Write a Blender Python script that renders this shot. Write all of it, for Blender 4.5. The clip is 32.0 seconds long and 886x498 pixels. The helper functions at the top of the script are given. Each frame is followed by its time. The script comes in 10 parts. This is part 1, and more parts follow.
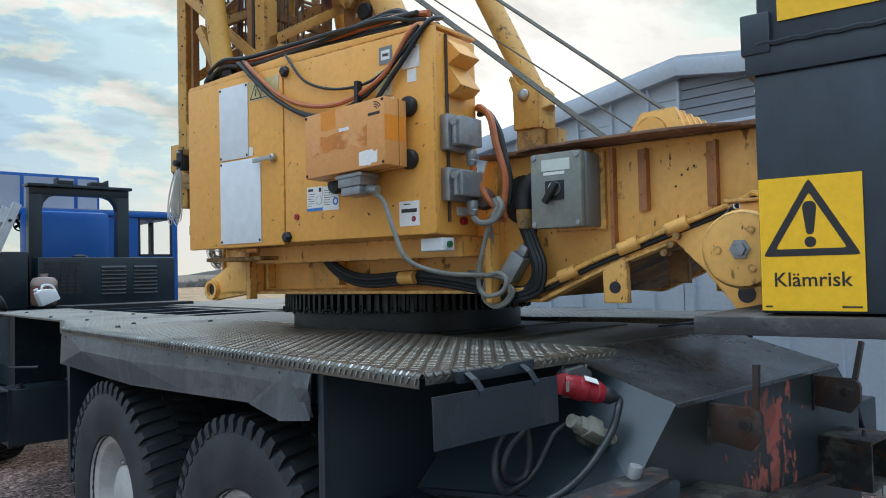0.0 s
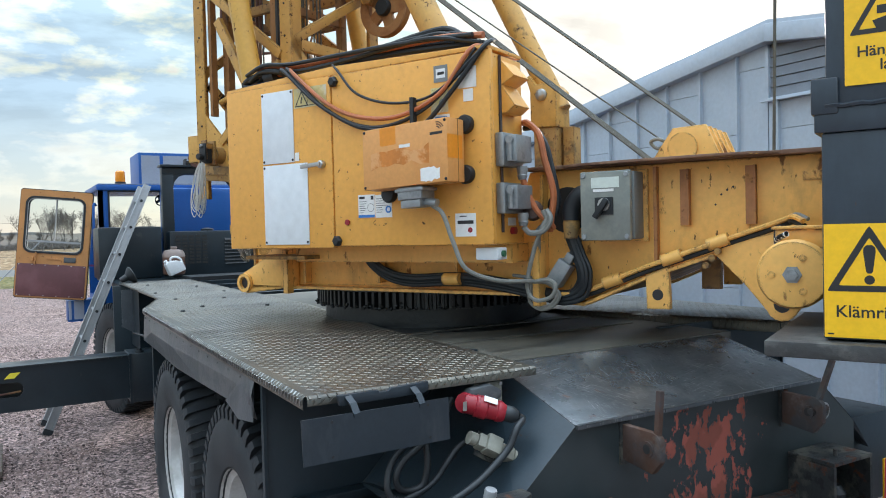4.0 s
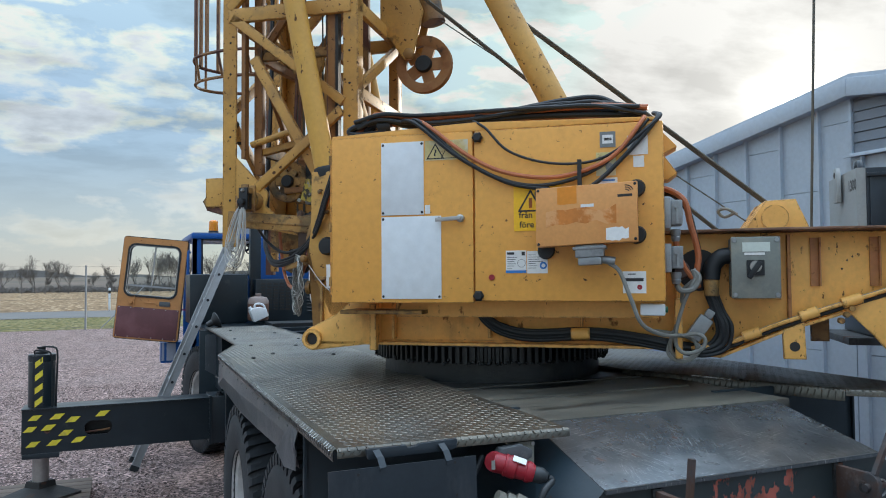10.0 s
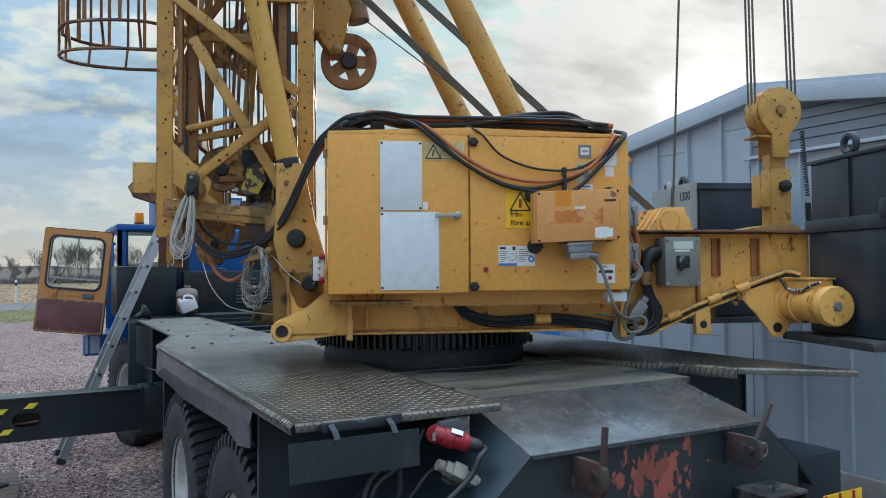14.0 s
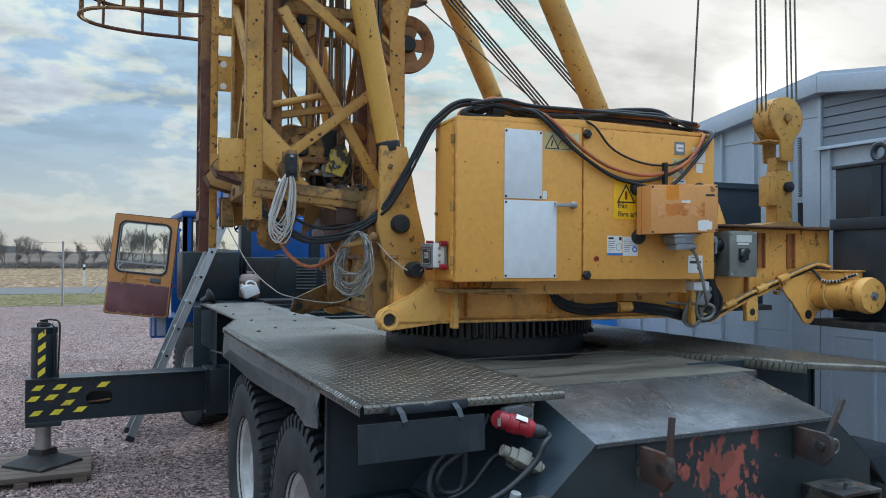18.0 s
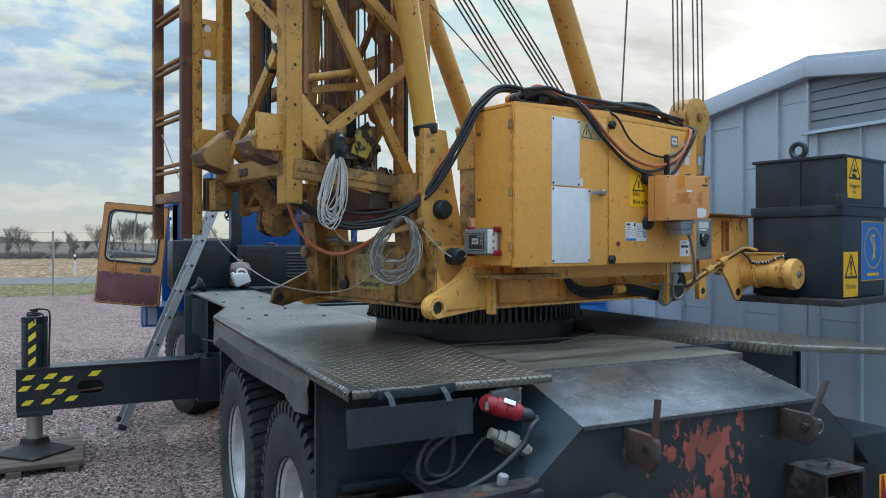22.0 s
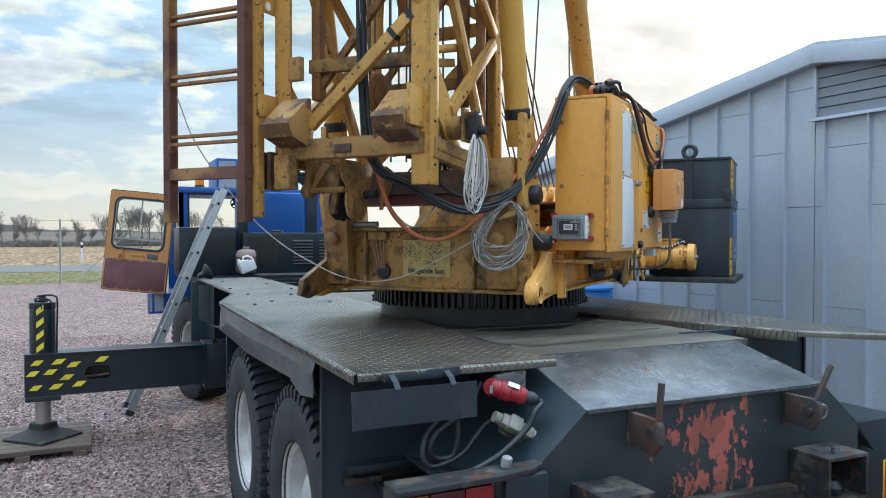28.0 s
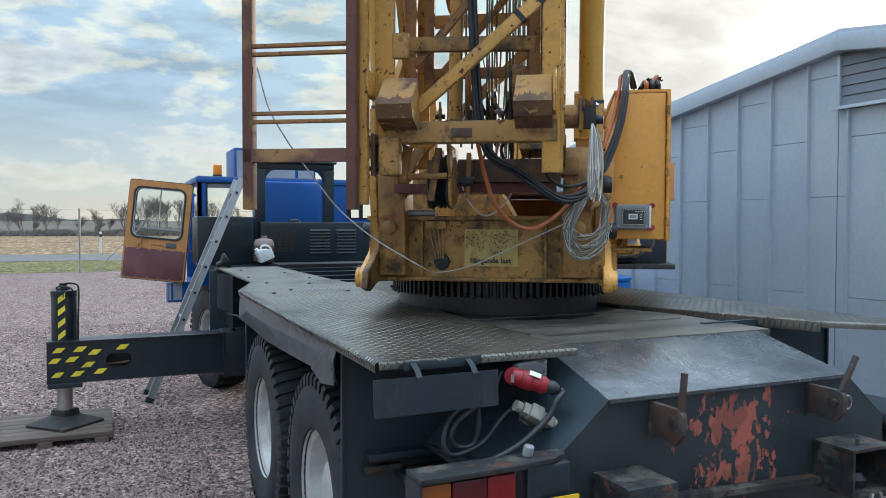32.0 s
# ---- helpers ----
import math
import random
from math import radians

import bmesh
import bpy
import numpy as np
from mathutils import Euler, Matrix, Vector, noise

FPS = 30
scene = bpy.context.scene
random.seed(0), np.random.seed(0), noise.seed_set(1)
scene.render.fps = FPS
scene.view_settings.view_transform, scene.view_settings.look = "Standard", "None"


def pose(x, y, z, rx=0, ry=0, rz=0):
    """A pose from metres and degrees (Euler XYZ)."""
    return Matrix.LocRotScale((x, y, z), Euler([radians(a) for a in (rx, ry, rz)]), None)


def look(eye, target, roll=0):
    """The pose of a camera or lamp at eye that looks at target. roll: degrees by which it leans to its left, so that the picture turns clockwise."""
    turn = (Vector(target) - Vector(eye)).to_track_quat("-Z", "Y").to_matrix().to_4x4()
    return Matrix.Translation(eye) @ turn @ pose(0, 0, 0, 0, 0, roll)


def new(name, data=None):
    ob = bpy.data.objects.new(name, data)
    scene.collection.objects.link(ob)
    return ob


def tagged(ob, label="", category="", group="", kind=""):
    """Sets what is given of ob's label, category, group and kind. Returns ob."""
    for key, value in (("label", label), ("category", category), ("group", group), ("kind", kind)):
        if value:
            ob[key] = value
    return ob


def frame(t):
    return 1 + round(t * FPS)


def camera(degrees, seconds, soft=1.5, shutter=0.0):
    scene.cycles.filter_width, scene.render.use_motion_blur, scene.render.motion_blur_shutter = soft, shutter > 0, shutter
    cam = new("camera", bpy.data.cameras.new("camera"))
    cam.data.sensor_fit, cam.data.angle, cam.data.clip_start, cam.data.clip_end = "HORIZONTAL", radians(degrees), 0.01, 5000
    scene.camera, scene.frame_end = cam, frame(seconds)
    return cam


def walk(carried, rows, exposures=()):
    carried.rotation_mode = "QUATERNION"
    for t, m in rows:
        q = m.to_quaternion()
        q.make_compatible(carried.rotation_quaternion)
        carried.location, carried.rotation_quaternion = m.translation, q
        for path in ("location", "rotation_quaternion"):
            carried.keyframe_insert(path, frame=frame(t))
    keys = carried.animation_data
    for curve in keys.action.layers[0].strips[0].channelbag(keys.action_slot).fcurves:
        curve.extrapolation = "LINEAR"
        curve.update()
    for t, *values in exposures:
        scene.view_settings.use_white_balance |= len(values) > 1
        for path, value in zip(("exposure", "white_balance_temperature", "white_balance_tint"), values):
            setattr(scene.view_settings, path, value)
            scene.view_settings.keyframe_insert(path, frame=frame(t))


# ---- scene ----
cam = camera(60.74, 32.0, soft=1.0)
# seconds, x, y, z, yaw, pitch, roll
PATH = [
    (0.0, -2.421, -2.920, 1.543, -42.403, 1.788, -1.289),
    (0.5, -2.346, -2.980, 1.557, -40.763, 1.411, -1.223),
    (1.0, -2.299, -3.055, 1.579, -39.140, 0.845, -1.281),
    (1.5, -2.154, -3.162, 1.613, -37.574, 0.162, -1.275),
    (2.0, -2.140, -3.255, 1.659, -35.930, -0.459, -1.274),
    (2.5, -2.058, -3.360, 1.682, -34.350, -0.995, -1.270),
    (3.0, -1.977, -3.411, 1.712, -32.795, -1.482, -1.240),
    (3.5, -1.983, -3.442, 1.732, -31.434, -1.784, -1.294),
    (5.5, -1.732, -3.571, 1.758, -27.076, -0.676, -1.763),
    (6.0, -1.737, -3.588, 1.762, -27.157, -0.194, -1.999),
    (6.5, -1.737, -3.597, 1.765, -27.350, 0.129, -1.839),
    (7.0, -1.736, -3.592, 1.761, -27.115, 0.518, -1.597),
    (7.5, -1.741, -3.582, 1.760, -26.331, 0.870, -1.353),
    (8.0, -1.755, -3.584, 1.762, -25.289, 1.234, -1.060),
    (8.5, -1.767, -3.587, 1.768, -24.247, 1.591, -0.829),
    (9.0, -1.784, -3.597, 1.767, -23.533, 1.895, -0.698),
    (9.5, -1.806, -3.599, 1.763, -23.239, 2.098, -0.466),
    (10.0, -1.827, -3.619, 1.775, -23.214, 2.171, -0.392),
    (10.5, -1.833, -3.666, 1.779, -23.183, 2.255, -0.410),
    (11.0, -1.821, -3.737, 1.784, -22.979, 2.358, -0.487),
    (11.5, -1.844, -3.767, 1.789, -22.784, 2.341, -0.627),
    (12.0, -1.908, -3.784, 1.804, -23.067, 2.122, -0.758),
    (12.5, -1.960, -3.791, 1.789, -24.296, 1.871, -0.919),
    (13.0, -1.988, -3.804, 1.783, -26.274, 1.683, -0.906),
    (13.5, -1.997, -3.819, 1.782, -28.563, 1.608, -0.754),
    (15.5, -2.035, -3.835, 1.774, -29.442, 1.288, -0.075),
    (16.0, -2.049, -3.829, 1.776, -28.047, 1.196, 0.035),
    (16.5, -2.054, -3.832, 1.774, -26.821, 1.083, 0.134),
    (17.0, -2.055, -3.839, 1.773, -25.907, 0.948, 0.208),
    (17.5, -2.053, -3.840, 1.772, -25.360, 0.796, 0.268),
    (18.0, -2.053, -3.824, 1.768, -25.062, 0.766, 0.411),
    (18.5, -2.057, -3.825, 1.770, -24.934, 0.785, 0.464),
    (19.0, -2.061, -3.825, 1.771, -24.820, 0.967, 0.456),
    (19.5, -2.061, -3.830, 1.773, -24.784, 1.198, 0.333),
    (20.0, -2.053, -3.836, 1.775, -24.875, 1.356, 0.175),
    (20.5, -2.048, -3.847, 1.775, -25.032, 1.351, 0.045),
    (21.0, -2.046, -3.849, 1.771, -25.319, 1.038, -0.002),
    (21.5, -2.043, -3.839, 1.766, -25.531, 0.472, -0.007),
    (22.0, -2.042, -3.841, 1.762, -25.646, -0.196, -0.001),
    (22.5, -2.042, -3.846, 1.762, -25.633, -0.911, -0.062),
    (23.0, -2.046, -3.846, 1.756, -25.588, -1.597, -0.078),
    (23.5, -2.037, -3.838, 1.737, -25.492, -2.090, -0.080),
    (24.0, -2.042, -3.834, 1.735, -25.344, -2.378, -0.029),
    (24.5, -2.046, -3.836, 1.738, -25.182, -2.403, 0.044),
    (25.0, -2.046, -3.838, 1.741, -25.042, -2.209, 0.077),
    (25.5, -2.043, -3.837, 1.743, -24.886, -1.879, 0.101),
    (26.0, -2.041, -3.832, 1.746, -24.876, -1.606, 0.046),
    (26.5, -2.041, -3.830, 1.747, -24.901, -1.323, 0.026),
    (28.5, -2.043, -3.851, 1.746, -25.263, -1.038, 0.068),
    (29.0, -2.051, -3.845, 1.743, -24.891, -1.074, 0.142),
    (29.5, -2.057, -3.847, 1.742, -24.492, -1.065, 0.209),
    (30.0, -2.061, -3.852, 1.742, -24.274, -0.979, 0.276),
    (30.5, -2.063, -3.849, 1.744, -24.186, -0.970, 0.315),
    (31.0, -2.063, -3.839, 1.747, -24.159, -1.083, 0.295),
    (31.5, -2.059, -3.840, 1.746, -24.123, -1.371, 0.223),
    (32.0, -2.057, -3.832, 1.741, -24.066, -1.802, 0.165),
]
def camera_pose(x, y, z, yaw, pitch, roll):
    a, b = radians(yaw), radians(pitch)
    ahead = Vector((-math.sin(a) * math.cos(b), math.cos(a) * math.cos(b), math.sin(b)))
    return look((x, y, z), Vector((x, y, z)) + ahead, roll)

# the film camera's own exposure drifts
EXPOSURES = [(0.0, 0.44, 6300, 9), (1.0, 0.64, 6330, 9), (2.0, 0.78, 6360, 9), (3.0, 0.80, 6500, 9), (6.0, 0.70, 6580, 9), (8.0, 0.50, 6380, 9), (10.0, 0.34, 6260, 9), (12.0, 0.24, 6220, 9), (13.0, 0.22, 6200, 9), (16.0, 0.25, 6180, 9), (19.0, 0.28, 6180, 9), (21.0, 0.27, 6180, 9), (23.0, 0.42, 6180, 9), (24.0, 0.54, 6220, 9), (26.0, 0.70, 6280, 9), (29.0, 0.66, 6340, 9), (31.0, 0.56, 6330, 9), (32.0, 0.48, 6330, 9)]
walk(cam, [(t, camera_pose(*row)) for t, *row in PATH], exposures=EXPOSURES)

# ---- light ----
SUN_AZ, SUN_EL = 48.5, 11.5
def sky_world():
    w = bpy.data.worlds.new("sky")
    w.use_nodes = True
    scene.world = w
    nt = w.node_tree
    nt.nodes.clear()
    N, L = nt.nodes.new, nt.links.new
    out, bg = N("ShaderNodeOutputWorld"), N("ShaderNodeBackground")
    sky = N("ShaderNodeTexSky")
    sky.sky_type, sky.sun_disc = "NISHITA", False
    sky.sun_elevation, sky.sun_rotation = radians(SUN_EL), radians(SUN_AZ)
    sky.air_density, sky.dust_density, sky.ozone_density = 1.0, 0.6, 1.6
    co = N("ShaderNodeTexCoord")
    sep = N("ShaderNodeSeparateXYZ")
    L(co.outputs["Generated"], sep.inputs[0])
    # flat cloud layer: direction divided by its height
    hz = N("ShaderNodeMath"); hz.operation = "MAXIMUM"; hz.inputs[1].default_value = 0.03
    L(sep.outputs[2], hz.inputs[0])
    hz2 = N("ShaderNodeMath"); hz2.operation = "ADD"; hz2.inputs[1].default_value = 0.20
    L(hz.outputs[0], hz2.inputs[0])
    dx, dy = N("ShaderNodeMath"), N("ShaderNodeMath")
    for k, d in enumerate((dx, dy)):
        d.operation = "DIVIDE"
        L(sep.outputs[k], d.inputs[0]); L(hz2.outputs[0], d.inputs[1])
    comb = N("ShaderNodeCombineXYZ")
    L(dx.outputs[0], comb.inputs[0]); L(dy.outputs[0], comb.inputs[1])
    mp = N("ShaderNodeMapping")
    mp.inputs["Rotation"].default_value = (0, 0, radians(20)); mp.inputs["Scale"].default_value = (1.0, 1.5, 1.0)
    L(comb.outputs[0], mp.inputs[0])
    n1 = N("ShaderNodeTexNoise"); n1.inputs["Scale"].default_value = 8.6; n1.inputs["Detail"].default_value = 9; n1.inputs["Roughness"].default_value = 0.55; n1.inputs["Distortion"].default_value = 0.12
    puff = N("ShaderNodeMapping")
    puff.inputs["Scale"].default_value = (1.0, 1.0, 2.5); puff.inputs["Location"].default_value = (0.35, 0.0, 0.12)
    L(co.outputs["Generated"], puff.inputs[0])
    L(puff.outputs[0], n1.inputs["Vector"])
    ramp = N("ShaderNodeValToRGB")
    ramp.color_ramp.elements[0].position, ramp.color_ramp.elements[1].position = 0.495, 0.585
    L(n1.outputs[0], ramp.inputs[0])
    # hazy blue veil and broken cloud, both brighter towards the zenith
    up = N("ShaderNodeMath"); up.operation = "MULTIPLY_ADD"; up.inputs[1].default_value, up.inputs[2].default_value = 5.0, 0.75
    zc = N("ShaderNodeMath"); zc.operation = "MAXIMUM"; zc.inputs[1].default_value = 0.0
    sq = N("ShaderNodeMath"); sq.operation = "POWER"; sq.inputs[1].default_value = 2.0
    L(sep.outputs[2], zc.inputs[0]); L(zc.outputs[0], sq.inputs[0]); L(sq.outputs[0], up.inputs[0])
    n2 = N("ShaderNodeTexNoise"); n2.inputs["Scale"].default_value = 3.1; n2.inputs["Detail"].default_value = 7
    L(mp.outputs[0], n2.inputs["Vector"])
    white = N("ShaderNodeMix"); white.data_type = "RGBA"
    core = N("ShaderNodeMapRange"); core.inputs[1].default_value, core.inputs[2].default_value, core.inputs[3].default_value, core.inputs[4].default_value = 0.56, 0.70, 1.0, 0.0
    L(n1.outputs[0], core.inputs[0])
    soft = N("ShaderNodeMath"); soft.operation = "MULTIPLY"
    body = N("ShaderNodeMapRange"); body.inputs[1].default_value, body.inputs[2].default_value, body.inputs[3].default_value, body.inputs[4].default_value = 0.35, 0.6, 0.55, 1.0
    L(n2.outputs[0], body.inputs[0])
    L(core.outputs[0], soft.inputs[0]); L(body.outputs[0], soft.inputs[1])
    L(soft.outputs[0], white.inputs[0])
    white.inputs[6].default_value, white.inputs[7].default_value = (0.64, 0.66, 0.69, 1), (1.05, 1.08, 1.10, 1)
    veil = N("ShaderNodeMix"); veil.data_type = "RGBA"
    L(ramp.outputs[0], veil.inputs[0])
    veil.inputs[6].default_value = (0.475, 0.645, 0.83, 1)
    L(white.outputs[2], veil.inputs[7])
    haze = N("ShaderNodeMapRange"); haze.inputs[1].default_value, haze.inputs[2].default_value, haze.inputs[3].default_value, haze.inputs[4].default_value = 0.0, 0.16, 0.75, 0.0
    L(sep.outputs[2], haze.inputs[0])
    low = N("ShaderNodeMix"); low.data_type = "RGBA"
    L(haze.outputs[0], low.inputs[0]); L(veil.outputs[2], low.inputs[6]); low.inputs[7].default_value = (0.90, 0.90, 0.88, 1)
    lit = N("ShaderNodeMix"); lit.data_type = "RGBA"; lit.blend_type = "MULTIPLY"; lit.inputs[0].default_value = 1.0
    L(low.outputs[2], lit.inputs[6]); L(up.outputs[0], lit.inputs[7])
    scl = N("ShaderNodeVectorMath"); scl.operation = "SCALE"; scl.inputs[3].default_value = CLOUD
    L(lit.outputs[2], scl.inputs[0])
    mix = N("ShaderNodeMix"); mix.data_type = "RGBA"; mix.inputs[0].default_value = 0.72
    L(sky.outputs[0], mix.inputs[6]); L(scl.outputs[0], mix.inputs[7])
    # aureole of the low sun in thin cloud
    a, e = radians(SUN_AZ), radians(SUN_EL)
    dot = N("ShaderNodeVectorMath"); dot.operation = "DOT_PRODUCT"
    L(co.outputs["Generated"], dot.inputs[0]); dot.inputs[1].default_value = (math.sin(a) * math.cos(e), math.cos(a) * math.cos(e), math.sin(e))
    pos = N("ShaderNodeMath"); pos.operation = "MAXIMUM"; pos.inputs[1].default_value = 0.0
    L(dot.outputs["Value"], pos.inputs[0])
    last = mix.outputs[2]
    for power, amount in AUREOLE:
        p = N("ShaderNodeMath"); p.operation = "POWER"; p.inputs[1].default_value = power
        L(pos.outputs[0], p.inputs[0])
        s = N("ShaderNodeVectorMath"); s.operation = "SCALE"; s.inputs[0].default_value = (1.0 * amount, 0.95 * amount, 0.86 * amount)
        L(p.outputs[0], s.inputs[3])
        ad = N("ShaderNodeVectorMath"); ad.operation = "ADD"
        L(last, ad.inputs[0]); L(s.outputs[0], ad.inputs[1])
        last = ad.outputs[0]
    # thin cloud spreads the glare: the low sky stays near one brightness, streaked by wisps
    cap = N("ShaderNodeMath"); cap.operation = "MULTIPLY_ADD"; cap.inputs[1].default_value, cap.inputs[2].default_value = 14.0, 1.0
    quad = N("ShaderNodeMath"); quad.operation = "POWER"; quad.inputs[1].default_value = 2.0
    L(sq.outputs[0], quad.inputs[0]); L(quad.outputs[0], cap.inputs[0])
    tint = N("ShaderNodeVectorMath"); tint.operation = "SCALE"; tint.inputs[0].default_value = (6.15, 5.95, 5.55)
    L(cap.outputs[0], tint.inputs[3])
    low2 = N("ShaderNodeVectorMath"); low2.operation = "MINIMUM"
    L(last, low2.inputs[0]); L(tint.outputs[0], low2.inputs[1])
    n3 = N("ShaderNodeTexNoise"); n3.inputs["Scale"].default_value = 2.3; n3.inputs["Detail"].default_value = 8; n3.inputs["Roughness"].default_value = 0.58
    L(mp.outputs[0], n3.inputs["Vector"])
    wisp = N("ShaderNodeMapRange"); wisp.inputs[1].default_value, wisp.inputs[2].default_value, wisp.inputs[3].default_value, wisp.inputs[4].default_value = 0.36, 0.54, 0.75, 1.05
    L(n3.outputs[0], wisp.inputs[0])
    calm = N("ShaderNodeMapRange"); calm.inputs[1].default_value, calm.inputs[2].default_value = 0.07, 0.20
    L(sep.outputs[2], calm.inputs[0])
    ease = N("ShaderNodeMix"); ease.data_type = "FLOAT"; ease.inputs[2].default_value = 1.0
    L(calm.outputs[0], ease.inputs[0]); L(wisp.outputs[0], ease.inputs[3])
    fin = N("ShaderNodeVectorMath"); fin.operation = "SCALE"
    L(low2.outputs[0], fin.inputs[0]); L(ease.outputs[0], fin.inputs[3])
    # bright core of the veiled sun
    last = fin.outputs[0]
    for power, amount in GLARE:
        p = N("ShaderNodeMath"); p.operation = "POWER"; p.inputs[1].default_value = power
        L(pos.outputs[0], p.inputs[0])
        s = N("ShaderNodeVectorMath"); s.operation = "SCALE"; s.inputs[0].default_value = (1.0 * amount, 0.95 * amount, 0.84 * amount)
        L(p.outputs[0], s.inputs[3])
        ad = N("ShaderNodeVectorMath"); ad.operation = "ADD"
        L(last, ad.inputs[0]); L(s.outputs[0], ad.inputs[1])
        last = ad.outputs[0]
    L(last, bg.inputs[0])
    bg.inputs[1].default_value = SKY
    L(bg.outputs[0], out.inputs[0])

SKY, CLOUD = 0.10, 7.5
AUREOLE = ((10, 0.9), (110, 6.0))
GLARE = ((130, 2.2), (900, 7.0), (12000, 60.0))
sky_world()
sun = new("sun", bpy.data.lights.new("sun", "SUN"))
sun.data.energy, sun.data.angle, sun.data.color = 1.5, radians(4), (1.0, 0.9, 0.76)
_a, _e = radians(SUN_AZ), radians(SUN_EL)
sun.matrix_world = look((30 * math.sin(_a), 30 * math.cos(_a), 8), (30 * math.sin(_a) - math.sin(_a) * math.cos(_e), 30 * math.cos(_a) - math.cos(_a) * math.cos(_e), 8 - math.sin(_e)))
scene.view_settings.exposure = EXPOSURE = 0.45

# ---- materials ----
def nodes_of(name):
    m = bpy.data.materials.new(name)
    m.use_nodes = True
    nt = m.node_tree
    return m, nt, nt.nodes["Principled BSDF"]

def mixer(nt, fac, a, b, blend="MIX"):
    n = nt.nodes.new("ShaderNodeMix")
    n.data_type, n.blend_type = "RGBA", blend
    for sock, v in ((n.inputs[0], fac), (n.inputs[6], a), (n.inputs[7], b)):
        if isinstance(v, bpy.types.NodeSocket):
            nt.links.new(v, sock)
        elif isinstance(v, (int, float)):
            sock.default_value = v
        else:
            sock.default_value = (*v[:3], 1)
    return n.outputs[2]

def noise_of(nt, vec, scale, detail=4, rough=0.55, dist=0.0):
    n = nt.nodes.new("ShaderNodeTexNoise")
    n.inputs["Scale"].default_value, n.inputs["Detail"].default_value = scale, detail
    n.inputs["Roughness"].default_value, n.inputs["Distortion"].default_value = rough, dist
    nt.links.new(vec, n.inputs["Vector"])
    return n.outputs[0]

def step_of(nt, val, lo, hi):
    n = nt.nodes.new("ShaderNodeMapRange")
    n.inputs[1].default_value, n.inputs[2].default_value = lo, hi
    nt.links.new(val, n.inputs[0])
    return n.outputs[0]

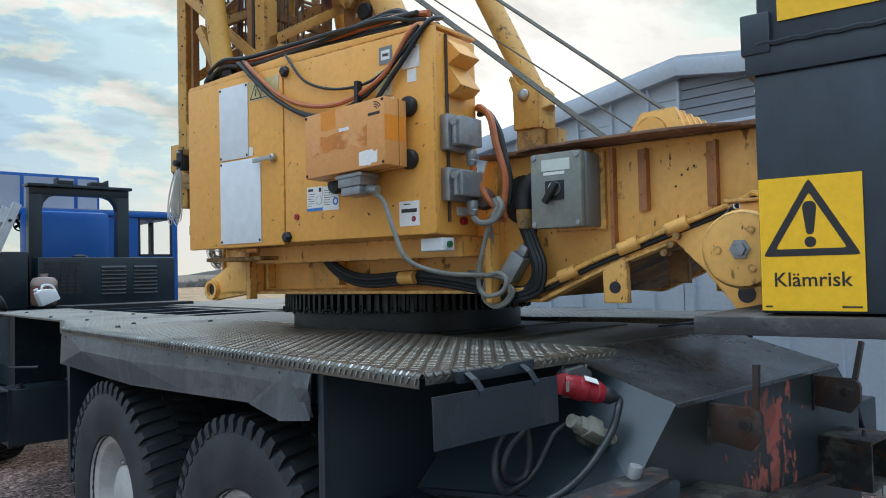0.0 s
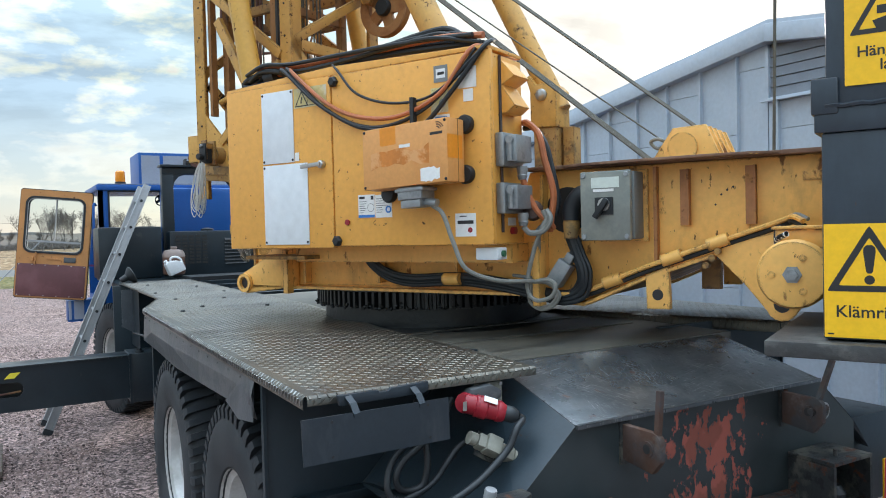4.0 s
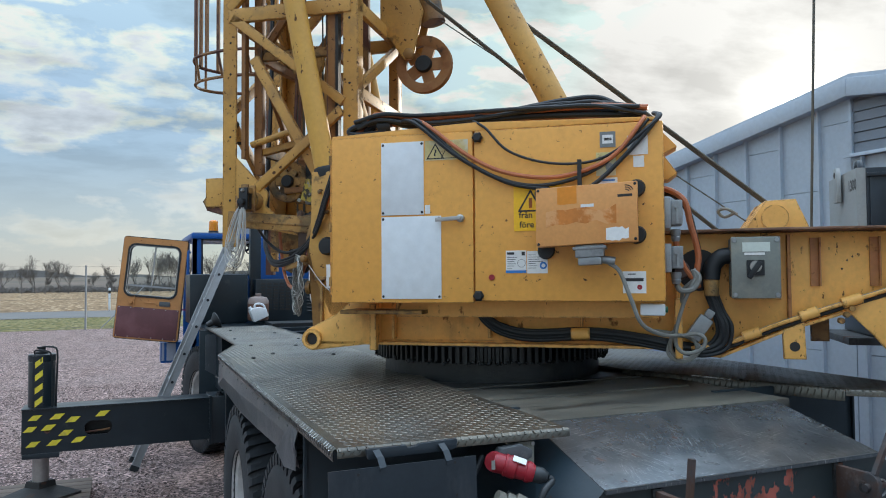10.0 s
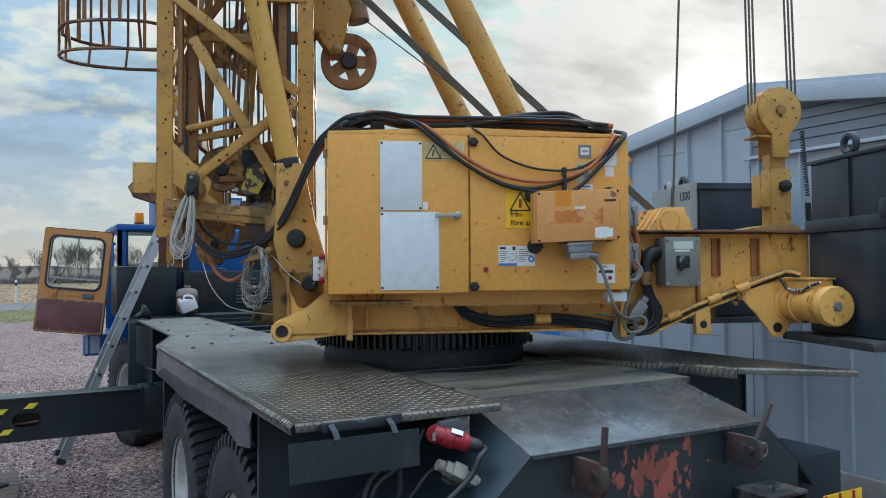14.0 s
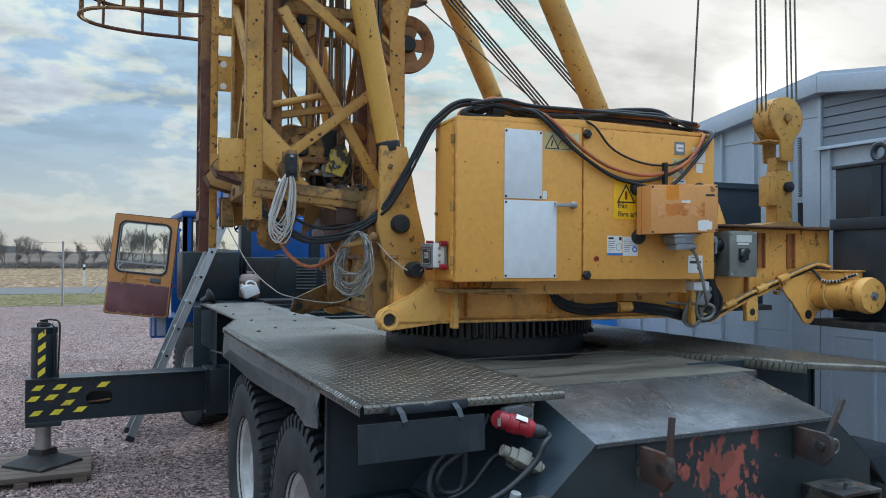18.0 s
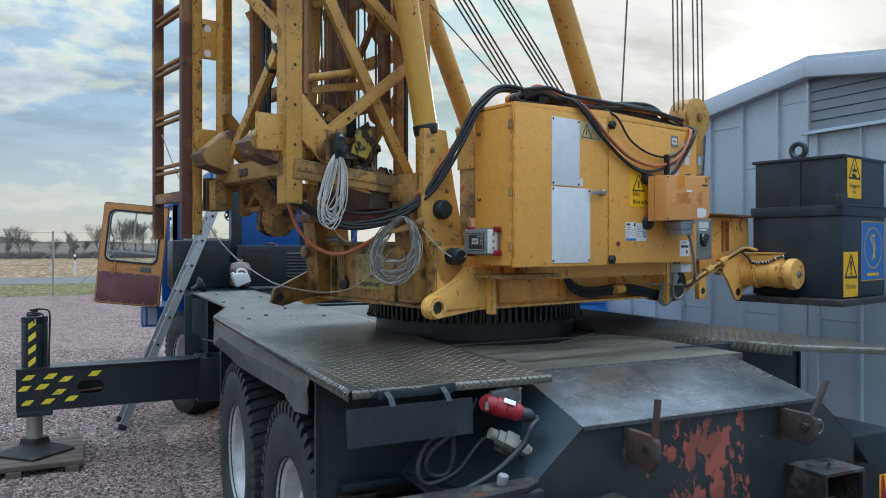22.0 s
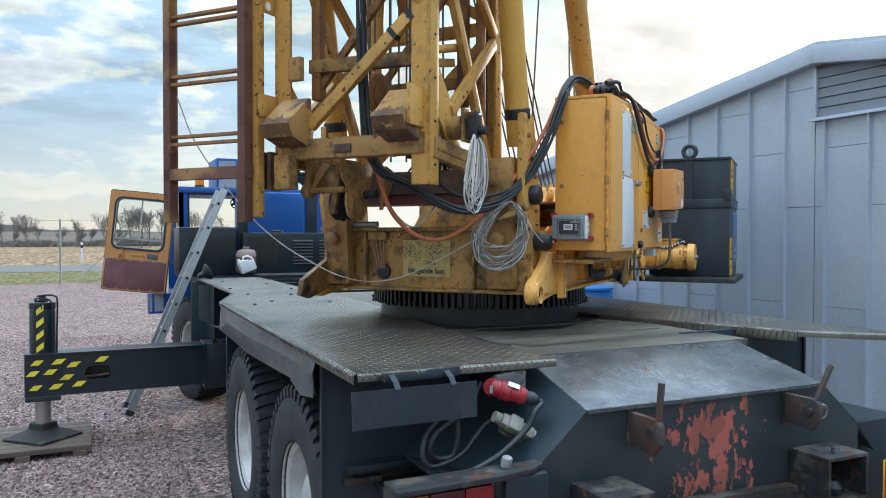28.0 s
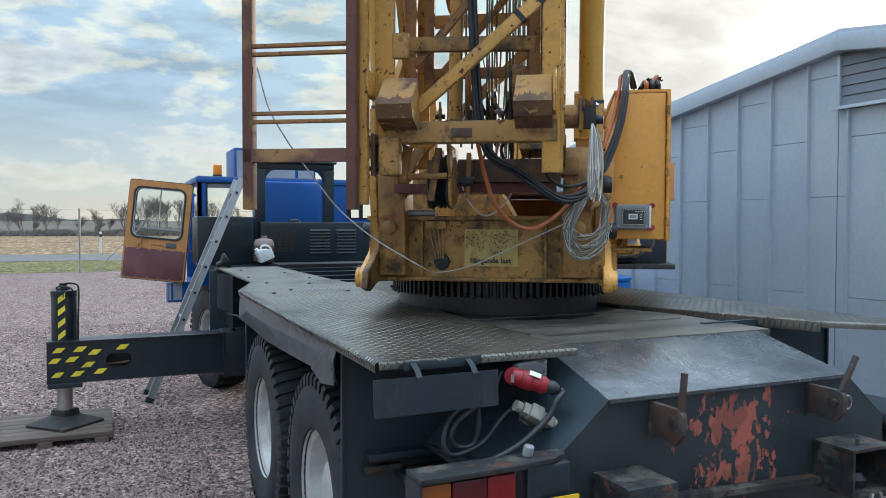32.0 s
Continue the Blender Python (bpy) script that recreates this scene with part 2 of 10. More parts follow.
def surface(name, base, rough=0.5, metal=0.0, var=0.15, scale=2.5, grain=70.0, bump=0.08, stains=(), spec=0.5, streak=(1, 1, 1), coat=0.0, per_object=0.0, edge=None, scratch=None):
    """stains: rows of colour, noise scale, threshold low, threshold high, strength, roughness."""
    m, nt, bs = nodes_of(name)
    co = nt.nodes.new("ShaderNodeTexCoord").outputs["Object"]
    mp = nt.nodes.new("ShaderNodeMapping")
    mp.inputs["Scale"].default_value = streak
    nt.links.new(co, mp.inputs[0])
    big, fine = noise_of(nt, co, scale, 5), noise_of(nt, co, grain, 3)
    lo, hi = [c * (1 - var) for c in base], [min(c * (1 + var), 1) for c in base]
    col = mixer(nt, step_of(nt, big, 0.3, 0.7), lo, hi)
    col = mixer(nt, step_of(nt, fine, 0.3, 0.7), col, mixer(nt, 0.25, col, [c * 0.6 for c in base]))
    if per_object:
        rnd = nt.nodes.new("ShaderNodeObjectInfo").outputs["Random"]
        f = nt.nodes.new("ShaderNodeMath"); f.operation = "MULTIPLY"; f.inputs[1].default_value = per_object
        nt.links.new(rnd, f.inputs[0])
        col = mixer(nt, f.outputs[0], col, [c * 0.45 for c in base])
    ro = None
    for k, (c, s, a, b, amount, r2) in enumerate(stains):
        off = nt.nodes.new("ShaderNodeVectorMath")
        off.operation = "ADD"; off.inputs[1].default_value = (3.7 * k, 1.3 * k, 5.1 * k)
        nt.links.new(mp.outputs[0], off.inputs[0])
        mask = step_of(nt, noise_of(nt, off.outputs[0], s, 9, 0.62), a, b)
        mul = nt.nodes.new("ShaderNodeMath"); mul.operation = "MULTIPLY"; mul.inputs[1].default_value = amount
        nt.links.new(mask, mul.inputs[0])
        col = mixer(nt, mul.outputs[0], col, c)
        ro = mixer(nt, mul.outputs[0], ro if ro else (rough,) * 3, (r2,) * 3)
    if scratch:
        # fine scratches in three directions: colour, amount, roughness
        for k, ang in enumerate((12, 68, 121)):
            sm = nt.nodes.new("ShaderNodeMapping")
            sm.vector_type = "TEXTURE"
            sm.inputs["Rotation"].default_value = (0, 0, radians(ang)); sm.inputs["Scale"].default_value = (0.07, 0.0028, 0.05)
            sm.inputs["Location"].default_value = (k * 7.1, k * 3.3, 0)
            nt.links.new(co, sm.inputs[0])
            area = step_of(nt, noise_of(nt, co, 3.1 + k, 4), 0.48, 0.62)
            ln = step_of(nt, noise_of(nt, sm.outputs[0], 1.0, 3, 0.6, 0.8), 0.60, 0.66)
            f = nt.nodes.new("ShaderNodeMath"); f.operation = "MULTIPLY"
            nt.links.new(area, f.inputs[0]); nt.links.new(ln, f.inputs[1])
            f2 = nt.nodes.new("ShaderNodeMath"); f2.operation = "MULTIPLY"; f2.inputs[1].default_value = scratch[1]
            nt.links.new(f.outputs[0], f2.inputs[0])
            col = mixer(nt, f2.outputs[0], col, scratch[0])
            ro = mixer(nt, f2.outputs[0], ro if ro else (rough,) * 3, (scratch[2],) * 3)
    if edge:
        # worn edges: where a rounded normal leaves the true one
        bev = nt.nodes.new("ShaderNodeBevel"); bev.samples = 4; bev.inputs[0].default_value = edge[1]
        geo = nt.nodes.new("ShaderNodeNewGeometry")
        dot = nt.nodes.new("ShaderNodeVectorMath"); dot.operation = "DOT_PRODUCT"
        nt.links.new(bev.outputs[0], dot.inputs[0]); nt.links.new(geo.outputs["Normal"], dot.inputs[1])
        e0 = nt.nodes.new("ShaderNodeMapRange")
        e0.inputs[1].default_value, e0.inputs[2].default_value, e0.inputs[3].default_value, e0.inputs[4].default_value = 0.78, 0.995, 1.0, 0.0
        nt.links.new(dot.outputs["Value"], e0.inputs[0])
        brk = step_of(nt, noise_of(nt, co, edge[3], 6, 0.6), 0.42, 0.52)
        f = nt.nodes.new("ShaderNodeMath"); f.operation = "MULTIPLY"
        nt.links.new(e0.outputs[0], f.inputs[0]); nt.links.new(brk, f.inputs[1])
        f2 = nt.nodes.new("ShaderNodeMath"); f2.operation = "MULTIPLY"; f2.inputs[1].default_value = edge[2]
        nt.links.new(f.outputs[0], f2.inputs[0])
        col = mixer(nt, f2.outputs[0], col, edge[0])
    nt.links.new(col, bs.inputs["Base Color"])
    if ro:
        nt.links.new(ro, bs.inputs["Roughness"])
    else:
        rr = nt.nodes.new("ShaderNodeMapRange")
        rr.inputs[3].default_value, rr.inputs[4].default_value = max(rough - 0.08, 0.03), min(rough + 0.1, 1)
        nt.links.new(big, rr.inputs[0]); nt.links.new(rr.outputs[0], bs.inputs["Roughness"])
    bs.inputs["Metallic"].default_value = metal
    bs.inputs["Specular IOR Level"].default_value = spec
    bs.inputs["Coat Weight"].default_value = coat
    if bump:
        b = nt.nodes.new("ShaderNodeBump")
        b.inputs["Strength"].default_value, b.inputs["Distance"].default_value = bump, 0.01
        nt.links.new(fine, b.inputs["Height"])
        nt.links.new(b.outputs[0], bs.inputs["Normal"])
    return m

RUST, DARKRUST, GREASE, DUST = (0.16, 0.055, 0.02), (0.07, 0.03, 0.015), (0.025, 0.02, 0.015), (0.30, 0.26, 0.20)
M = dict(
    cab_yellow=surface("cabinet_yellow", (0.81, 0.39, 0.076), 0.40, var=0.06, scale=1.5, grain=40, bump=0.03, stains=[((0.68, 0.32, 0.06), 3.0, 0.50, 0.72, 0.45, 0.5), ((0.40, 0.18, 0.04), 7, 0.62, 0.74, 0.35, 0.6), (DARKRUST, 38, 0.668, 0.680, 0.9, 0.8)], edge=((0.14, 0.055, 0.02), 0.011, 0.9, 22)),
    mast_yellow=surface("mast_yellow", (0.58, 0.315, 0.068), 0.48, var=0.14, scale=3, grain=60, bump=0.06, stains=[((0.40, 0.20, 0.05), 2.2, 0.45, 0.66, 0.6, 0.6), ((0.24, 0.145, 0.065), 6, 0.55, 0.68, 0.55, 0.7), (GREASE, 9.0, 0.62, 0.68, 0.6, 0.5), (DARKRUST, 34, 0.622, 0.634, 0.95, 0.9)], edge=((0.05, 0.026, 0.016), 0.016, 0.9, 30)),
    beam_yellow=surface("beam_yellow", (0.90, 0.49, 0.125), 0.45, var=0.10, scale=2, grain=50, bump=0.05, stains=[((0.64, 0.31, 0.075), 1.6, 0.45, 0.70, 0.6, 0.6), ((0.30, 0.15, 0.055), 6, 0.58, 0.72, 0.5, 0.7), (RUST, 14, 0.61, 0.66, 0.85, 0.85), (DARKRUST, 55, 0.660, 0.675, 0.9, 0.9)], streak=(1, 1, 0.5), edge=((0.10, 0.045, 0.02), 0.014, 0.9, 26)),
    strut_yellow=surface("clean_strut_yellow", (0.62, 0.345, 0.06), 0.42, var=0.10, scale=2.5, grain=50, bump=0.04, stains=[((0.50, 0.27, 0.05), 2.0, 0.50, 0.72, 0.5, 0.5), ((0.30, 0.17, 0.06), 9, 0.62, 0.72, 0.5, 0.7), (DARKRUST, 30, 0.640, 0.655, 0.95, 0.9)], streak=(1, 1, 0.4)),
    # greasy worn yellow, its base also darkened for shade on the lower mast
    dull_shaded_yellow=surface("dull_shaded_yellow", (0.43, 0.235, 0.062), 0.55, var=0.18, scale=4, grain=60, bump=0.1, stains=[((0.28, 0.155, 0.05), 3.5, 0.42, 0.60, 0.7, 0.75), (GREASE, 4.2, 0.55, 0.66, 0.9, 0.5), ((0.10, 0.075, 0.035), 8, 0.52, 0.60, 0.7, 0.7), (RUST, 16, 0.58, 0.65, 0.7, 0.85), (DARKRUST, 40, 0.61, 0.64, 0.9, 0.9)], edge=((0.045, 0.025, 0.016), 0.016, 0.95, 24)),
    oxide=surface("red_oxide_steel", (0.070, 0.042, 0.034), 0.65, var=0.3, scale=6, grain=60, bump=0.1, stains=[(DARKRUST, 8, 0.45, 0.65, 0.8, 0.9), ((0.035, 0.040, 0.045), 6, 0.50, 0.58, 0.8, 0.5), ((0.15, 0.135, 0.12), 14, 0.55, 0.7, 0.5, 0.5)]),
    rail=surface("ladder_brown", (0.13, 0.055, 0.04), 0.6, var=0.25, scale=5, bump=0.1, stains=[((0.36, 0.20, 0.07), 3, 0.50, 0.60, 0.75, 0.6), (DARKRUST, 18, 0.6, 0.68, 0.8, 0.9)], edge=((0.04, 0.025, 0.02), 0.008, 0.8, 26)),
    black_paint=surface("black_truck_paint", (0.0112, 0.0200, 0.0270), 0.32, var=0.25, scale=2, grain=50, bump=0.05, stains=[((0.024, 0.034, 0.043), 2.5, 0.50, 0.72, 0.5, 0.5), ((0.07, 0.068, 0.06), 9, 0.62, 0.70, 0.35, 0.7)], edge=((0.10, 0.10, 0.10), 0.008, 0.4, 18)),
    slope=surface("worn_dark_steel", (0.115, 0.130, 0.142), 0.28, metal=0.6, var=0.22, scale=3, grain=50, bump=0.05, stains=[((0.25, 0.265, 0.275), 9, 0.46, 0.64, 0.45, 0.28), ((0.12, 0.128, 0.135), 3.2, 0.52, 0.68, 0.35, 0.20), ((0.05, 0.05, 0.05), 45, 0.60, 0.66, 0.5, 0.5), (RUST, 14, 0.66, 0.70, 0.6, 0.8)], scratch=((0.62, 0.63, 0.62), 0.7, 0.30), edge=((0.05, 0.05, 0.05), 0.008, 0.6, 18)),
    # the pale dust stain also carries the sunlit look of the deck
    deck_smooth=surface("dusty_sunlit_deck_steel", (0.085, 0.082, 0.072), 0.5, metal=0.2, var=0.3, scale=2, grain=40, bump=0.08, stains=[((0.21, 0.195, 0.155), 2.4, 0.40, 0.66, 0.7, 0.65), ((0.03, 0.03, 0.025), 6, 0.57, 0.65, 0.85, 0.4), (DARKRUST, 30, 0.66, 0.70, 0.7, 0.8)], streak=(0.6, 3.0, 1), scratch=((0.05, 0.05, 0.04), 0.7, 0.5)),
    # beige in base and stain stands in for sky mirrored by the plate
    tread=surface("tread_plate_steel", (0.135, 0.130, 0.115), 0.30, metal=0.7, var=0.25, scale=2.5, grain=50, bump=0.06, stains=[((0.21, 0.19, 0.145), 2.2, 0.46, 0.70, 0.55, 0.5), ((0.05, 0.047, 0.043), 3.5, 0.52, 0.68, 0.65, 0.4), (GREASE, 9, 0.60, 0.67, 0.7, 0.35), (RUST, 60, 0.63, 0.67, 0.6, 0.8)]),
    skirt=surface("grey_mudguard", (0.073, 0.086, 0.099), 0.40, metal=0.3, var=0.25, scale=2.2, bump=0.10, stains=[((0.15, 0.16, 0.17), 4, 0.48, 0.68, 0.5, 0.42), ((0.03, 0.034, 0.038), 6, 0.58, 0.70, 0.4, 0.5), ((0.13, 0.11, 0.09), 16, 0.64, 0.70, 0.3, 0.7)], streak=(1, 2, 0.3), edge=((0.17, 0.17, 0.17), 0.005, 0.4, 20), scratch=((0.22, 0.23, 0.24), 0.4, 0.35)),
    bay_black=surface("dull_black_panel", (0.0120, 0.0245, 0.0340), 0.5, var=0.2, scale=2, bump=0.03, stains=[((0.021, 0.032, 0.041), 2.5, 0.5, 0.72, 0.5, 0.6)], edge=((0.05, 0.055, 0.06), 0.006, 0.4, 18)),
    nosing_bright=surface("polished_nosing_marks", (0.42, 0.43, 0.43), 0.28, metal=0.85, var=0.35, scale=9, bump=0.0, stains=[((0.10, 0.10, 0.10), 5, 0.50, 0.62, 0.8, 0.45)]),
    tyre=surface("tyre_rubber", (0.016, 0.020, 0.025), 0.66, var=0.3, scale=6, grain=90, bump=0.12, stains=[((0.07, 0.072, 0.072), 5, 0.46, 0.75, 0.5, 0.85)]),
    rim=surface("silver_rim", (0.55, 0.55, 0.54), 0.45, metal=0.25, var=0.15, scale=6, bump=0.05, stains=[((0.22, 0.2, 0.17), 5, 0.5, 0.75, 0.6, 0.7)]),
    blue=surface("truck_blue", (0.005, 0.085, 0.33), 0.38, var=0.15, scale=2, bump=0.03, stains=[((0.012, 0.09, 0.26), 2, 0.5, 0.75, 0.5, 0.5)]),
    door_orange=surface("door_orange", (0.50, 0.225, 0.07), 0.5, var=0.12, scale=3, bump=0.04, stains=[((0.34, 0.15, 0.05), 4, 0.50, 0.70, 0.6, 0.6), (DARKRUST, 26, 0.64, 0.67, 0.8, 0.8)], edge=((0.10, 0.045, 0.02), 0.008, 0.8, 24)),
    maroon=surface("door_maroon_vinyl", (0.125, 0.042, 0.048), 0.5, var=0.2, scale=3, bump=0.06, stains=[((0.19, 0.09, 0.095), 3, 0.52, 0.72, 0.5, 0.5)]),
    rubber=surface("black_rubber", (0.010, 0.013, 0.016), 0.5, var=0.2, scale=8, bump=0.04),
    orange_hose=surface("orange_cable", (0.44, 0.13, 0.045), 0.5, var=0.15, scale=9, bump=0.03, stains=[((0.3, 0.1, 0.04), 12, 0.5, 0.7, 0.6, 0.6)]),
    grey_hose=surface("grey_cable", (0.22, 0.22, 0.20), 0.5, var=0.2, scale=9, bump=0.03),
    white_rope=surface("white_cable", (0.52, 0.51, 0.48), 0.6, var=0.15, scale=15, bump=0.05),
    wire=surface("steel_wire_rope", (0.12, 0.115, 0.095), 0.55, metal=0.3, var=0.25, scale=30, grain=120, bump=0.08),
    white_panel=surface("white_sheet", (0.72, 0.755, 0.78), 0.35, var=0.02, scale=1.2, grain=20, bump=0.0, stains=[((0.60, 0.60, 0.58), 2.5, 0.58, 0.8, 0.4, 0.45)]),
    grey_box=surface("grey_plastic_box", (0.20, 0.22, 0.22), 0.45, var=0.12, scale=8, bump=0.03),
    cast=surface("grey_cast_metal", (0.30, 0.32, 0.33), 0.4, metal=0.5, var=0.2, scale=12, bump=0.1, stains=[((0.15, 0.15, 0.15), 20, 0.55, 0.7, 0.6, 0.6)]),
    cream=surface("dirty_cream_plastic", (0.27, 0.265, 0.22), 0.5, var=0.15, scale=10, bump=0.05, stains=[((0.14, 0.13, 0.11), 14, 0.48, 0.66, 0.7, 0.7)]),
    steel=surface("bare_steel", (0.45, 0.45, 0.44), 0.3, metal=0.9, var=0.15, scale=10, bump=0.03),
    alu=surface("ladder_aluminium", (0.30, 0.31, 0.32), 0.45, metal=0.4, var=0.1, scale=8, bump=0.03),
    red=surface("red_plastic", (0.30, 0.012, 0.024), 0.35, var=0.15, scale=10, bump=0.02),
    sign_yellow=surface("sign_yellow", (0.98, 0.55, 0.012), 0.4, var=0.05, bump=0.01),
    hazard=surface("lemon_hazard_paint", (0.80, 0.66, 0.05), 0.45, var=0.12, scale=14, bump=0.02, stains=[((0.30, 0.27, 0.08), 18, 0.58, 0.70, 0.6, 0.6)]),
    sign_blue=surface("sign_blue", (0.03, 0.19, 0.55), 0.4, var=0.05, bump=0.01),
    ink=surface("sign_black", (0.02, 0.02, 0.02), 0.5, var=0.1, bump=0.0),
    paper=surface("label_white", (0.78, 0.78, 0.76), 0.5, var=0.05, bump=0.0, stains=[((0.5, 0.48, 0.42), 14, 0.58, 0.75, 0.4, 0.6)]),
    counterweight=surface("blue_black_counterweight", (0.020, 0.032, 0.046), 0.36, var=0.3, scale=2, grain=30, bump=0.06, stains=[((0.058, 0.080, 0.105), 3, 0.5, 0.75, 0.6, 0.45), (DARKRUST, 24, 0.68, 0.72, 0.7, 0.8)], streak=(1, 1, 0.3), edge=((0.10, 0.10, 0.10), 0.006, 0.6, 16)),
    weight_white=surface("grey_painted_weight", (0.36, 0.39, 0.395), 0.5, var=0.08, scale=3, bump=0.05),
    wall_metal=surface("blue_grey_cladding", (0.49, 0.57, 0.66), 0.36, metal=0.2, var=0.05, scale=1.0, grain=30, bump=0.012, stains=[((0.60, 0.645, 0.71), 1.3, 0.5, 0.75, 0.5, 0.42), ((0.40, 0.44, 0.50), 0.7, 0.55, 0.75, 0.4, 0.4)], per_object=0.10),
    louver=surface("grey_louvre", (0.21, 0.245, 0.29), 0.45, var=0.1, bump=0.02),
    concrete=surface("concrete", (0.30, 0.29, 0.28), 0.85, var=0.15, scale=3, bump=0.15),
    wood=surface("weathered_boards", (0.145, 0.108, 0.085), 0.85, var=0.3, scale=3, grain=30, bump=0.2, streak=(0.4, 8, 8), stains=[((0.1, 0.08, 0.07), 4, 0.45, 0.7, 0.7, 0.9)], per_object=0.5),
    lamp_red=surface("red_lamp_lens", (0.085, 0.006, 0.008), 0.2, var=0.1, bump=0.0),
    lamp_amber=surface("amber_lens", (0.28, 0.075, 0.008), 0.2, var=0.1, bump=0.0),
    skyblue=surface("pale_grey_panel", (0.30, 0.33, 0.40), 0.4, var=0.08, bump=0.01),
    grimy=surface("grimy_greased_yellow", (0.36, 0.19, 0.05), 0.5, var=0.25, scale=5, grain=60, bump=0.12, stains=[((0.16, 0.08, 0.03), 4, 0.44, 0.60, 0.7, 0.6), (GREASE, 6, 0.52, 0.62, 0.9, 0.45), (RUST, 14, 0.56, 0.64, 0.7, 0.85)], edge=((0.04, 0.022, 0.015), 0.014, 0.9, 24)),
    facet=surface("dark_blue_grey_facet", (0.021, 0.036, 0.048), 0.42, metal=0.0, var=0.2, scale=3, bump=0.05, stains=[((0.048, 0.058, 0.068), 4, 0.48, 0.66, 0.45, 0.40), (DARKRUST, 24, 0.64, 0.68, 0.6, 0.8)], edge=((0.07, 0.072, 0.07), 0.004, 0.5, 20)),
    beacon=surface("orange_beacon_lens", (0.85, 0.28, 0.015), 0.15, var=0.05, bump=0.0, coat=0.5),
    inner_brown=surface("inner_mast_brown", (0.32, 0.15, 0.045), 0.55, var=0.2, scale=4, grain=60, bump=0.08, stains=[((0.14, 0.065, 0.03), 4, 0.46, 0.62, 0.6, 0.65), (GREASE, 6, 0.58, 0.66, 0.8, 0.5), (DARKRUST, 40, 0.62, 0.65, 0.9, 0.9)], edge=((0.05, 0.025, 0.016), 0.014, 0.9, 26)),
    # worn tops, coloured paler and beige for the sky they catch
    tread_top=surface("polished_tread_lozenges", (0.235, 0.225, 0.20), 0.28, metal=0.8, var=0.2, scale=4, grain=60, bump=0.0, stains=[((0.25, 0.22, 0.165), 2.2, 0.46, 0.70, 0.55, 0.40), ((0.06, 0.055, 0.05), 3.5, 0.52, 0.68, 0.75, 0.4)]),
    bark=surface("bare_bark", (0.15, 0.135, 0.125), 0.9, var=0.3, scale=2, bump=0.0),
)

def glass_material(name, tint=(0.9, 0.95, 0.95), rough=0.02):
    m, nt, bs = nodes_of(name)
    bs.inputs["Base Color"].default_value = (*tint, 1)
    bs.inputs["Roughness"].default_value = rough
    bs.inputs["Transmission Weight"].default_value = 1.0
    bs.inputs["IOR"].default_value = 1.1
    return m
M["glass"] = glass_material("window_glass")

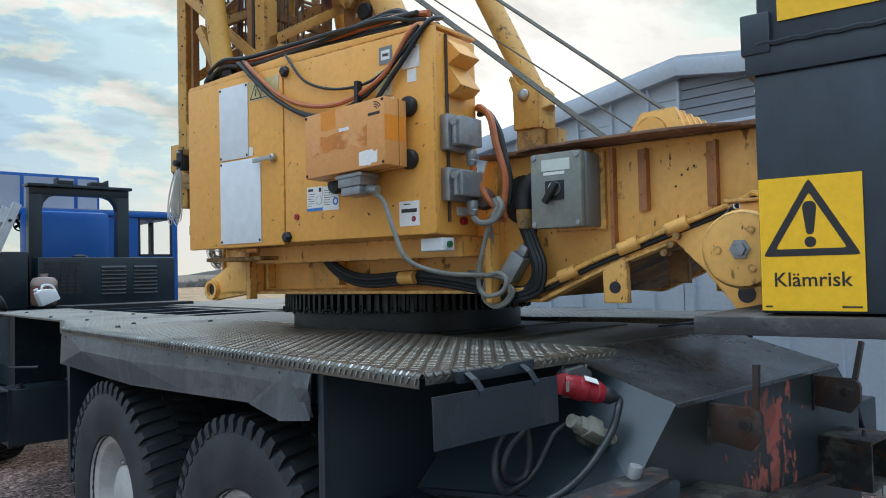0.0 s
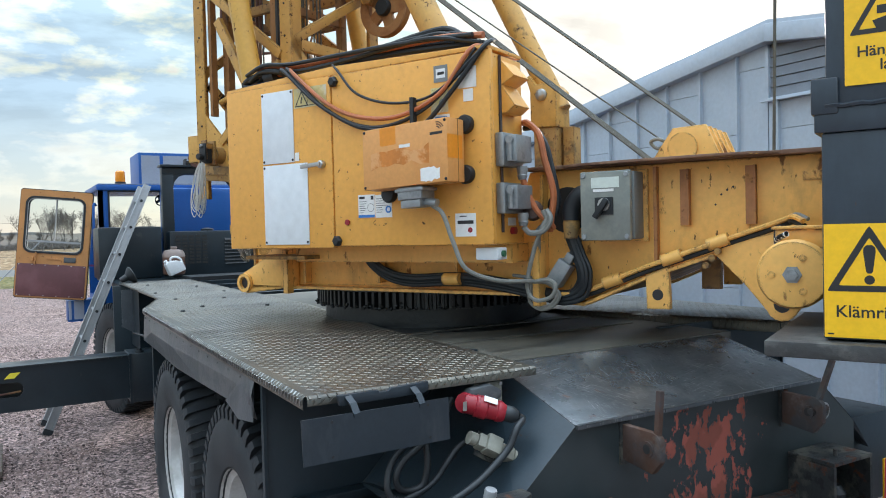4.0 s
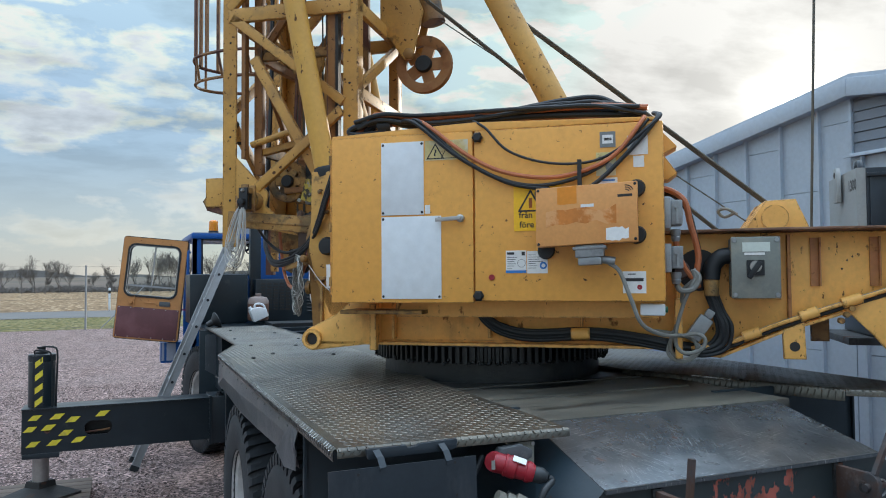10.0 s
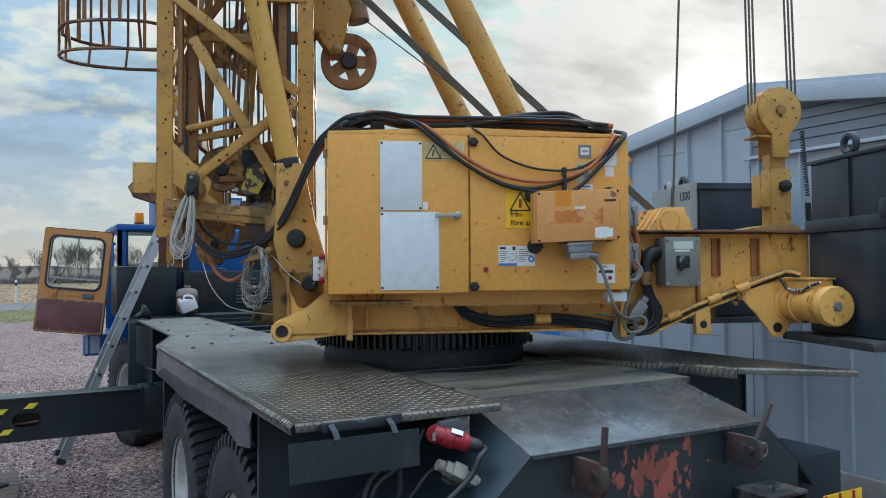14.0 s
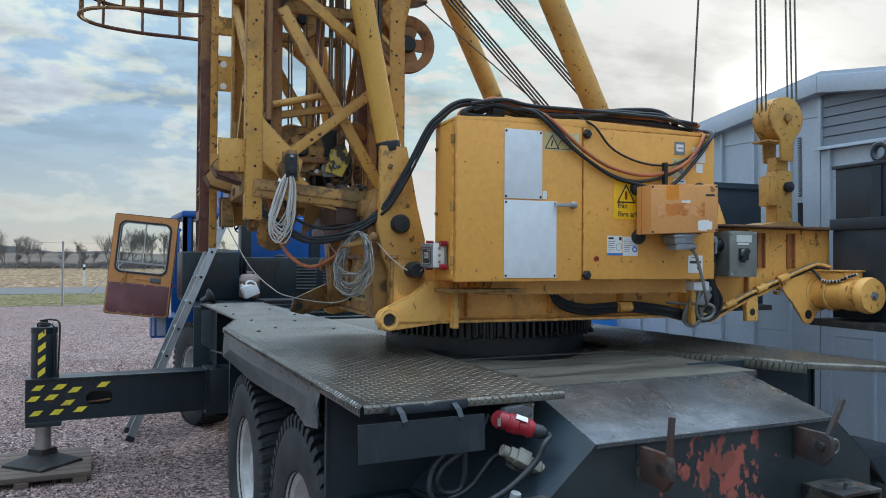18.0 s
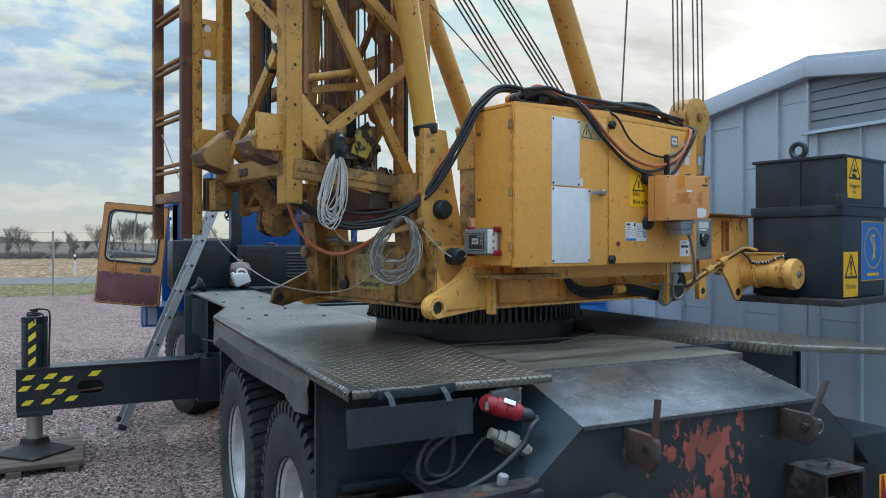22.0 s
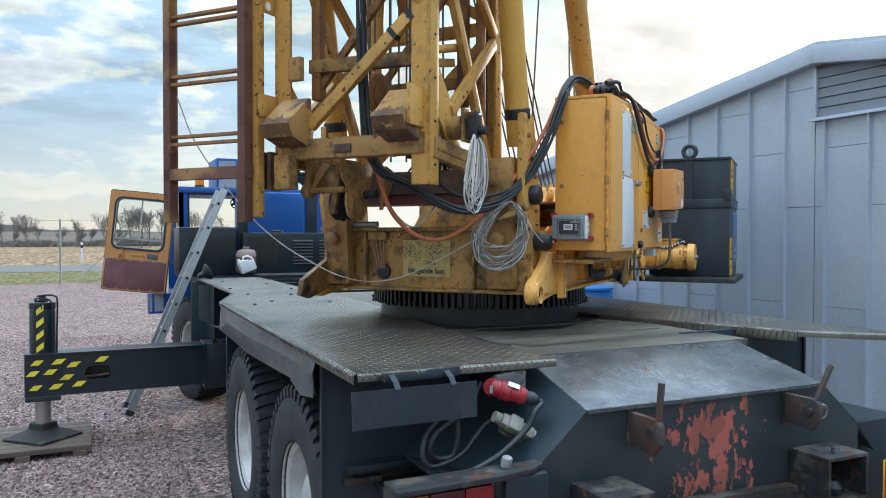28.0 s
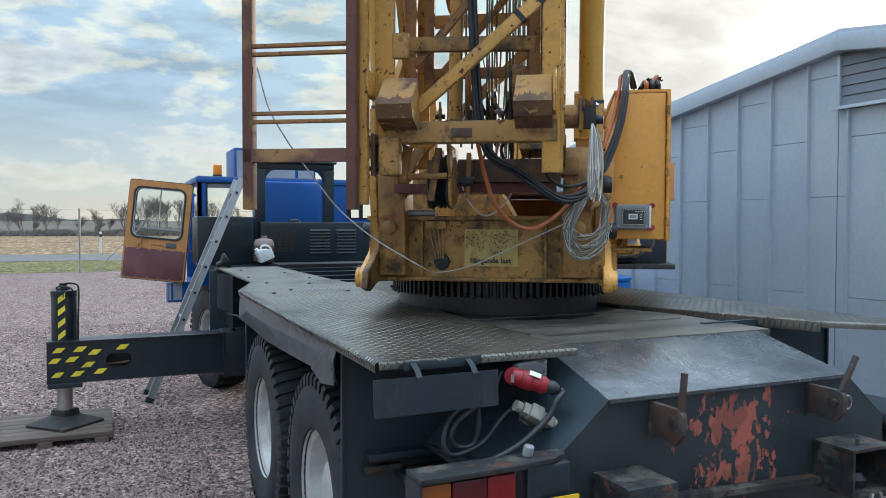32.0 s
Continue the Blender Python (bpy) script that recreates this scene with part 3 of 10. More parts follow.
# ---- mesh helpers ----
class Geo:
    """A mesh under construction: corners, faces and a material slot for each face."""
    def __init__(self):
        self.v, self.f, self.m, self.slot, self.at = [], [], [], 0, None

    def add(self, verts, faces):
        k = len(self.v)
        self.v += [tuple(self.at @ Vector(p)) if self.at else tuple(p) for p in verts]
        self.f += [tuple(i + k for i in f) for f in faces]
        self.m += [self.slot] * len(faces)
        return self

    def box(self, x0, x1, y0, y1, z0, z1):
        v = [(x, y, z) for z in (z0, z1) for y in (y0, y1) for x in (x0, x1)]
        return self.add(v, [(0, 2, 3, 1), (4, 5, 7, 6), (0, 1, 5, 4), (2, 6, 7, 3), (0, 4, 6, 2), (1, 3, 7, 5)])

    def prism(self, poly, axis, a, b):
        n = len(poly)
        area = sum(poly[i][0] * poly[(i + 1) % n][1] - poly[(i + 1) % n][0] * poly[i][1] for i in range(n))
        if (area > 0) == (axis == "y"):
            poly = poly[::-1]
        def at(p, d):
            return {"x": (d, p[0], p[1]), "y": (p[0], d, p[1]), "z": (p[0], p[1], d)}[axis]
        v = [at(p, a) for p in poly] + [at(p, b) for p in poly]
        f = [tuple(range(n))[::-1], tuple(range(n, 2 * n))] + [(i, (i + 1) % n, n + (i + 1) % n, n + i) for i in range(n)]
        return self.add(v, f)

    def bar(self, p, q, w, h, up=(0, 0, 1)):
        p, q = Vector(p), Vector(q)
        d = (q - p).normalized()
        s = d.cross(Vector(up))
        s = s.normalized() if s.length > 1e-4 else Vector((1, 0, 0))
        u = s.cross(d)
        v = [c + s * (a * w / 2) + u * (b * h / 2) for c in (p, q) for a, b in ((-1, -1), (1, -1), (1, 1), (-1, 1))]
        return self.add(v, [(0, 1, 2, 3), (7, 6, 5, 4), (0, 4, 5, 1), (1, 5, 6, 2), (2, 6, 7, 3), (3, 7, 4, 0)])

    def tube(self, p, q, r, seg=12, r2=None):
        p, q = Vector(p), Vector(q)
        d = (q - p).normalized()
        s = d.cross(Vector((0, 0, 1)) if abs(d.z) < 0.9 else Vector((1, 0, 0))).normalized()
        u = d.cross(s)
        v = []
        for c, rr in ((p, r), (q, r if r2 is None else r2)):
            v += [c + (s * math.cos(2 * math.pi * i / seg) + u * math.sin(2 * math.pi * i / seg)) * rr for i in range(seg)]
        f = [(i, (i + 1) % seg, seg + (i + 1) % seg, seg + i) for i in range(seg)]
        return self.add(v, f + [tuple(range(seg))[::-1], tuple(range(seg, 2 * seg))])

    def lathe(self, profile, centre, axis, seg=24, closed=False, cap=True):
        """profile: rows of radius and distance along the axis."""
        a = Vector(axis).normalized()
        s = a.cross(Vector((0, 0, 1)) if abs(a.z) < 0.9 else Vector((1, 0, 0))).normalized()
        u = a.cross(s)
        c, n = Vector(centre), len(profile)
        v = [c + a * h + (s * math.cos(2 * math.pi * i / seg) + u * math.sin(2 * math.pi * i / seg)) * r for r, h in profile for i in range(seg)]
        f = [(k * seg + i, k * seg + (i + 1) % seg, (k + 1) * seg + (i + 1) % seg, (k + 1) * seg + i) for k in range(n - 1) for i in range(seg)]
        if closed:
            f += [((n - 1) * seg + i, (n - 1) * seg + (i + 1) % seg, (i + 1) % seg, i) for i in range(seg)]
        else:
            f += ([tuple(range(seg))[::-1]] if cap else []) + [tuple(range((n - 1) * seg, n * seg))]
        return self.add(v, f)

    def sweep(self, pts, r, seg=7, fine=6, close=False):
        """A hose along a smooth curve through the points."""
        P = [Vector(p) for p in pts]
        line = []
        n = len(P)
        for i in range(n if close else n - 1):
            a = P[(i - 1) % n] if close or i else P[0] * 2 - P[1]
            b, c = P[i], P[(i + 1) % n]
            d = P[(i + 2) % n] if close or i < n - 2 else P[-1] * 2 - P[-2]
            for k in range(fine):
                t = k / fine
                line.append(0.5 * ((2 * b) + (c - a) * t + (2 * a - 5 * b + 4 * c - d) * t * t + (3 * b - a - 3 * c + d) * t ** 3))
        if not close:
            line.append(P[-1])
        v, up = [], Vector((0.13, 0.31, 0.94)).normalized()
        m = len(line)
        for i, p in enumerate(line):
            d = (line[(i + 1) % m] - line[i - 1]) if close or 0 < i < m - 1 else (line[1] - line[0] if i == 0 else line[-1] - line[-2])
            d.normalize()
            s = d.cross(up)
            if s.length < 1e-3:
                s = d.cross(Vector((1, 0, 0)))
            s.normalize()
            u = s.cross(d)
            up = u
            v += [p + (s * math.cos(2 * math.pi * k / seg) + u * math.sin(2 * math.pi * k / seg)) * r for k in range(seg)]
        f = [(i * seg + k, ((i + 1) % m) * seg + k, ((i + 1) % m) * seg + (k + 1) % seg, i * seg + (k + 1) % seg) for i in range(m if close else m - 1) for k in range(seg)]
        if not close:
            f += [tuple(range(seg)), tuple(range((m - 1) * seg, m * seg))[::-1]]
        return self.add(v, f)

    def text(self, words, size, matrix, lift=0.0008, bold=0.016):
        cu = bpy.data.curves.new("t", "FONT")
        cu.body, cu.size, cu.align_x, cu.align_y, cu.resolution_u = words, size, "CENTER", "CENTER", 3
        cu.offset = size * bold
        ob = bpy.data.objects.new("t", cu)
        scene.collection.objects.link(ob)
        me = bpy.data.meshes.new_from_object(ob.evaluated_get(bpy.context.evaluated_depsgraph_get()))
        self.add([matrix @ Vector((p.co.x, p.co.y, lift)) for p in me.vertices], [tuple(f.vertices) for f in me.polygons])
        bpy.data.objects.remove(ob); bpy.data.curves.remove(cu); bpy.data.meshes.remove(me)
        return self

    def mesh(self, name, materials, bevel=0.0, smooth=38):
        me = bpy.data.meshes.new(name)
        me.from_pydata(self.v, [], self.f)
        for m in materials if isinstance(materials, (list, tuple)) else (materials,):
            me.materials.append(m)
        me.polygons.foreach_set("material_index", self.m)
        if bevel:
            bm = bmesh.new()
            bm.from_mesh(me)
            bmesh.ops.recalc_face_normals(bm, faces=bm.faces)
            sharp = [e for e in bm.edges if len(e.link_faces) == 2 and e.calc_face_angle(0) > 0.6]
            bmesh.ops.bevel(bm, geom=sharp, offset=bevel, segments=2, affect="EDGES", profile=0.6)
            bm.to_mesh(me)
            bm.free()
        if smooth:
            me.polygons.foreach_set("use_smooth", [True] * len(me.polygons))
            me.set_sharp_from_angle(angle=radians(smooth))
        me.update()
        return me

def part(name, geo, materials, parent, label="", bevel=0.0, smooth=38):
    ob = new(name, geo.mesh(name, materials, bevel, smooth))
    ob.parent = parent
    return tagged(ob, label)

def thing(name, label, category, group="", kind=""):
    return tagged(new(name), label, category, group, kind)

def solid(name, geo, materials, label, category, group="", kind="", bevel=0.0, smooth=38):
    return tagged(new(name, geo.mesh(name, materials, bevel, smooth)), label, category, group, kind)

def G():
    return Geo()
MOVERS = []

# ---- ground and distance ----
def gravel_material():
    m, nt, bs = nodes_of("red_gravel")
    co = nt.nodes.new("ShaderNodeTexCoord").outputs["Object"]
    def voro(scale):
        v = nt.nodes.new("ShaderNodeTexVoronoi"); v.inputs["Scale"].default_value = scale
        nt.links.new(co, v.inputs["Vector"])
        return v
    a, b = voro(32), voro(80)
    def stones(v, lo, hi):
        r = nt.nodes.new("ShaderNodeSeparateColor"); nt.links.new(v.outputs["Color"], r.inputs[0])
        k = nt.nodes.new("ShaderNodeMath"); k.operation = "POWER"; k.inputs[1].default_value = 1.7
        nt.links.new(r.outputs[0], k.inputs[0])
        return mixer(nt, k.outputs[0], lo, hi)
    pick = nt.nodes.new("ShaderNodeSeparateColor"); nt.links.new(voro(22).outputs["Color"], pick.inputs[0])
    col = mixer(nt, step_of(nt, pick.outputs[1], 0.35, 0.65), stones(a, (0.030, 0.019, 0.018), (0.86, 0.62, 0.575)), stones(b, (0.026, 0.016, 0.015), (0.82, 0.595, 0.55)))
    col = mixer(nt, step_of(nt, noise_of(nt, co, 0.35, 6, 0.6), 0.35, 0.7), col, mixer(nt, 0.4, col, (0.34, 0.275, 0.262)))
    col = mixer(nt, step_of(nt, noise_of(nt, co, 1.6, 6, 0.6), 0.52, 0.75), col, mixer(nt, 0.5, col, (0.09, 0.065, 0.06)))
    nt.links.new(col, bs.inputs["Base Color"])
    bs.inputs["Roughness"].default_value = 0.9
    bs.inputs["Specular IOR Level"].default_value = 0.2
    add = nt.nodes.new("ShaderNodeMath"); add.operation = "ADD"
    nt.links.new(a.outputs["Distance"], add.inputs[0]); nt.links.new(b.outputs["Distance"], add.inputs[1])
    bm_ = nt.nodes.new("ShaderNodeBump"); bm_.invert = True
    bm_.inputs["Strength"].default_value, bm_.inputs["Distance"].default_value = 0.9, 0.03
    nt.links.new(add.outputs[0], bm_.inputs["Height"]); nt.links.new(bm_.outputs[0], bs.inputs["Normal"])
    return m
M["gravel"] = gravel_material()
M["grass"] = surface("winter_grass", (0.165, 0.145, 0.055), 0.9, var=0.35, scale=0.6, grain=9, bump=0.4, stains=[((0.24, 0.20, 0.11), 0.6, 0.42, 0.62, 0.6, 0.95), ((0.06, 0.068, 0.03), 7, 0.46, 0.58, 0.8, 0.95), ((0.27, 0.24, 0.14), 5, 0.52, 0.62, 0.7, 0.95)], spec=0.1, streak=(1, 0.25, 1))
M["asphalt"] = surface("road_asphalt", (0.135, 0.133, 0.130), 0.85, var=0.12, scale=0.5, grain=12, bump=0.05)
M["field"] = surface("stubble_field", (0.30, 0.205, 0.12), 0.95, var=0.25, scale=0.05, grain=1.2, bump=0.3, stains=[((0.20, 0.14, 0.085), 0.12, 0.45, 0.6, 0.6, 0.95), ((0.13, 0.085, 0.05), 2.6, 0.46, 0.58, 0.75, 0.95), ((0.44, 0.34, 0.22), 3.4, 0.52, 0.62, 0.7, 0.95)], spec=0.1, streak=(1, 0.12, 1))

def flat_sheet(name, x0, x1, y0, y1, z, mat, label, category, wave=0.0, nx=1, ny=1):
    g = G()
    vs = [(x0 + (x1 - x0) * i / nx, y0 + (y1 - y0) * j / ny + (wave * math.sin(i * 2.3) if 0 < j else wave * math.sin(i * 1.7)), z) for j in range(ny + 1) for i in range(nx + 1)]
    g.add(vs, [(j * (nx + 1) + i, j * (nx + 1) + i + 1, (j + 1) * (nx + 1) + i + 1, (j + 1) * (nx + 1) + i) for j in range(ny) for i in range(nx)])
    return solid(name, g, mat, label, category, kind="structure")

flat_sheet("ground", -900, 900, -200, 1500, 0.0, M["gravel"], "yard of compacted reddish grey gravel", "ground")
flat_sheet("grass_verge", -300, 300, 26.5, 36, 0.006, M["grass"], "verge of short winter grass beside the yard", "grass", 0.4, 60, 1)
flat_sheet("road", -300, 300, 36, 44.3, 0.012, M["asphalt"], "grey asphalt country road beyond the verge", "road")
flat_sheet("field", -700, 700, 44.3, 900, 0.018, M["field"], "harvested stubble field reaching the horizon", "field")

def pebbles():
    rng = random.Random(5)
    vs, fs = [], []
    for _ in range(60000):
        y = rng.uniform(-0.5, 3.5) if rng.random() < 0.68 else rng.uniform(3.5, 10.5)
        x = rng.uniform(-6.5, -1.35) if y < 7 else rng.uniform(-7, -0.9)
        r = rng.uniform(0.005, 0.013) * (1.6 if rng.random() < 0.08 else 1)
        k, a = len(vs), rng.uniform(0, 6.3)
        for i in range(5):
            vs.append((x + r * math.cos(a + i * 1.257) * rng.uniform(0.7, 1.2), y + r * math.sin(a + i * 1.257) * rng.uniform(0.7, 1.2), 0.0))
        for i in range(5):
            vs.append((x + r * 0.6 * math.cos(a + i * 1.257), y + r * 0.6 * math.sin(a + i * 1.257), r * rng.uniform(0.45, 0.8)))
        fs += [(k + i, k + (i + 1) % 5, k + 5 + (i + 1) % 5, k + 5 + i) for i in range(5)] + [tuple(range(k + 5, k + 10))]
    m, nt, bs = nodes_of("loose_stones")
    rnd = nt.nodes.new("ShaderNodeNewGeometry").outputs["Random Per Island"]
    # random tones, kept darker than the yard to stand for shade beside the truck
    nt.links.new(mixer(nt, rnd, (0.026, 0.015, 0.014), (0.37, 0.262, 0.24)), bs.inputs["Base Color"])
    bs.inputs["Roughness"].default_value = 0.85
    g = G(); g.add(vs, fs)
    solid("loose_gravel", g, m, "loose crushed stones scattered on the yard", "gravel", kind="stuff", smooth=0)
pebbles()

def bare_tree(name, x, y, h, seed, label="leafless roadside tree with fine bare twigs"):
    rng = random.Random(seed)
    t = thing(name, label, "tree", "bare trees along the field")
    t.location = (x, y, 0)
    trunk, crown = G(), G()
    def grow(p, d, length, r, depth):
        q = p + d * length
        (trunk if depth < 1 else crown).tube(p, q, r, 5 if depth < 2 else 3, r * 0.62)
        if depth >= 7:
            return
        for k in range(rng.choice((3, 4)) if depth < 4 else 2):
            w = Vector((rng.uniform(-1, 1), rng.uniform(-1, 1), rng.uniform(0.0, 0.9)))
            lead = k == 0 and depth < 3
            grow(p.lerp(q, 1.0 if lead else rng.uniform(0.3, 1.0)), (d * (1.3 if lead else 0.75) + w * (0.4 if lead else 0.7)).normalized(), length * rng.uniform(0.6, 0.85), max(r * (0.72 if lead else 0.55), 0.006), depth + 1)
    grow(Vector((0, 0, 0)), Vector((rng.uniform(-0.06, 0.06), 0, 1)).normalized(), h * 0.30, h * 0.015, 0)
    part("trunk", trunk, M["bark"], t)
    part("crown", crown, M["bark"], t, "bare twigs")

rng_trees = random.Random(77)
TREES = [(-3.2, 106, 4.5), (-5.2, 110, 3.2), (-1.6, 111, 3.3), (0.5, 112, 6.0), (2.2, 106, 5.8), (3.4, 109, 6.4), (4.6, 105, 6.0), (6.0, 110, 6.5), (7.3, 107, 6.2), (8.6, 112, 6.0), (10.2, 109, 5.4), (12.2, 108, 5.8), (13.6, 111, 6.0), (15.5, 109, 5.0)]
TREES += [(-7.9, 108, 3.9), (-9.2, 111, 4.6), (-10.6, 107, 4.4), (-12.0, 110, 4.9), (-13.4, 108, 4.2), (-16, 112, 4.3), (-19, 108, 3.6), (-24, 110, 4.2), (-29, 112, 4.4), (20, 112, 5.0), (24, 109, 4.8)]
TREES += [(rng_trees.uniform(-45, 30), rng_trees.uniform(112, 128), rng_trees.uniform(1.6, 3.0)) for _ in range(18)]
for k, (x, y, h) in enumerate(TREES):
    bare_tree("bare_tree", x, y, h, 40 + k)

def hedge():
    rng = random.Random(9)
    g = G()
    for i in range(5200):
        x, y = rng.uniform(-75, 75), rng.uniform(118, 132)
        h = rng.uniform(0.5, 1.25) * (1.0 + 0.5 * math.sin(x * 0.35) * math.sin(x * 0.11 + 1))
        p = Vector((x, y, 0))
        for _ in range(3):
            q = p + Vector((rng.uniform(-1.2, 1.2), rng.uniform(-0.5, 0.5), h * rng.uniform(0.5, 1)))
            g.tube(p, q, 0.10, 3, 0.02)
    solid("hedgerow", g, M["bark"], "low dark leafless hedgerow at the far edge of the field", "hedge", kind="stuff", smooth=0)
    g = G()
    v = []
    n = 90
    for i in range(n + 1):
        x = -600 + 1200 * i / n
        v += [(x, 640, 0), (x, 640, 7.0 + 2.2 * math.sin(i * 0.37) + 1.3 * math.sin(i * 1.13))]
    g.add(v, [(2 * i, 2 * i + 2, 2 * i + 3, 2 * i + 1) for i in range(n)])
    # the distance haze is mixed into the grey of the woods
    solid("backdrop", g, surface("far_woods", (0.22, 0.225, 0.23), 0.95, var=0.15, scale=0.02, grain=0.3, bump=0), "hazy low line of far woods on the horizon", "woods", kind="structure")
hedge()
# brown pasture rising gently behind the hedgerow
solid("far_slope", G().add([(-420, 150, 0.02), (420, 150, 0.02), (420, 420, 3.4), (-420, 420, 3.1), (-420, 440, 0.0), (420, 440, 0.0)], [(0, 1, 2, 3), (3, 2, 5, 4)]), surface("far_pasture", (0.15, 0.122, 0.098), 0.95, var=0.2, scale=0.03, grain=0.5, bump=0.0, stains=[((0.11, 0.10, 0.09), 0.05, 0.45, 0.6, 0.6, 0.9)], spec=0.1), "dull brown pasture rising behind the hedgerow", "field", kind="structure")

def fence():
    t = thing("wire_fence", "thin galvanised fence posts with stay wires along the verge", "fence", kind="")
    for x, h in ((-2.9, 2.3), (-14.5, 2.3), (-8.7, 2.3)):
        part("post", G().tube((x, 26.2, 0), (x, 26.2, h), 0.035, 8), M["alu"], t)
    part("stay", G().tube((-2.9 + 0.5, 26.2, 0.05), (-0.9, 26.2, 1.6), 0.02, 6), M["alu"], t)
    for z in (0.1, 1.1, 2.25):
        part("wire", G().tube((-40, 26.2, z), (6, 26.2, z), 0.004, 4), M["wire"], t)
    p = thing("marker_post", "slim white roadside marker post with dark band", "marker post")
    part("post", G().box(-2.375, -2.255, 44.85, 44.95, 0, 1.31), M["white_panel"], p, bevel=0.01)
    part("band", G().box(-2.377, -2.253, 44.84, 44.96, 0.98, 1.16), M["ink"], p)
fence()

# ---- building ----
WX, APEX_Y, APEX_Z, SLOPE, END_Y = 3.13, 0.25, 3.10, 0.15, 4.6
def roof_z(y):
    return APEX_Z - SLOPE * abs(y - APEX_Y)

def building():
    y0, y1 = 2 * APEX_Y - END_Y - 6, END_Y
    core = [(y0, 0), (y1, 0), (y1, roof_z(y1) - 0.01), (APEX_Y, APEX_Z - 0.01), (y0, roof_z(y0) - 0.01)]
    wall = solid("wall_gable", G().prism(core, "x", WX + 0.035, WX + 0.25), M["louver"], "gable wall of a metal-clad shed behind the crane", "wall", kind="structure")
    # cladding sheets with standing seams
    rng = random.Random(3)
    pitch, y, odd = 0.366, 0.553 + 0.366 * 11, False
    louv = (-1.55, 0.285, 2.665, 3.045)
    while y > y0 + pitch:
        a, b, odd = max(y - pitch, y0), min(y, y1), not odd
        for c, d in ((a, louv[1]), (louv[1], b)) if a < louv[1] < b else ((a, b),):
            if d - c < 0.05:
                continue
            below = c < louv[1] - 0.02 and d > louv[0] + 0.02
            tops = [louv[2] - 0.03] * 2 if below else [roof_z(c) - 0.02, roof_z(d) - 0.02]
            joints = [0.32] + [z for z in ((1.2, 2.425) if odd else (1.975, roof_z((a + b) / 2) - 0.17)) if z < min(tops) - 0.06]
            for i, z in enumerate(joints):
                ta, tb = [joints[i + 1] - 0.004] * 2 if i + 1 < len(joints) else tops
                part("wall_panel", G().prism([(c + 0.004, z), (d - 0.004, z), (d - 0.004, tb), (c + 0.004, ta)], "x", WX, WX + 0.033), M["wall_metal"], wall)
        top = louv[2] - 0.03 if louv[0] < b < louv[1] else min(roof_z(b), roof_z(a)) - 0.02
        if b - a > 0.05:
            part("standing_seam", G().box(WX - 0.034, WX + 0.001, b - 0.009, b + 0.007, 0.32, top), M["wall_metal"], wall)
        y -= pitch
    # verge trim along both roof slopes
    for n, (a, b) in enumerate(((APEX_Y, y1 + 0.1), (y0, APEX_Y))):
        g = G().prism([(a, roof_z(a) - 0.02), (b, roof_z(b) - 0.02), (b, roof_z(b) + 0.115), (a, roof_z(a) + 0.115)], "x", WX - 0.09, WX + 0.30)
        solid("trim_verge_%d" % (n + 1), g, M["wall_metal"], "folded blue-grey metal verge trim of the shed roof", "trim", kind="structure", bevel=0.006)
        g = G().prism([(a, roof_z(a) + 0.117), (b, roof_z(b) + 0.117), (b, roof_z(b) + 0.15), (a, roof_z(a) + 0.15)], "x", WX - 0.05, WX + 14)
        solid("roof_%d" % (n + 1), g, M["wall_metal"], "low-pitched metal roof of the shed", "roof", kind="structure")
    w = tagged(new("window_1"), "grey horizontal louvre grille set in the gable wall", "louvre", kind="structure")
    ya, yb, za, zb = louv
    fr = G()
    fr.box(WX - 0.03, WX + 0.03, ya, yb, za - 0.028, za); fr.box(WX - 0.03, WX + 0.03, yb - 0.025, yb, za, zb)
    fr.box(WX - 0.03, WX + 0.03, ya, ya + 0.025, za, zb)
    part("window_frame", fr, M["wall_metal"], w, bevel=0.003)
    part("window_sill", G().box(WX - 0.06, WX - 0.031, ya - 0.03, yb + 0.03, za - 0.03, za - 0.018), M["wall_metal"], w)
    n = 5
    for i in range(n):
        z = za + (zb - za) * i / n
        part("slat", G().prism([(WX + 0.02, z + 0.004), (WX - 0.008, z + 0.002), (WX - 0.001, z + (zb - za) / n - 0.004), (WX + 0.02, z + (zb - za) / n - 0.004)], "y", ya + 0.026, yb - 0.026), M["louver"], w)
    solid("wall_plinth", G().box(WX - 0.05, WX + 0.02, y0, y1, 0, 0.318), M["concrete"], "concrete plinth along the foot of the shed", "plinth", kind="structure", bevel=0.01)
    solid("wall_side", G().box(WX + 0.25, WX + 14, y1 - 0.2, y1, 0, roof_z(y1)), M["wall_metal"], "side wall of the metal-clad shed", "wall", kind="structure")
    solid("wall_back", G().box(WX + 0.25, WX + 14, y0, y0 + 0.2, 0, roof_z(y0)), M["wall_metal"], "rear side wall of the metal-clad shed", "wall", kind="structure")
building()

def blue_bin():
    t = thing("blue_barrel", "blue plastic barrel standing against the metal shed wall", "barrel")
    part("body", G().lathe([(0.24, 0.0), (0.27, 0.02), (0.285, 0.35), (0.275, 0.40), (0.285, 0.45), (0.285, 0.85), (0.275, 0.90), (0.285, 0.95), (0.265, 1.16), (0.25, 1.18)], (2.72, 2.70, 0), (0, 0, 1), 28), M["blue_plastic"], t)
    part("lid", G().lathe([(0.275, 1.18), (0.275, 1.205), (0.24, 1.212), (0.0, 1.212)], (2.72, 2.70, 0), (0, 0, 1), 28), M["blue_plastic"], t)
M["blue_plastic"] = surface("bright_blue_plastic", (0.02, 0.20, 0.62), 0.4, var=0.1, bump=0.02)
blue_bin()

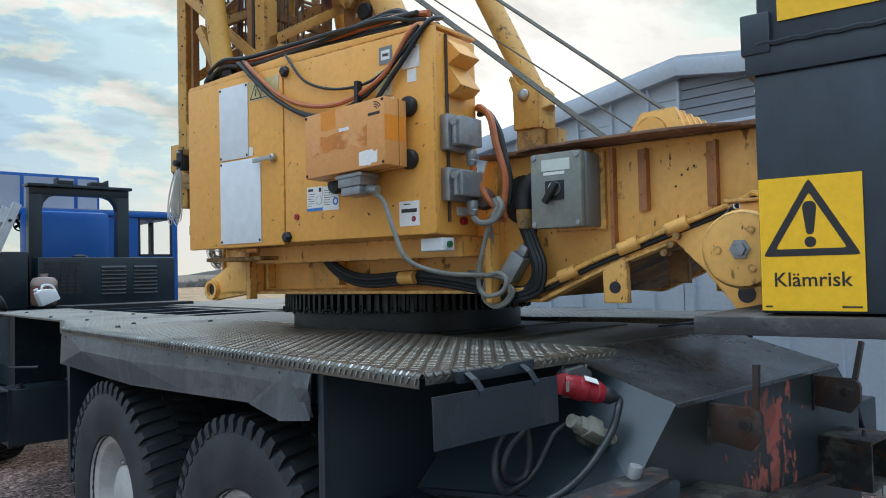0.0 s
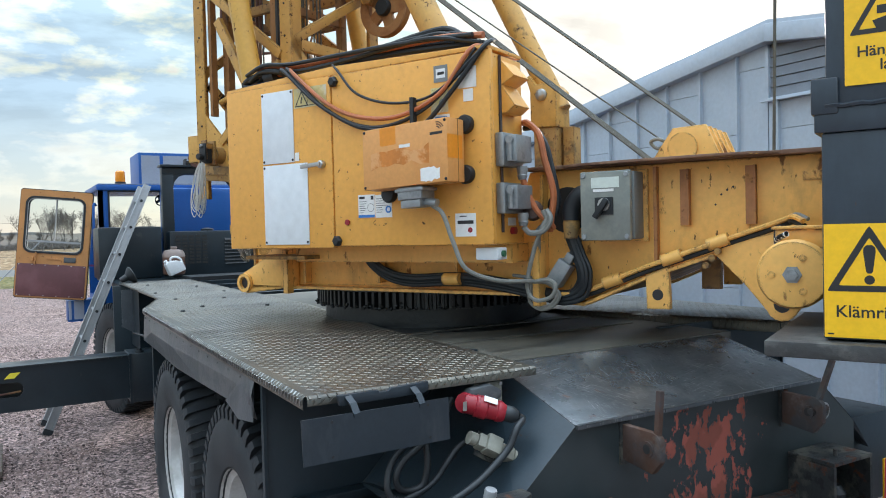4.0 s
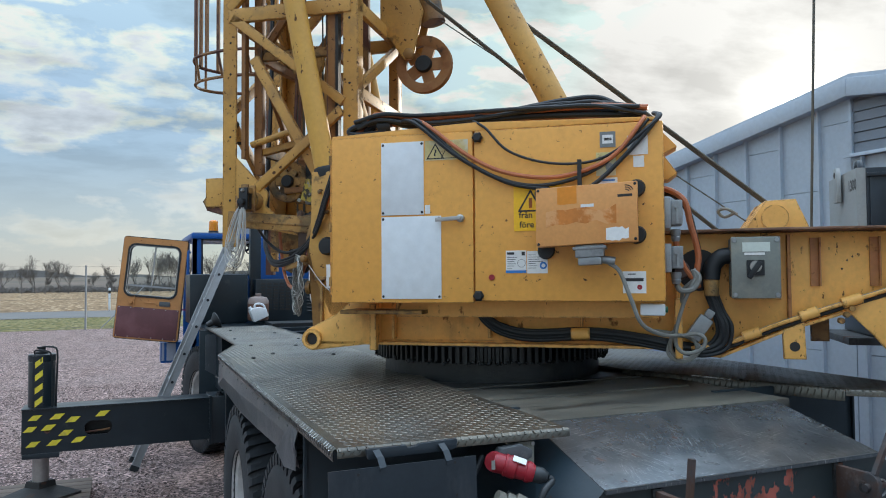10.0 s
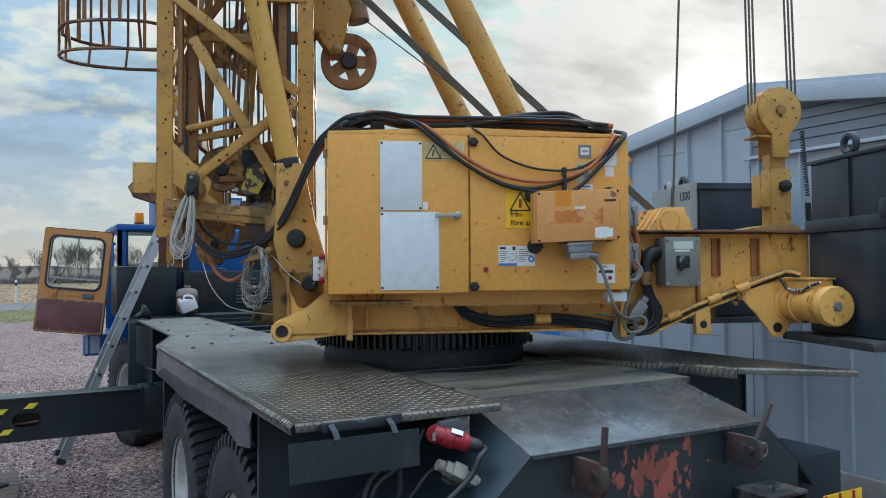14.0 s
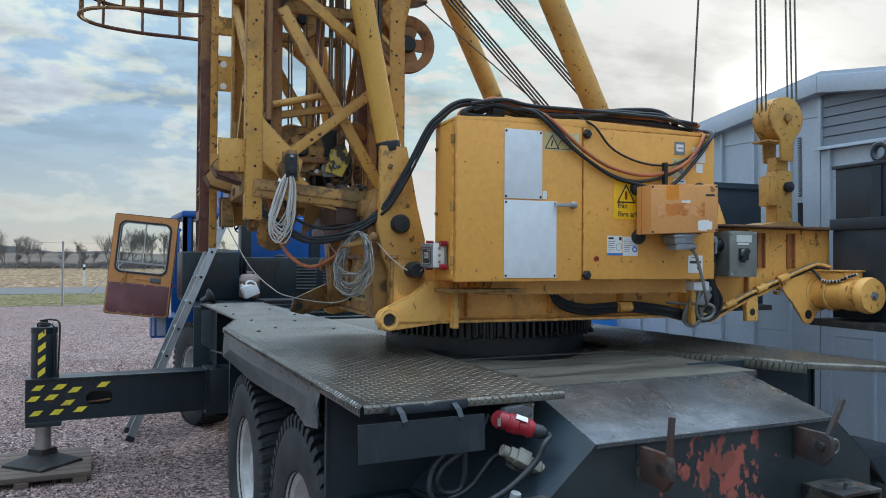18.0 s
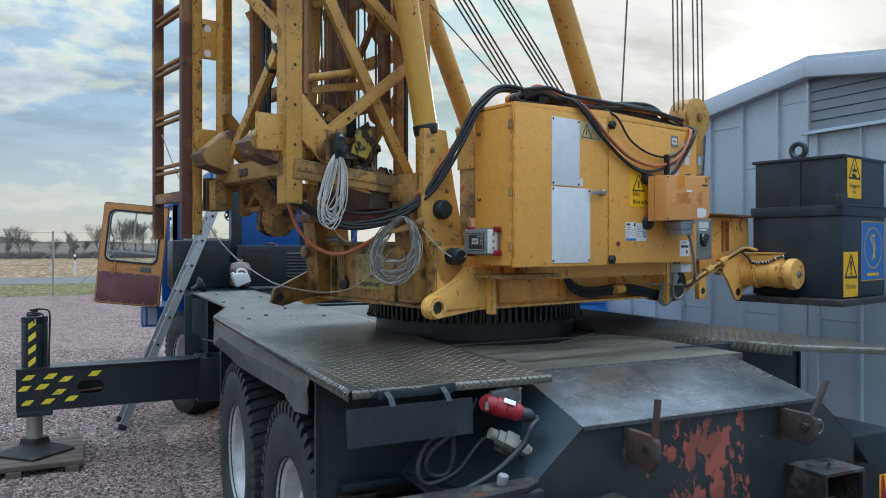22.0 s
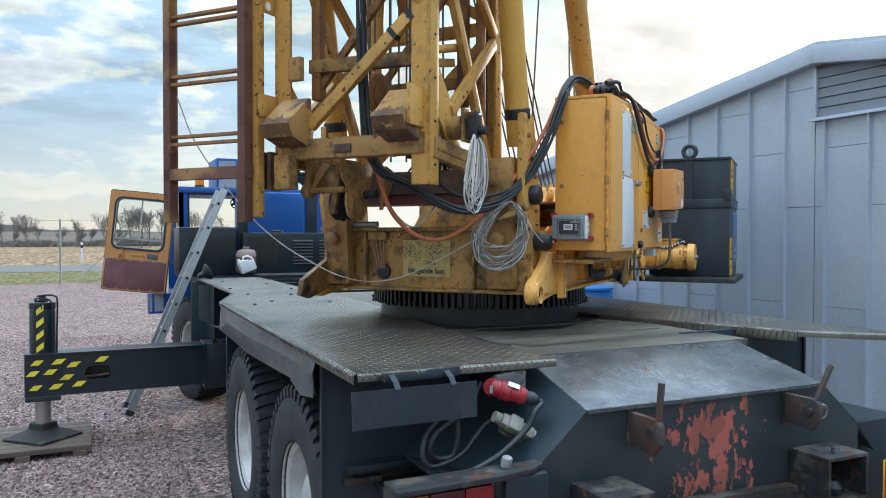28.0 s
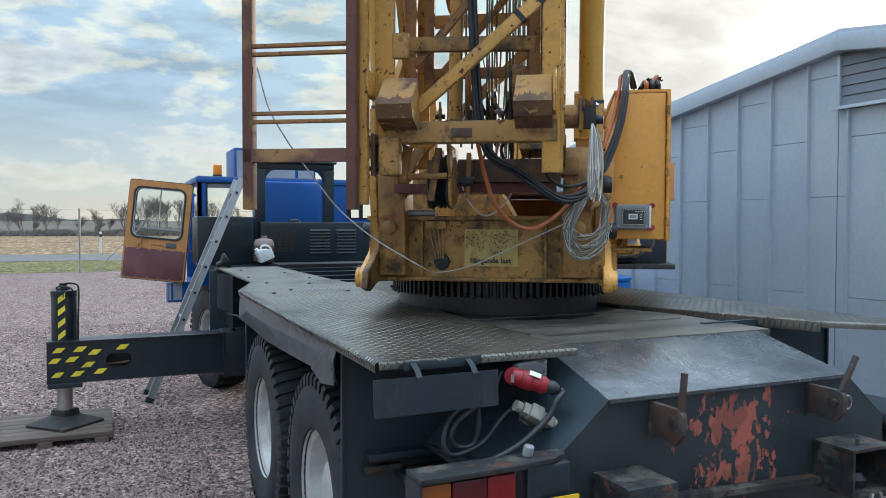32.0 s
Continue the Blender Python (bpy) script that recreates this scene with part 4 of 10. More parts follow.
# ---- carrier truck (standing still) ----
DZ = 1.31
truck = thing("crane_truck", "black heavy crane carrier truck with tread-plate deck standing on outriggers", "truck")
LEFT_DECK = [(-1.275, -1.585), (-0.545, -1.600), (-0.52, -0.45), (-0.40, 0.75), (-0.40, 1.95), (-1.06, 1.95), (-1.24, 1.30), (-1.262, -0.2)]
FRONT_DECK = [(-1.06, 1.955), (-0.42, 1.955), (-0.42, 4.05), (-1.05, 4.05)]
RIGHT_DECK = [(1.275, -1.75), (0.91, -1.405), (0.51, -0.46), (0.40, 0.75), (0.40, 1.95), (1.06, 1.95), (1.24, 1.30), (1.262, -0.2)]

def inside(poly, x, y, margin=0.018):
    hit = False
    n = len(poly)
    for i in range(n):
        (a, b), (c, d) = poly[i], poly[(i + 1) % n]
        if (b > y) != (d > y) and x < (c - a) * (y - b) / (d - b) + a:
            hit = not hit
        e = Vector((c - a, d - b)); k = max(0, min(1, ((x - a) * e.x + (y - b) * e.y) / e.length_squared))
        if math.hypot(x - a - e.x * k, y - b - e.y * k) < margin:
            return False
    return hit

def tread_marks(poly, z, pitch=0.0255, size=1.0, rise=0.0014):
    """Raised lozenges of tread plate, alternately turned."""
    vs, fs = [], []
    xs, ys = [p[0] for p in poly], [p[1] for p in poly]
    for j in range(int((max(ys) - min(ys)) / pitch)):
        for i in range(int((max(xs) - min(xs)) / pitch)):
            x, y = min(xs) + (i + 0.5) * pitch, min(ys) + (j + 0.5) * pitch
            if not inside(poly, x, y):
                continue
            s = 1 if (i + j) % 2 else -1
            l, w = 0.50 * pitch, 0.0042 * size
            dx, dy = 0.7071, 0.7071 * s
            k = len(vs)
            vs += [(x + dx * l, y + dy * l, z), (x - dy * w, y + dx * w, z), (x - dx * l, y - dy * l, z), (x + dy * w, y - dx * w, z), (x + dx * l * .45, y + dy * l * .45, z + rise), (x - dx * l * .45, y - dy * l * .45, z + rise)]
            fs += [(k, k + 1, k + 4), (k + 1, k + 2, k + 5, k + 4), (k + 2, k + 3, k + 5), (k + 3, k, k + 4, k + 5)]
    g = G(); g.add(vs, fs)
    return g

for nm, poly in (("deck_plate", LEFT_DECK), ("deck_plate", FRONT_DECK), ("deck_plate", RIGHT_DECK)):
    d = part(nm, G().prism(poly, "z", DZ - 0.012, DZ), M["tread"], truck, "worn steel tread plate", bevel=0.002)
    tagged(part("tread_pattern", tread_marks(poly, DZ, 0.0255, 1.0, 0.0016 if poly is not RIGHT_DECK else 0.0009), M["tread_top" if poly is not RIGHT_DECK else "tread"], d, smooth=0), kind="stuff")
# folded edges of the tread plates
def fold(pts, drop=0.035, out=0.010):
    g = G()
    for (a, b), (c, d) in zip(pts, pts[1:]):
        e = Vector((c - a, d - b, 0)).normalized()
        n = Vector((-e.y, e.x, 0)) * out
        prof = ((0.0, 0.0005), (0.55, -0.002), (1.0, -0.008), (1.0, -drop), (0.7, -drop))
        v = [(x + n.x * k, y + n.y * k, DZ + h) for x, y in ((a, b), (c, d)) for k, h in prof]
        m = len(prof)
        g.add(v, [(i, i + 1, m + i + 1, m + i) for i in range(m - 1)])
    return g
part("edge_fold", fold([(-0.545, -1.602), (-1.277, -1.587)], 0.026), M["tread"], truck, "dark folded tread-plate edge")
def edge_marks(a, b, n, tip, drop=0.030):
    g = G()
    A, B = Vector(a), Vector(b)
    e = (B - A).normalized()
    o = Vector((-e.y, e.x, 0))
    r = random.Random(int(n))
    for i in range(n):
        p = A.lerp(B, (i + 0.5) / n)
        if i % 2:
            q0, q1 = p + o * 0.001 + Vector((0, 0, 0.001)), p + o * 0.0105 + Vector((0, 0, -0.007))
        else:
            q0, q1 = p + o * 0.0105 + Vector((0, 0, -0.010)), p + o * 0.0105 + e * 0.008 + Vector((0, 0, 0.004 - drop))
        g.bar(tuple(q0), tuple(q1 + e * r.uniform(-0.004, 0.004)), 0.0065, 0.003)
    tagged(part("edge_tread", g, M[tip], truck, "raised lozenges rolled over the plate edge"), kind="stuff")
edge_marks((-1.277, -1.585, DZ), (-1.264, -0.2, DZ), 108, "nosing_bright")
edge_marks((-0.545, -1.604, DZ), (-1.277, -1.589, DZ), 56, "tread", 0.024)
edge_marks((0.91, -1.407, DZ), (0.51, -0.462, DZ), 76, "tread", 0.048)
edge_marks((1.275, -1.752, DZ), (0.91, -1.407, DZ), 38, "tread", 0.026)
edge_marks((-1.264, -0.2, DZ), (-1.242, 1.30, DZ), 116, "nosing_bright")
part("edge_fold", fold([(-1.277, -1.587), (-1.264, -0.2), (-1.242, 1.30), (-1.062, 1.95)]), M["tread"], truck, "bright worn folded edge")
part("edge_fold", fold([(0.91, -1.407), (0.51, -0.46)], 0.05), M["tread"], truck, "bright worn folded edge")
part("edge_fold", fold([(1.277, -1.752), (0.91, -1.407)], 0.028), M["tread"], truck, "bright worn folded edge")
# bolts in the deck
for x, y in ((-0.95, 1.1), (-0.7, 1.6), (-0.98, 1.75), (-0.62, 0.9), (-1.0, 2.4), (-0.6, 2.9), (-0.9, 3.4), (-1.1, 0.9), (-0.55, 2.2)):
    part("bolt", G().lathe([(0.013, 0), (0.013, 0.006), (0.008, 0.010)], (x, y, DZ), (0, 0, 1), 8), M["rubber"], truck)

part("centre_deck", G().box(-0.62, 0.62, -1.385, 1.95, DZ - 0.06, DZ - 0.022), M["deck_smooth"], truck, "greasy smooth steel centre deck, dust and sunlight in its colour")
for y, w in ((-0.95, 0.05), (-0.62, 0.02)):
    part("weld_strip", G().box(-0.5, 0.5, y, y + w, DZ - 0.022, DZ - 0.016), M["deck_smooth"], truck)
# frame rails and open well in front of the turntable
for x in (-0.40, 0.40):
    part("frame_rail", G().box(x - 0.05, x + 0.05, 1.96, 4.9, 0.72, DZ - 0.02), M["black_paint"], truck)
part("chassis", G().box(-0.45, 0.45, -1.36, 6.4, 0.55, 1.2), M["black_paint"], truck)
for y in (2.15, 2.7, 3.3, 3.9):
    part("cross_member", G().box(-0.35, 0.35, y, y + 0.09, DZ - 0.09, DZ - 0.02), M["black_paint"], truck)
part("well_plate", G().box(0.45, 1.06, 1.96, 4.05, DZ - 0.03, DZ - 0.01), M["deck_smooth"], truck)
part("step_plate", G().box(-0.40, 0.70, 4.06, 4.5, DZ - 0.02, DZ + 0.015), M["rubber"], truck, "black ridged board lying on the deck")
part("deck_front", G().box(-1.05, 1.05, 4.06, 6.0, DZ - 0.06, DZ - 0.024), M["black_paint"], truck)

# sloped rear cover
zt, zb = 1.285, 1.172
U, B = (0.545, -1.385), (0.56, -1.81)
g = G().add([(-U[0], U[1], zt), (U[0], U[1], zt), (B[0], B[1], zb), (-B[0], B[1], zb), (-U[0], U[1], zt - 0.01), (U[0], U[1], zt - 0.01), (B[0], B[1], zb - 0.01), (-B[0], B[1], zb - 0.01)],
            [(0, 3, 2, 1), (4, 5, 6, 7), (0, 1, 5, 4), (2, 3, 7, 6), (1, 2, 6, 5), (3, 0, 4, 7)])
part("rear_cover", g, M["slope"], truck, "scratched dark sloping steel cover", bevel=0.002)
for s in (-1, 1):
    f = [(0, 1, 2, 3, 4, 5)] if s < 0 else [(5, 4, 3, 2, 1, 0)]
    part("side_facet", G().add([(s * U[0], U[1], zt - 0.003), (s * B[0], B[1], zb - 0.003), (s * 0.775, -1.81, 0.985), (s * 0.90, -1.79, 0.86), (s * 0.94, -1.152, 0.89), (s * 0.55, -1.152, 1.282)], f + [tuple(reversed(f[0]))]), M["facet"], truck, smooth=0)
part("rear_panel", G().prism([(-B[0], zb - 0.006), (B[0], zb - 0.006), (0.775, 0.985), (0.775, 0.42), (-0.775, 0.42), (-0.775, 0.985)], "y", -1.808, -1.78), M["black_paint"], truck, "black rear panel with flaking paint")
part("cover_lip", G().bar((-B[0], -1.815, zb - 0.006), (B[0], -1.815, zb - 0.006), 0.012, 0.012), M["slope"], truck)

# mudguard skirts
def skirt(side):
    s = -1 if side == "left" else 1
    g = G()
    pts = [(1.30, 1.242), (0.9, 1.25), (0.3, 1.258), (-0.3, 1.266), (-0.75, 1.272), (-1.0, 1.274), (-1.118, 1.275)]
    lows = [0.19, 0.20, 0.205, 0.178, 0.158, 0.162, 0.160]
    vs = []
    for (y, x), lo in zip(pts, lows):
        jig = 0.008 * math.sin(y * 9)
        vs += [(s * x, y, DZ - 0.014), (s * (x + 0.012 + jig), y, DZ - lo * 0.5), (s * (x + 0.004 - jig), y, DZ - lo)]
    n = len(pts)
    fs = []
    for i in range(n - 1):
        for k in (0, 1):
            a = 3 * i + k
            fs += [(a, a + 1, a + 4, a + 3), (a + 3, a + 4, a + 1, a)]
    g.add(vs, fs)
    sk = part("mudguard_skirt", g, M["skirt"], truck, "dented grey steel mudguard skirt")
    part("bent_flap", G().add([(s * 1.290, -0.78, DZ - 0.158), (s * 1.279, -1.02, DZ - 0.02), (s * 1.280, -1.122, DZ - 0.016), (s * 1.288, -1.122, DZ - 0.166), (s * 1.296, -0.97, DZ - 0.185)], [(0, 1, 2, 3, 4), (4, 3, 2, 1, 0)]), M["skirt"], sk, "bent plain steel flap")
    for i in range(14):
        y = 1.2 - i * 0.165
        part("rivet", G().lathe([(0.006, 0), (0.004, 0.004)], (s * (1.252 + (1.2 - y) * 0.011), y, DZ - 0.050), (s, 0, 0), 6), M["rubber"], sk)
skirt("left"); skirt("right")
for s in (-1, 1):
    part("wheel_bay_back", G().box(*sorted((s * 0.46, s * 1.266)), -1.148, -1.126, 0.42, DZ - 0.015), M["bay_black"], truck, "plain black steel panel behind the rear wheel", bevel=0.003)
    part("bay_edge", G().box(*sorted((s * 1.268, s * 1.258)), -1.160, -1.149, 0.42, DZ - 0.04), M["bay_black"], truck)
    part("wheel_bay_front", G().box(*sorted((s * 0.46, s * 1.2)), 1.32, 1.36, 0.5, DZ - 0.015), M["black_paint"], truck)
    part("frame_side", G().box(*sorted((s * 0.58, s * 0.61)), 1.98, 3.94, 0.80, DZ - 0.026), M["bay_black"], truck)
    part("bay_bulkhead", G().box(*sorted((s * 0.62, s * 1.115)), 3.95, 3.99, 0.28, DZ - 0.026), M["bay_black"], truck, "plain dark navy steel bulkhead", bevel=0.003)
    hp = part("hanging_plate", G().prism([(-1.125, 1.290), (-1.035, 1.290), (-1.037, 0.930), (-1.128, 0.985)] if s < 0 else [(1.125, 1.290), (1.035, 1.290), (1.037, 0.930), (1.128, 0.985)], "y", 3.296, 3.302), M["skirt"], truck, "dull grey hanging steel plate")
    part("plate_rod", G().tube((s * 1.04, 3.29, 0.925), (s * 1.075, 2.4, 1.0), 0.008, 8), M["rubber"], hp)
    part("support_box", G().box(*sorted((s * 0.62, s * 0.97)), 3.45, 3.94, 0.75, DZ - 0.02), M["black_paint"], truck)

# wheels
def wheel_meshes():
    R, W = 0.545, 0.30
    t = G()
    prof = [(0.285, 0.03), (0.30, 0.0), (0.36, -0.018), (0.44, -0.02), (0.50, -0.005), (0.525, 0.02), (0.532, 0.06), (0.532, W - 0.06), (0.525, W - 0.02), (0.50, W), (0.40, W + 0.01), (0.30, W), (0.285, W - 0.03)]
    t.lathe(prof, (0, 0, 0), (1, 0, 0), 48, closed=True)
    lug = G()
    n = 50
    for i in range(n):
        a = 2 * math.pi * i / n
        for side in (0, 1):
            lug.at = Matrix.Rotation(a + (math.pi / n if side else 0), 4, "X")
            x0, x1 = (-0.012, W * 0.52) if not side else (W * 0.48, W + 0.012)
            xe = x0 if not side else x1
            xi = x1 if not side else x0
            # block slants across the tread and wraps down the shoulder
            lug.add([(xe, -0.016, 0.488), (xe, 0.016, 0.488), (xe, 0.019, 0.528), (xe, -0.019, 0.528), (xi, 0.010, 0.528), (xi, 0.044, 0.528),
                     (xe * 0.94 + xi * 0.06, -0.016, R), (xe * 0.94 + xi * 0.06, 0.016, R), (xi, 0.013, R), (xi, 0.041, R)],
                    [(0, 1, 2, 3), (3, 2, 7, 6), (6, 7, 9, 8), (2, 5, 9, 7), (3, 6, 8, 4), (4, 8, 9, 5), (0, 3, 4), (1, 5, 2), (0, 4, 5, 1)])
    lug.at = None
    rim = G()
    rim.lathe([(0.292, 0.005), (0.292, 0.022), (0.262, 0.035), (0.245, 0.10), (0.235, 0.13), (0.15, 0.135), (0.145, 0.07), (0.10, 0.05), (0.0, 0.05)], (0, 0, 0), (1, 0, 0), 40, cap=False)
    nut = G().lathe([(0.014, 0), (0.014, -0.03), (0.009, -0.036)], (0.133, 0, 0.19), (1, 0, 0), 6)
    return [(n_, g.mesh(n_, m)) for n_, g, m in (("tyre", t, M["tyre"]), ("tread_pattern", lug, M["tyre"]), ("rim", rim, M["rim"]), ("wheel_nut", nut, M["steel"]))]

WHEEL = wheel_meshes()
def wheel(x, y, flip, steer=0):
    w = tagged(new("wheel"), "heavy lug-tread truck wheel with silver steel rim", )
    w.parent = truck
    w.matrix_basis = pose(x, y, 0.535, random.Random(int(y * 100)).uniform(0, 40), 0, steer + (180 if flip else 0))
    for n_, me in WHEEL:
        o = new(n_, me); o.parent = w
        if n_ == "wheel_nut":
            for i in range(1, 10):
                q = new(n_, me); q.parent = w; q.matrix_basis = Matrix.Rotation(2 * math.pi * i / 10, 4, "X")
        if n_ == "tread_pattern":
            tagged(o, kind="stuff")
for y in (0.69, -0.57):
    wheel(-1.215, y, False); wheel(1.215, y, True)
wheel(-1.07, 4.62, False, 12); wheel(1.20, 4.62, True, 12)

M["foot_steel"] = surface("dirty_black_foot", (0.016, 0.016, 0.016), 0.7, var=0.3, scale=8, bump=0.2, stains=[((0.11, 0.085, 0.07), 5, 0.50, 0.66, 0.5, 0.9), (DARKRUST, 14, 0.6, 0.68, 0.7, 0.9)])
# outriggers with striped beams, on timber mats
def stripes_on(parent, y, x0, x1, z0, z1, rows):
    for (x, z, w, h) in rows:
        part("hazard_stripe", G().add([(x, y, z), (x + w * 0.62, y, z), (x + w, y, z + h), (x + w * 0.38, y, z + h)], [(0, 1, 2, 3)]), M["hazard"], parent, "lemon yellow hazard stripe")

def outrigger(s):
    oval = [(s * 1.965 + 0.052 * (1 if math.cos(q) > 0 else -1) + 0.048 * math.cos(q), 0.612 + 0.056 * math.sin(q)) for q in (2 * math.pi * (i + 0.5) / 20 for i in range(20))]
    # hollow box beam: the front plate is cut round the slot
    x0, x1 = sorted((s * 2.50, s * 1.02))
    ya, yb, z0, z1 = 3.0, 3.22, 0.445, 0.78
    v = [(x0, ya, z0), (x1, ya, z0), (x1, ya, z1), (x0, ya, z1), (x0, yb, z0), (x1, yb, z0), (x1, yb, z1), (x0, yb, z1)]
    v += [(x, ya, z) for x, z in oval] + [(x, ya + 0.015, z) for x, z in oval]
    up, low = [8 + i for i in range(10)], [8 + i for i in range(10, 20)]
    f = [tuple([3, 2] + up)[::-1], tuple([0] + low + [1])[::-1], (0, 3, up[-1], low[0])[::-1], (1, low[-1], up[0], 2)[::-1], (4, 7, 6, 5), (3, 2, 6, 7), (0, 4, 5, 1), (0, 3, 7, 4), (1, 5, 6, 2)]
    f += [(8 + i, 8 + (i + 1) % 20, 28 + (i + 1) % 20, 28 + i) for i in range(20)]
    o = part("outrigger", G().add(v, f), M["black_paint"], truck, "black extended outrigger beam with yellow hazard stripes", smooth=0)
    # black plate added inside the hollow beam to give the slot its shade
    part("slot_core", G().box(*sorted((s * 2.12, s * 1.82)), 3.10, 3.11, 0.50, 0.72), M["ink"], o)
    part("slot_hose", G().sweep([(s * 2.10, 3.04, 0.575), (s * 1.99, 3.035, 0.580), (s * 1.88, 3.04, 0.590)], 0.008, 6), M["rail"], o)
    part("beam_flange", G().box(*sorted((s * 2.505, s * 1.0)), 2.985, 3.235, 0.781, 0.79), M["black_paint"], o, bevel=0.002)
    part("beam_sleeve", G().box(*sorted((s * 1.123, s * 0.45)), 2.955, 3.265, 0.41, 0.80), M["black_paint"], o, bevel=0.008)
    part("sleeve_flange", G().box(*sorted((s * 1.128, s * 1.105)), 2.945, 2.954, 0.405, 0.806), M["black_paint"], o)
    part("sleeve_bolt", G().lathe([(0.035, 0), (0.035, 0.012), (0.018, 0.014), (0.018, 0.03)], (s * 1.04, 3.02, 0.80), (0, 0, 1), 12), M["rubber"], o)
    part("end_eye", G().lathe([(0.022, 0), (0.022, 0.006), (0.012, 0.006), (0.012, 0.0)], (s * 2.325, 2.9995, 0.615), (0, -1, 0), 14), M["rail"], o, "rusty eye bolt")
    part("jack_collar", G().box(*sorted((s * 2.497, s * 2.24)), 2.994, 3.226, 0.405, 0.444), M["black_paint"], o, bevel=0.006)
    part("jack_housing", G().lathe([(0.096, 0.792), (0.096, 1.13), (0.092, 1.14), (0.099, 1.145), (0.099, 1.195), (0.085, 1.20)], (s * 2.375, 3.115, 0), (0, 0, 1), 28), M["black_paint"], o, "round black jack cylinder")
    part("jack_cap", G().lathe([(0.045, 1.20), (0.045, 1.215), (0.025, 1.22), (0.025, 1.245)], (s * 2.375, 3.11, 0), (0, 0, 1), 16).box(*sorted((s * 2.41, s * 2.35)), 3.09, 3.12, 1.24, 1.255), M["rubber"], o)
    part("stripe_plate", G().box(*sorted((s * 2.432, s * 2.358)), 3.0175, 3.03, 0.792, 1.19), M["black_paint"], o)
    part("jack_hose", G().sweep([(s * 2.42, 3.06, 1.20), (s * 2.42, 3.05, 1.228), (s * 2.37, 3.03, 1.232), (s * 2.31, 3.02, 1.21), (s * 2.295, 3.02, 1.10), (s * 2.295, 3.03, 0.792)], 0.0065), M["rubber"], o)
    part("jack_hose", G().sweep([(s * 2.38, 3.09, 1.25), (s * 2.34, 3.06, 1.258), (s * 2.275, 3.04, 1.245), (s * 2.262, 3.04, 1.18), (s * 2.268, 3.05, 0.95), (s * 2.27, 3.05, 0.792)], 0.0075), M["rubber"], o)
    part("jack_sleeve", G().tube((s * 2.375, 3.11, 0.40), (s * 2.375, 3.11, 0.46), 0.09, 20), M["black_paint"], o)
    part("jack_ram", G().tube((s * 2.375, 3.11, 0.19), (s * 2.375, 3.11, 0.41), 0.06, 24), M["steel"], o, "bright steel jack ram")
    f = part("jack_foot", G().lathe([(0.29, 0.0), (0.29, 0.02), (0.11, 0.085), (0.10, 0.13)], (s * 2.375, 3.11, 0.085), (0, 0, 1), 4), M["foot_steel"], o, "dirty black steel foot plate")
    if s < 0:
        stripes_on(o, 2.9845, 0, 0, 0, 0, [(-2.49 + dx, z, 0.10, 0.04) for dx, z in ((0.03, 0.70), (0.0, 0.615), (0.02, 0.50))])
        stripes_on(o, 2.9845, 0, 0, 0, 0, [(-2.33 + dx, z, 0.11, 0.042) for dx, z in ((0.02, 0.70), (-0.04, 0.62), (0.0, 0.50), (0.13, 0.67), (0.08, 0.57), (0.17, 0.51))])
        stripes_on(o, 2.9845, 0, 0, 0, 0, [(-1.99, 0.70, 0.11, 0.042)])
        for z in (0.795, 0.895, 0.995, 1.095):
            part("hazard_stripe", G().add([(-2.415, 3.0165, z), (-2.362, 3.0165, z + 0.042), (-2.362, 3.0165, z + 0.088), (-2.415, 3.0165, z + 0.046)], [(0, 1, 2, 3)]), M["hazard"], o, "lemon yellow hazard stripe")
outrigger(-1); outrigger(1)
def mat(s):
    m = thing("timber_mat", "weathered timber mat of boards under an outrigger foot", "timber mat", "timber mats under the outriggers")
    for i in range(7):
        y = 2.74 + i * 0.125
        part("board", G().box(*sorted((s * 3.05, s * 2.02)), y, y + 0.115, 0.045, 0.085), M["wood"], m, bevel=0.004)
    for x in (2.95, 2.55, 2.15):
        part("bearer", G().box(*sorted((s * x, s * (x - 0.1))), 2.72, 3.64, 0.0, 0.045), M["wood"], m)
mat(-1); mat(1)

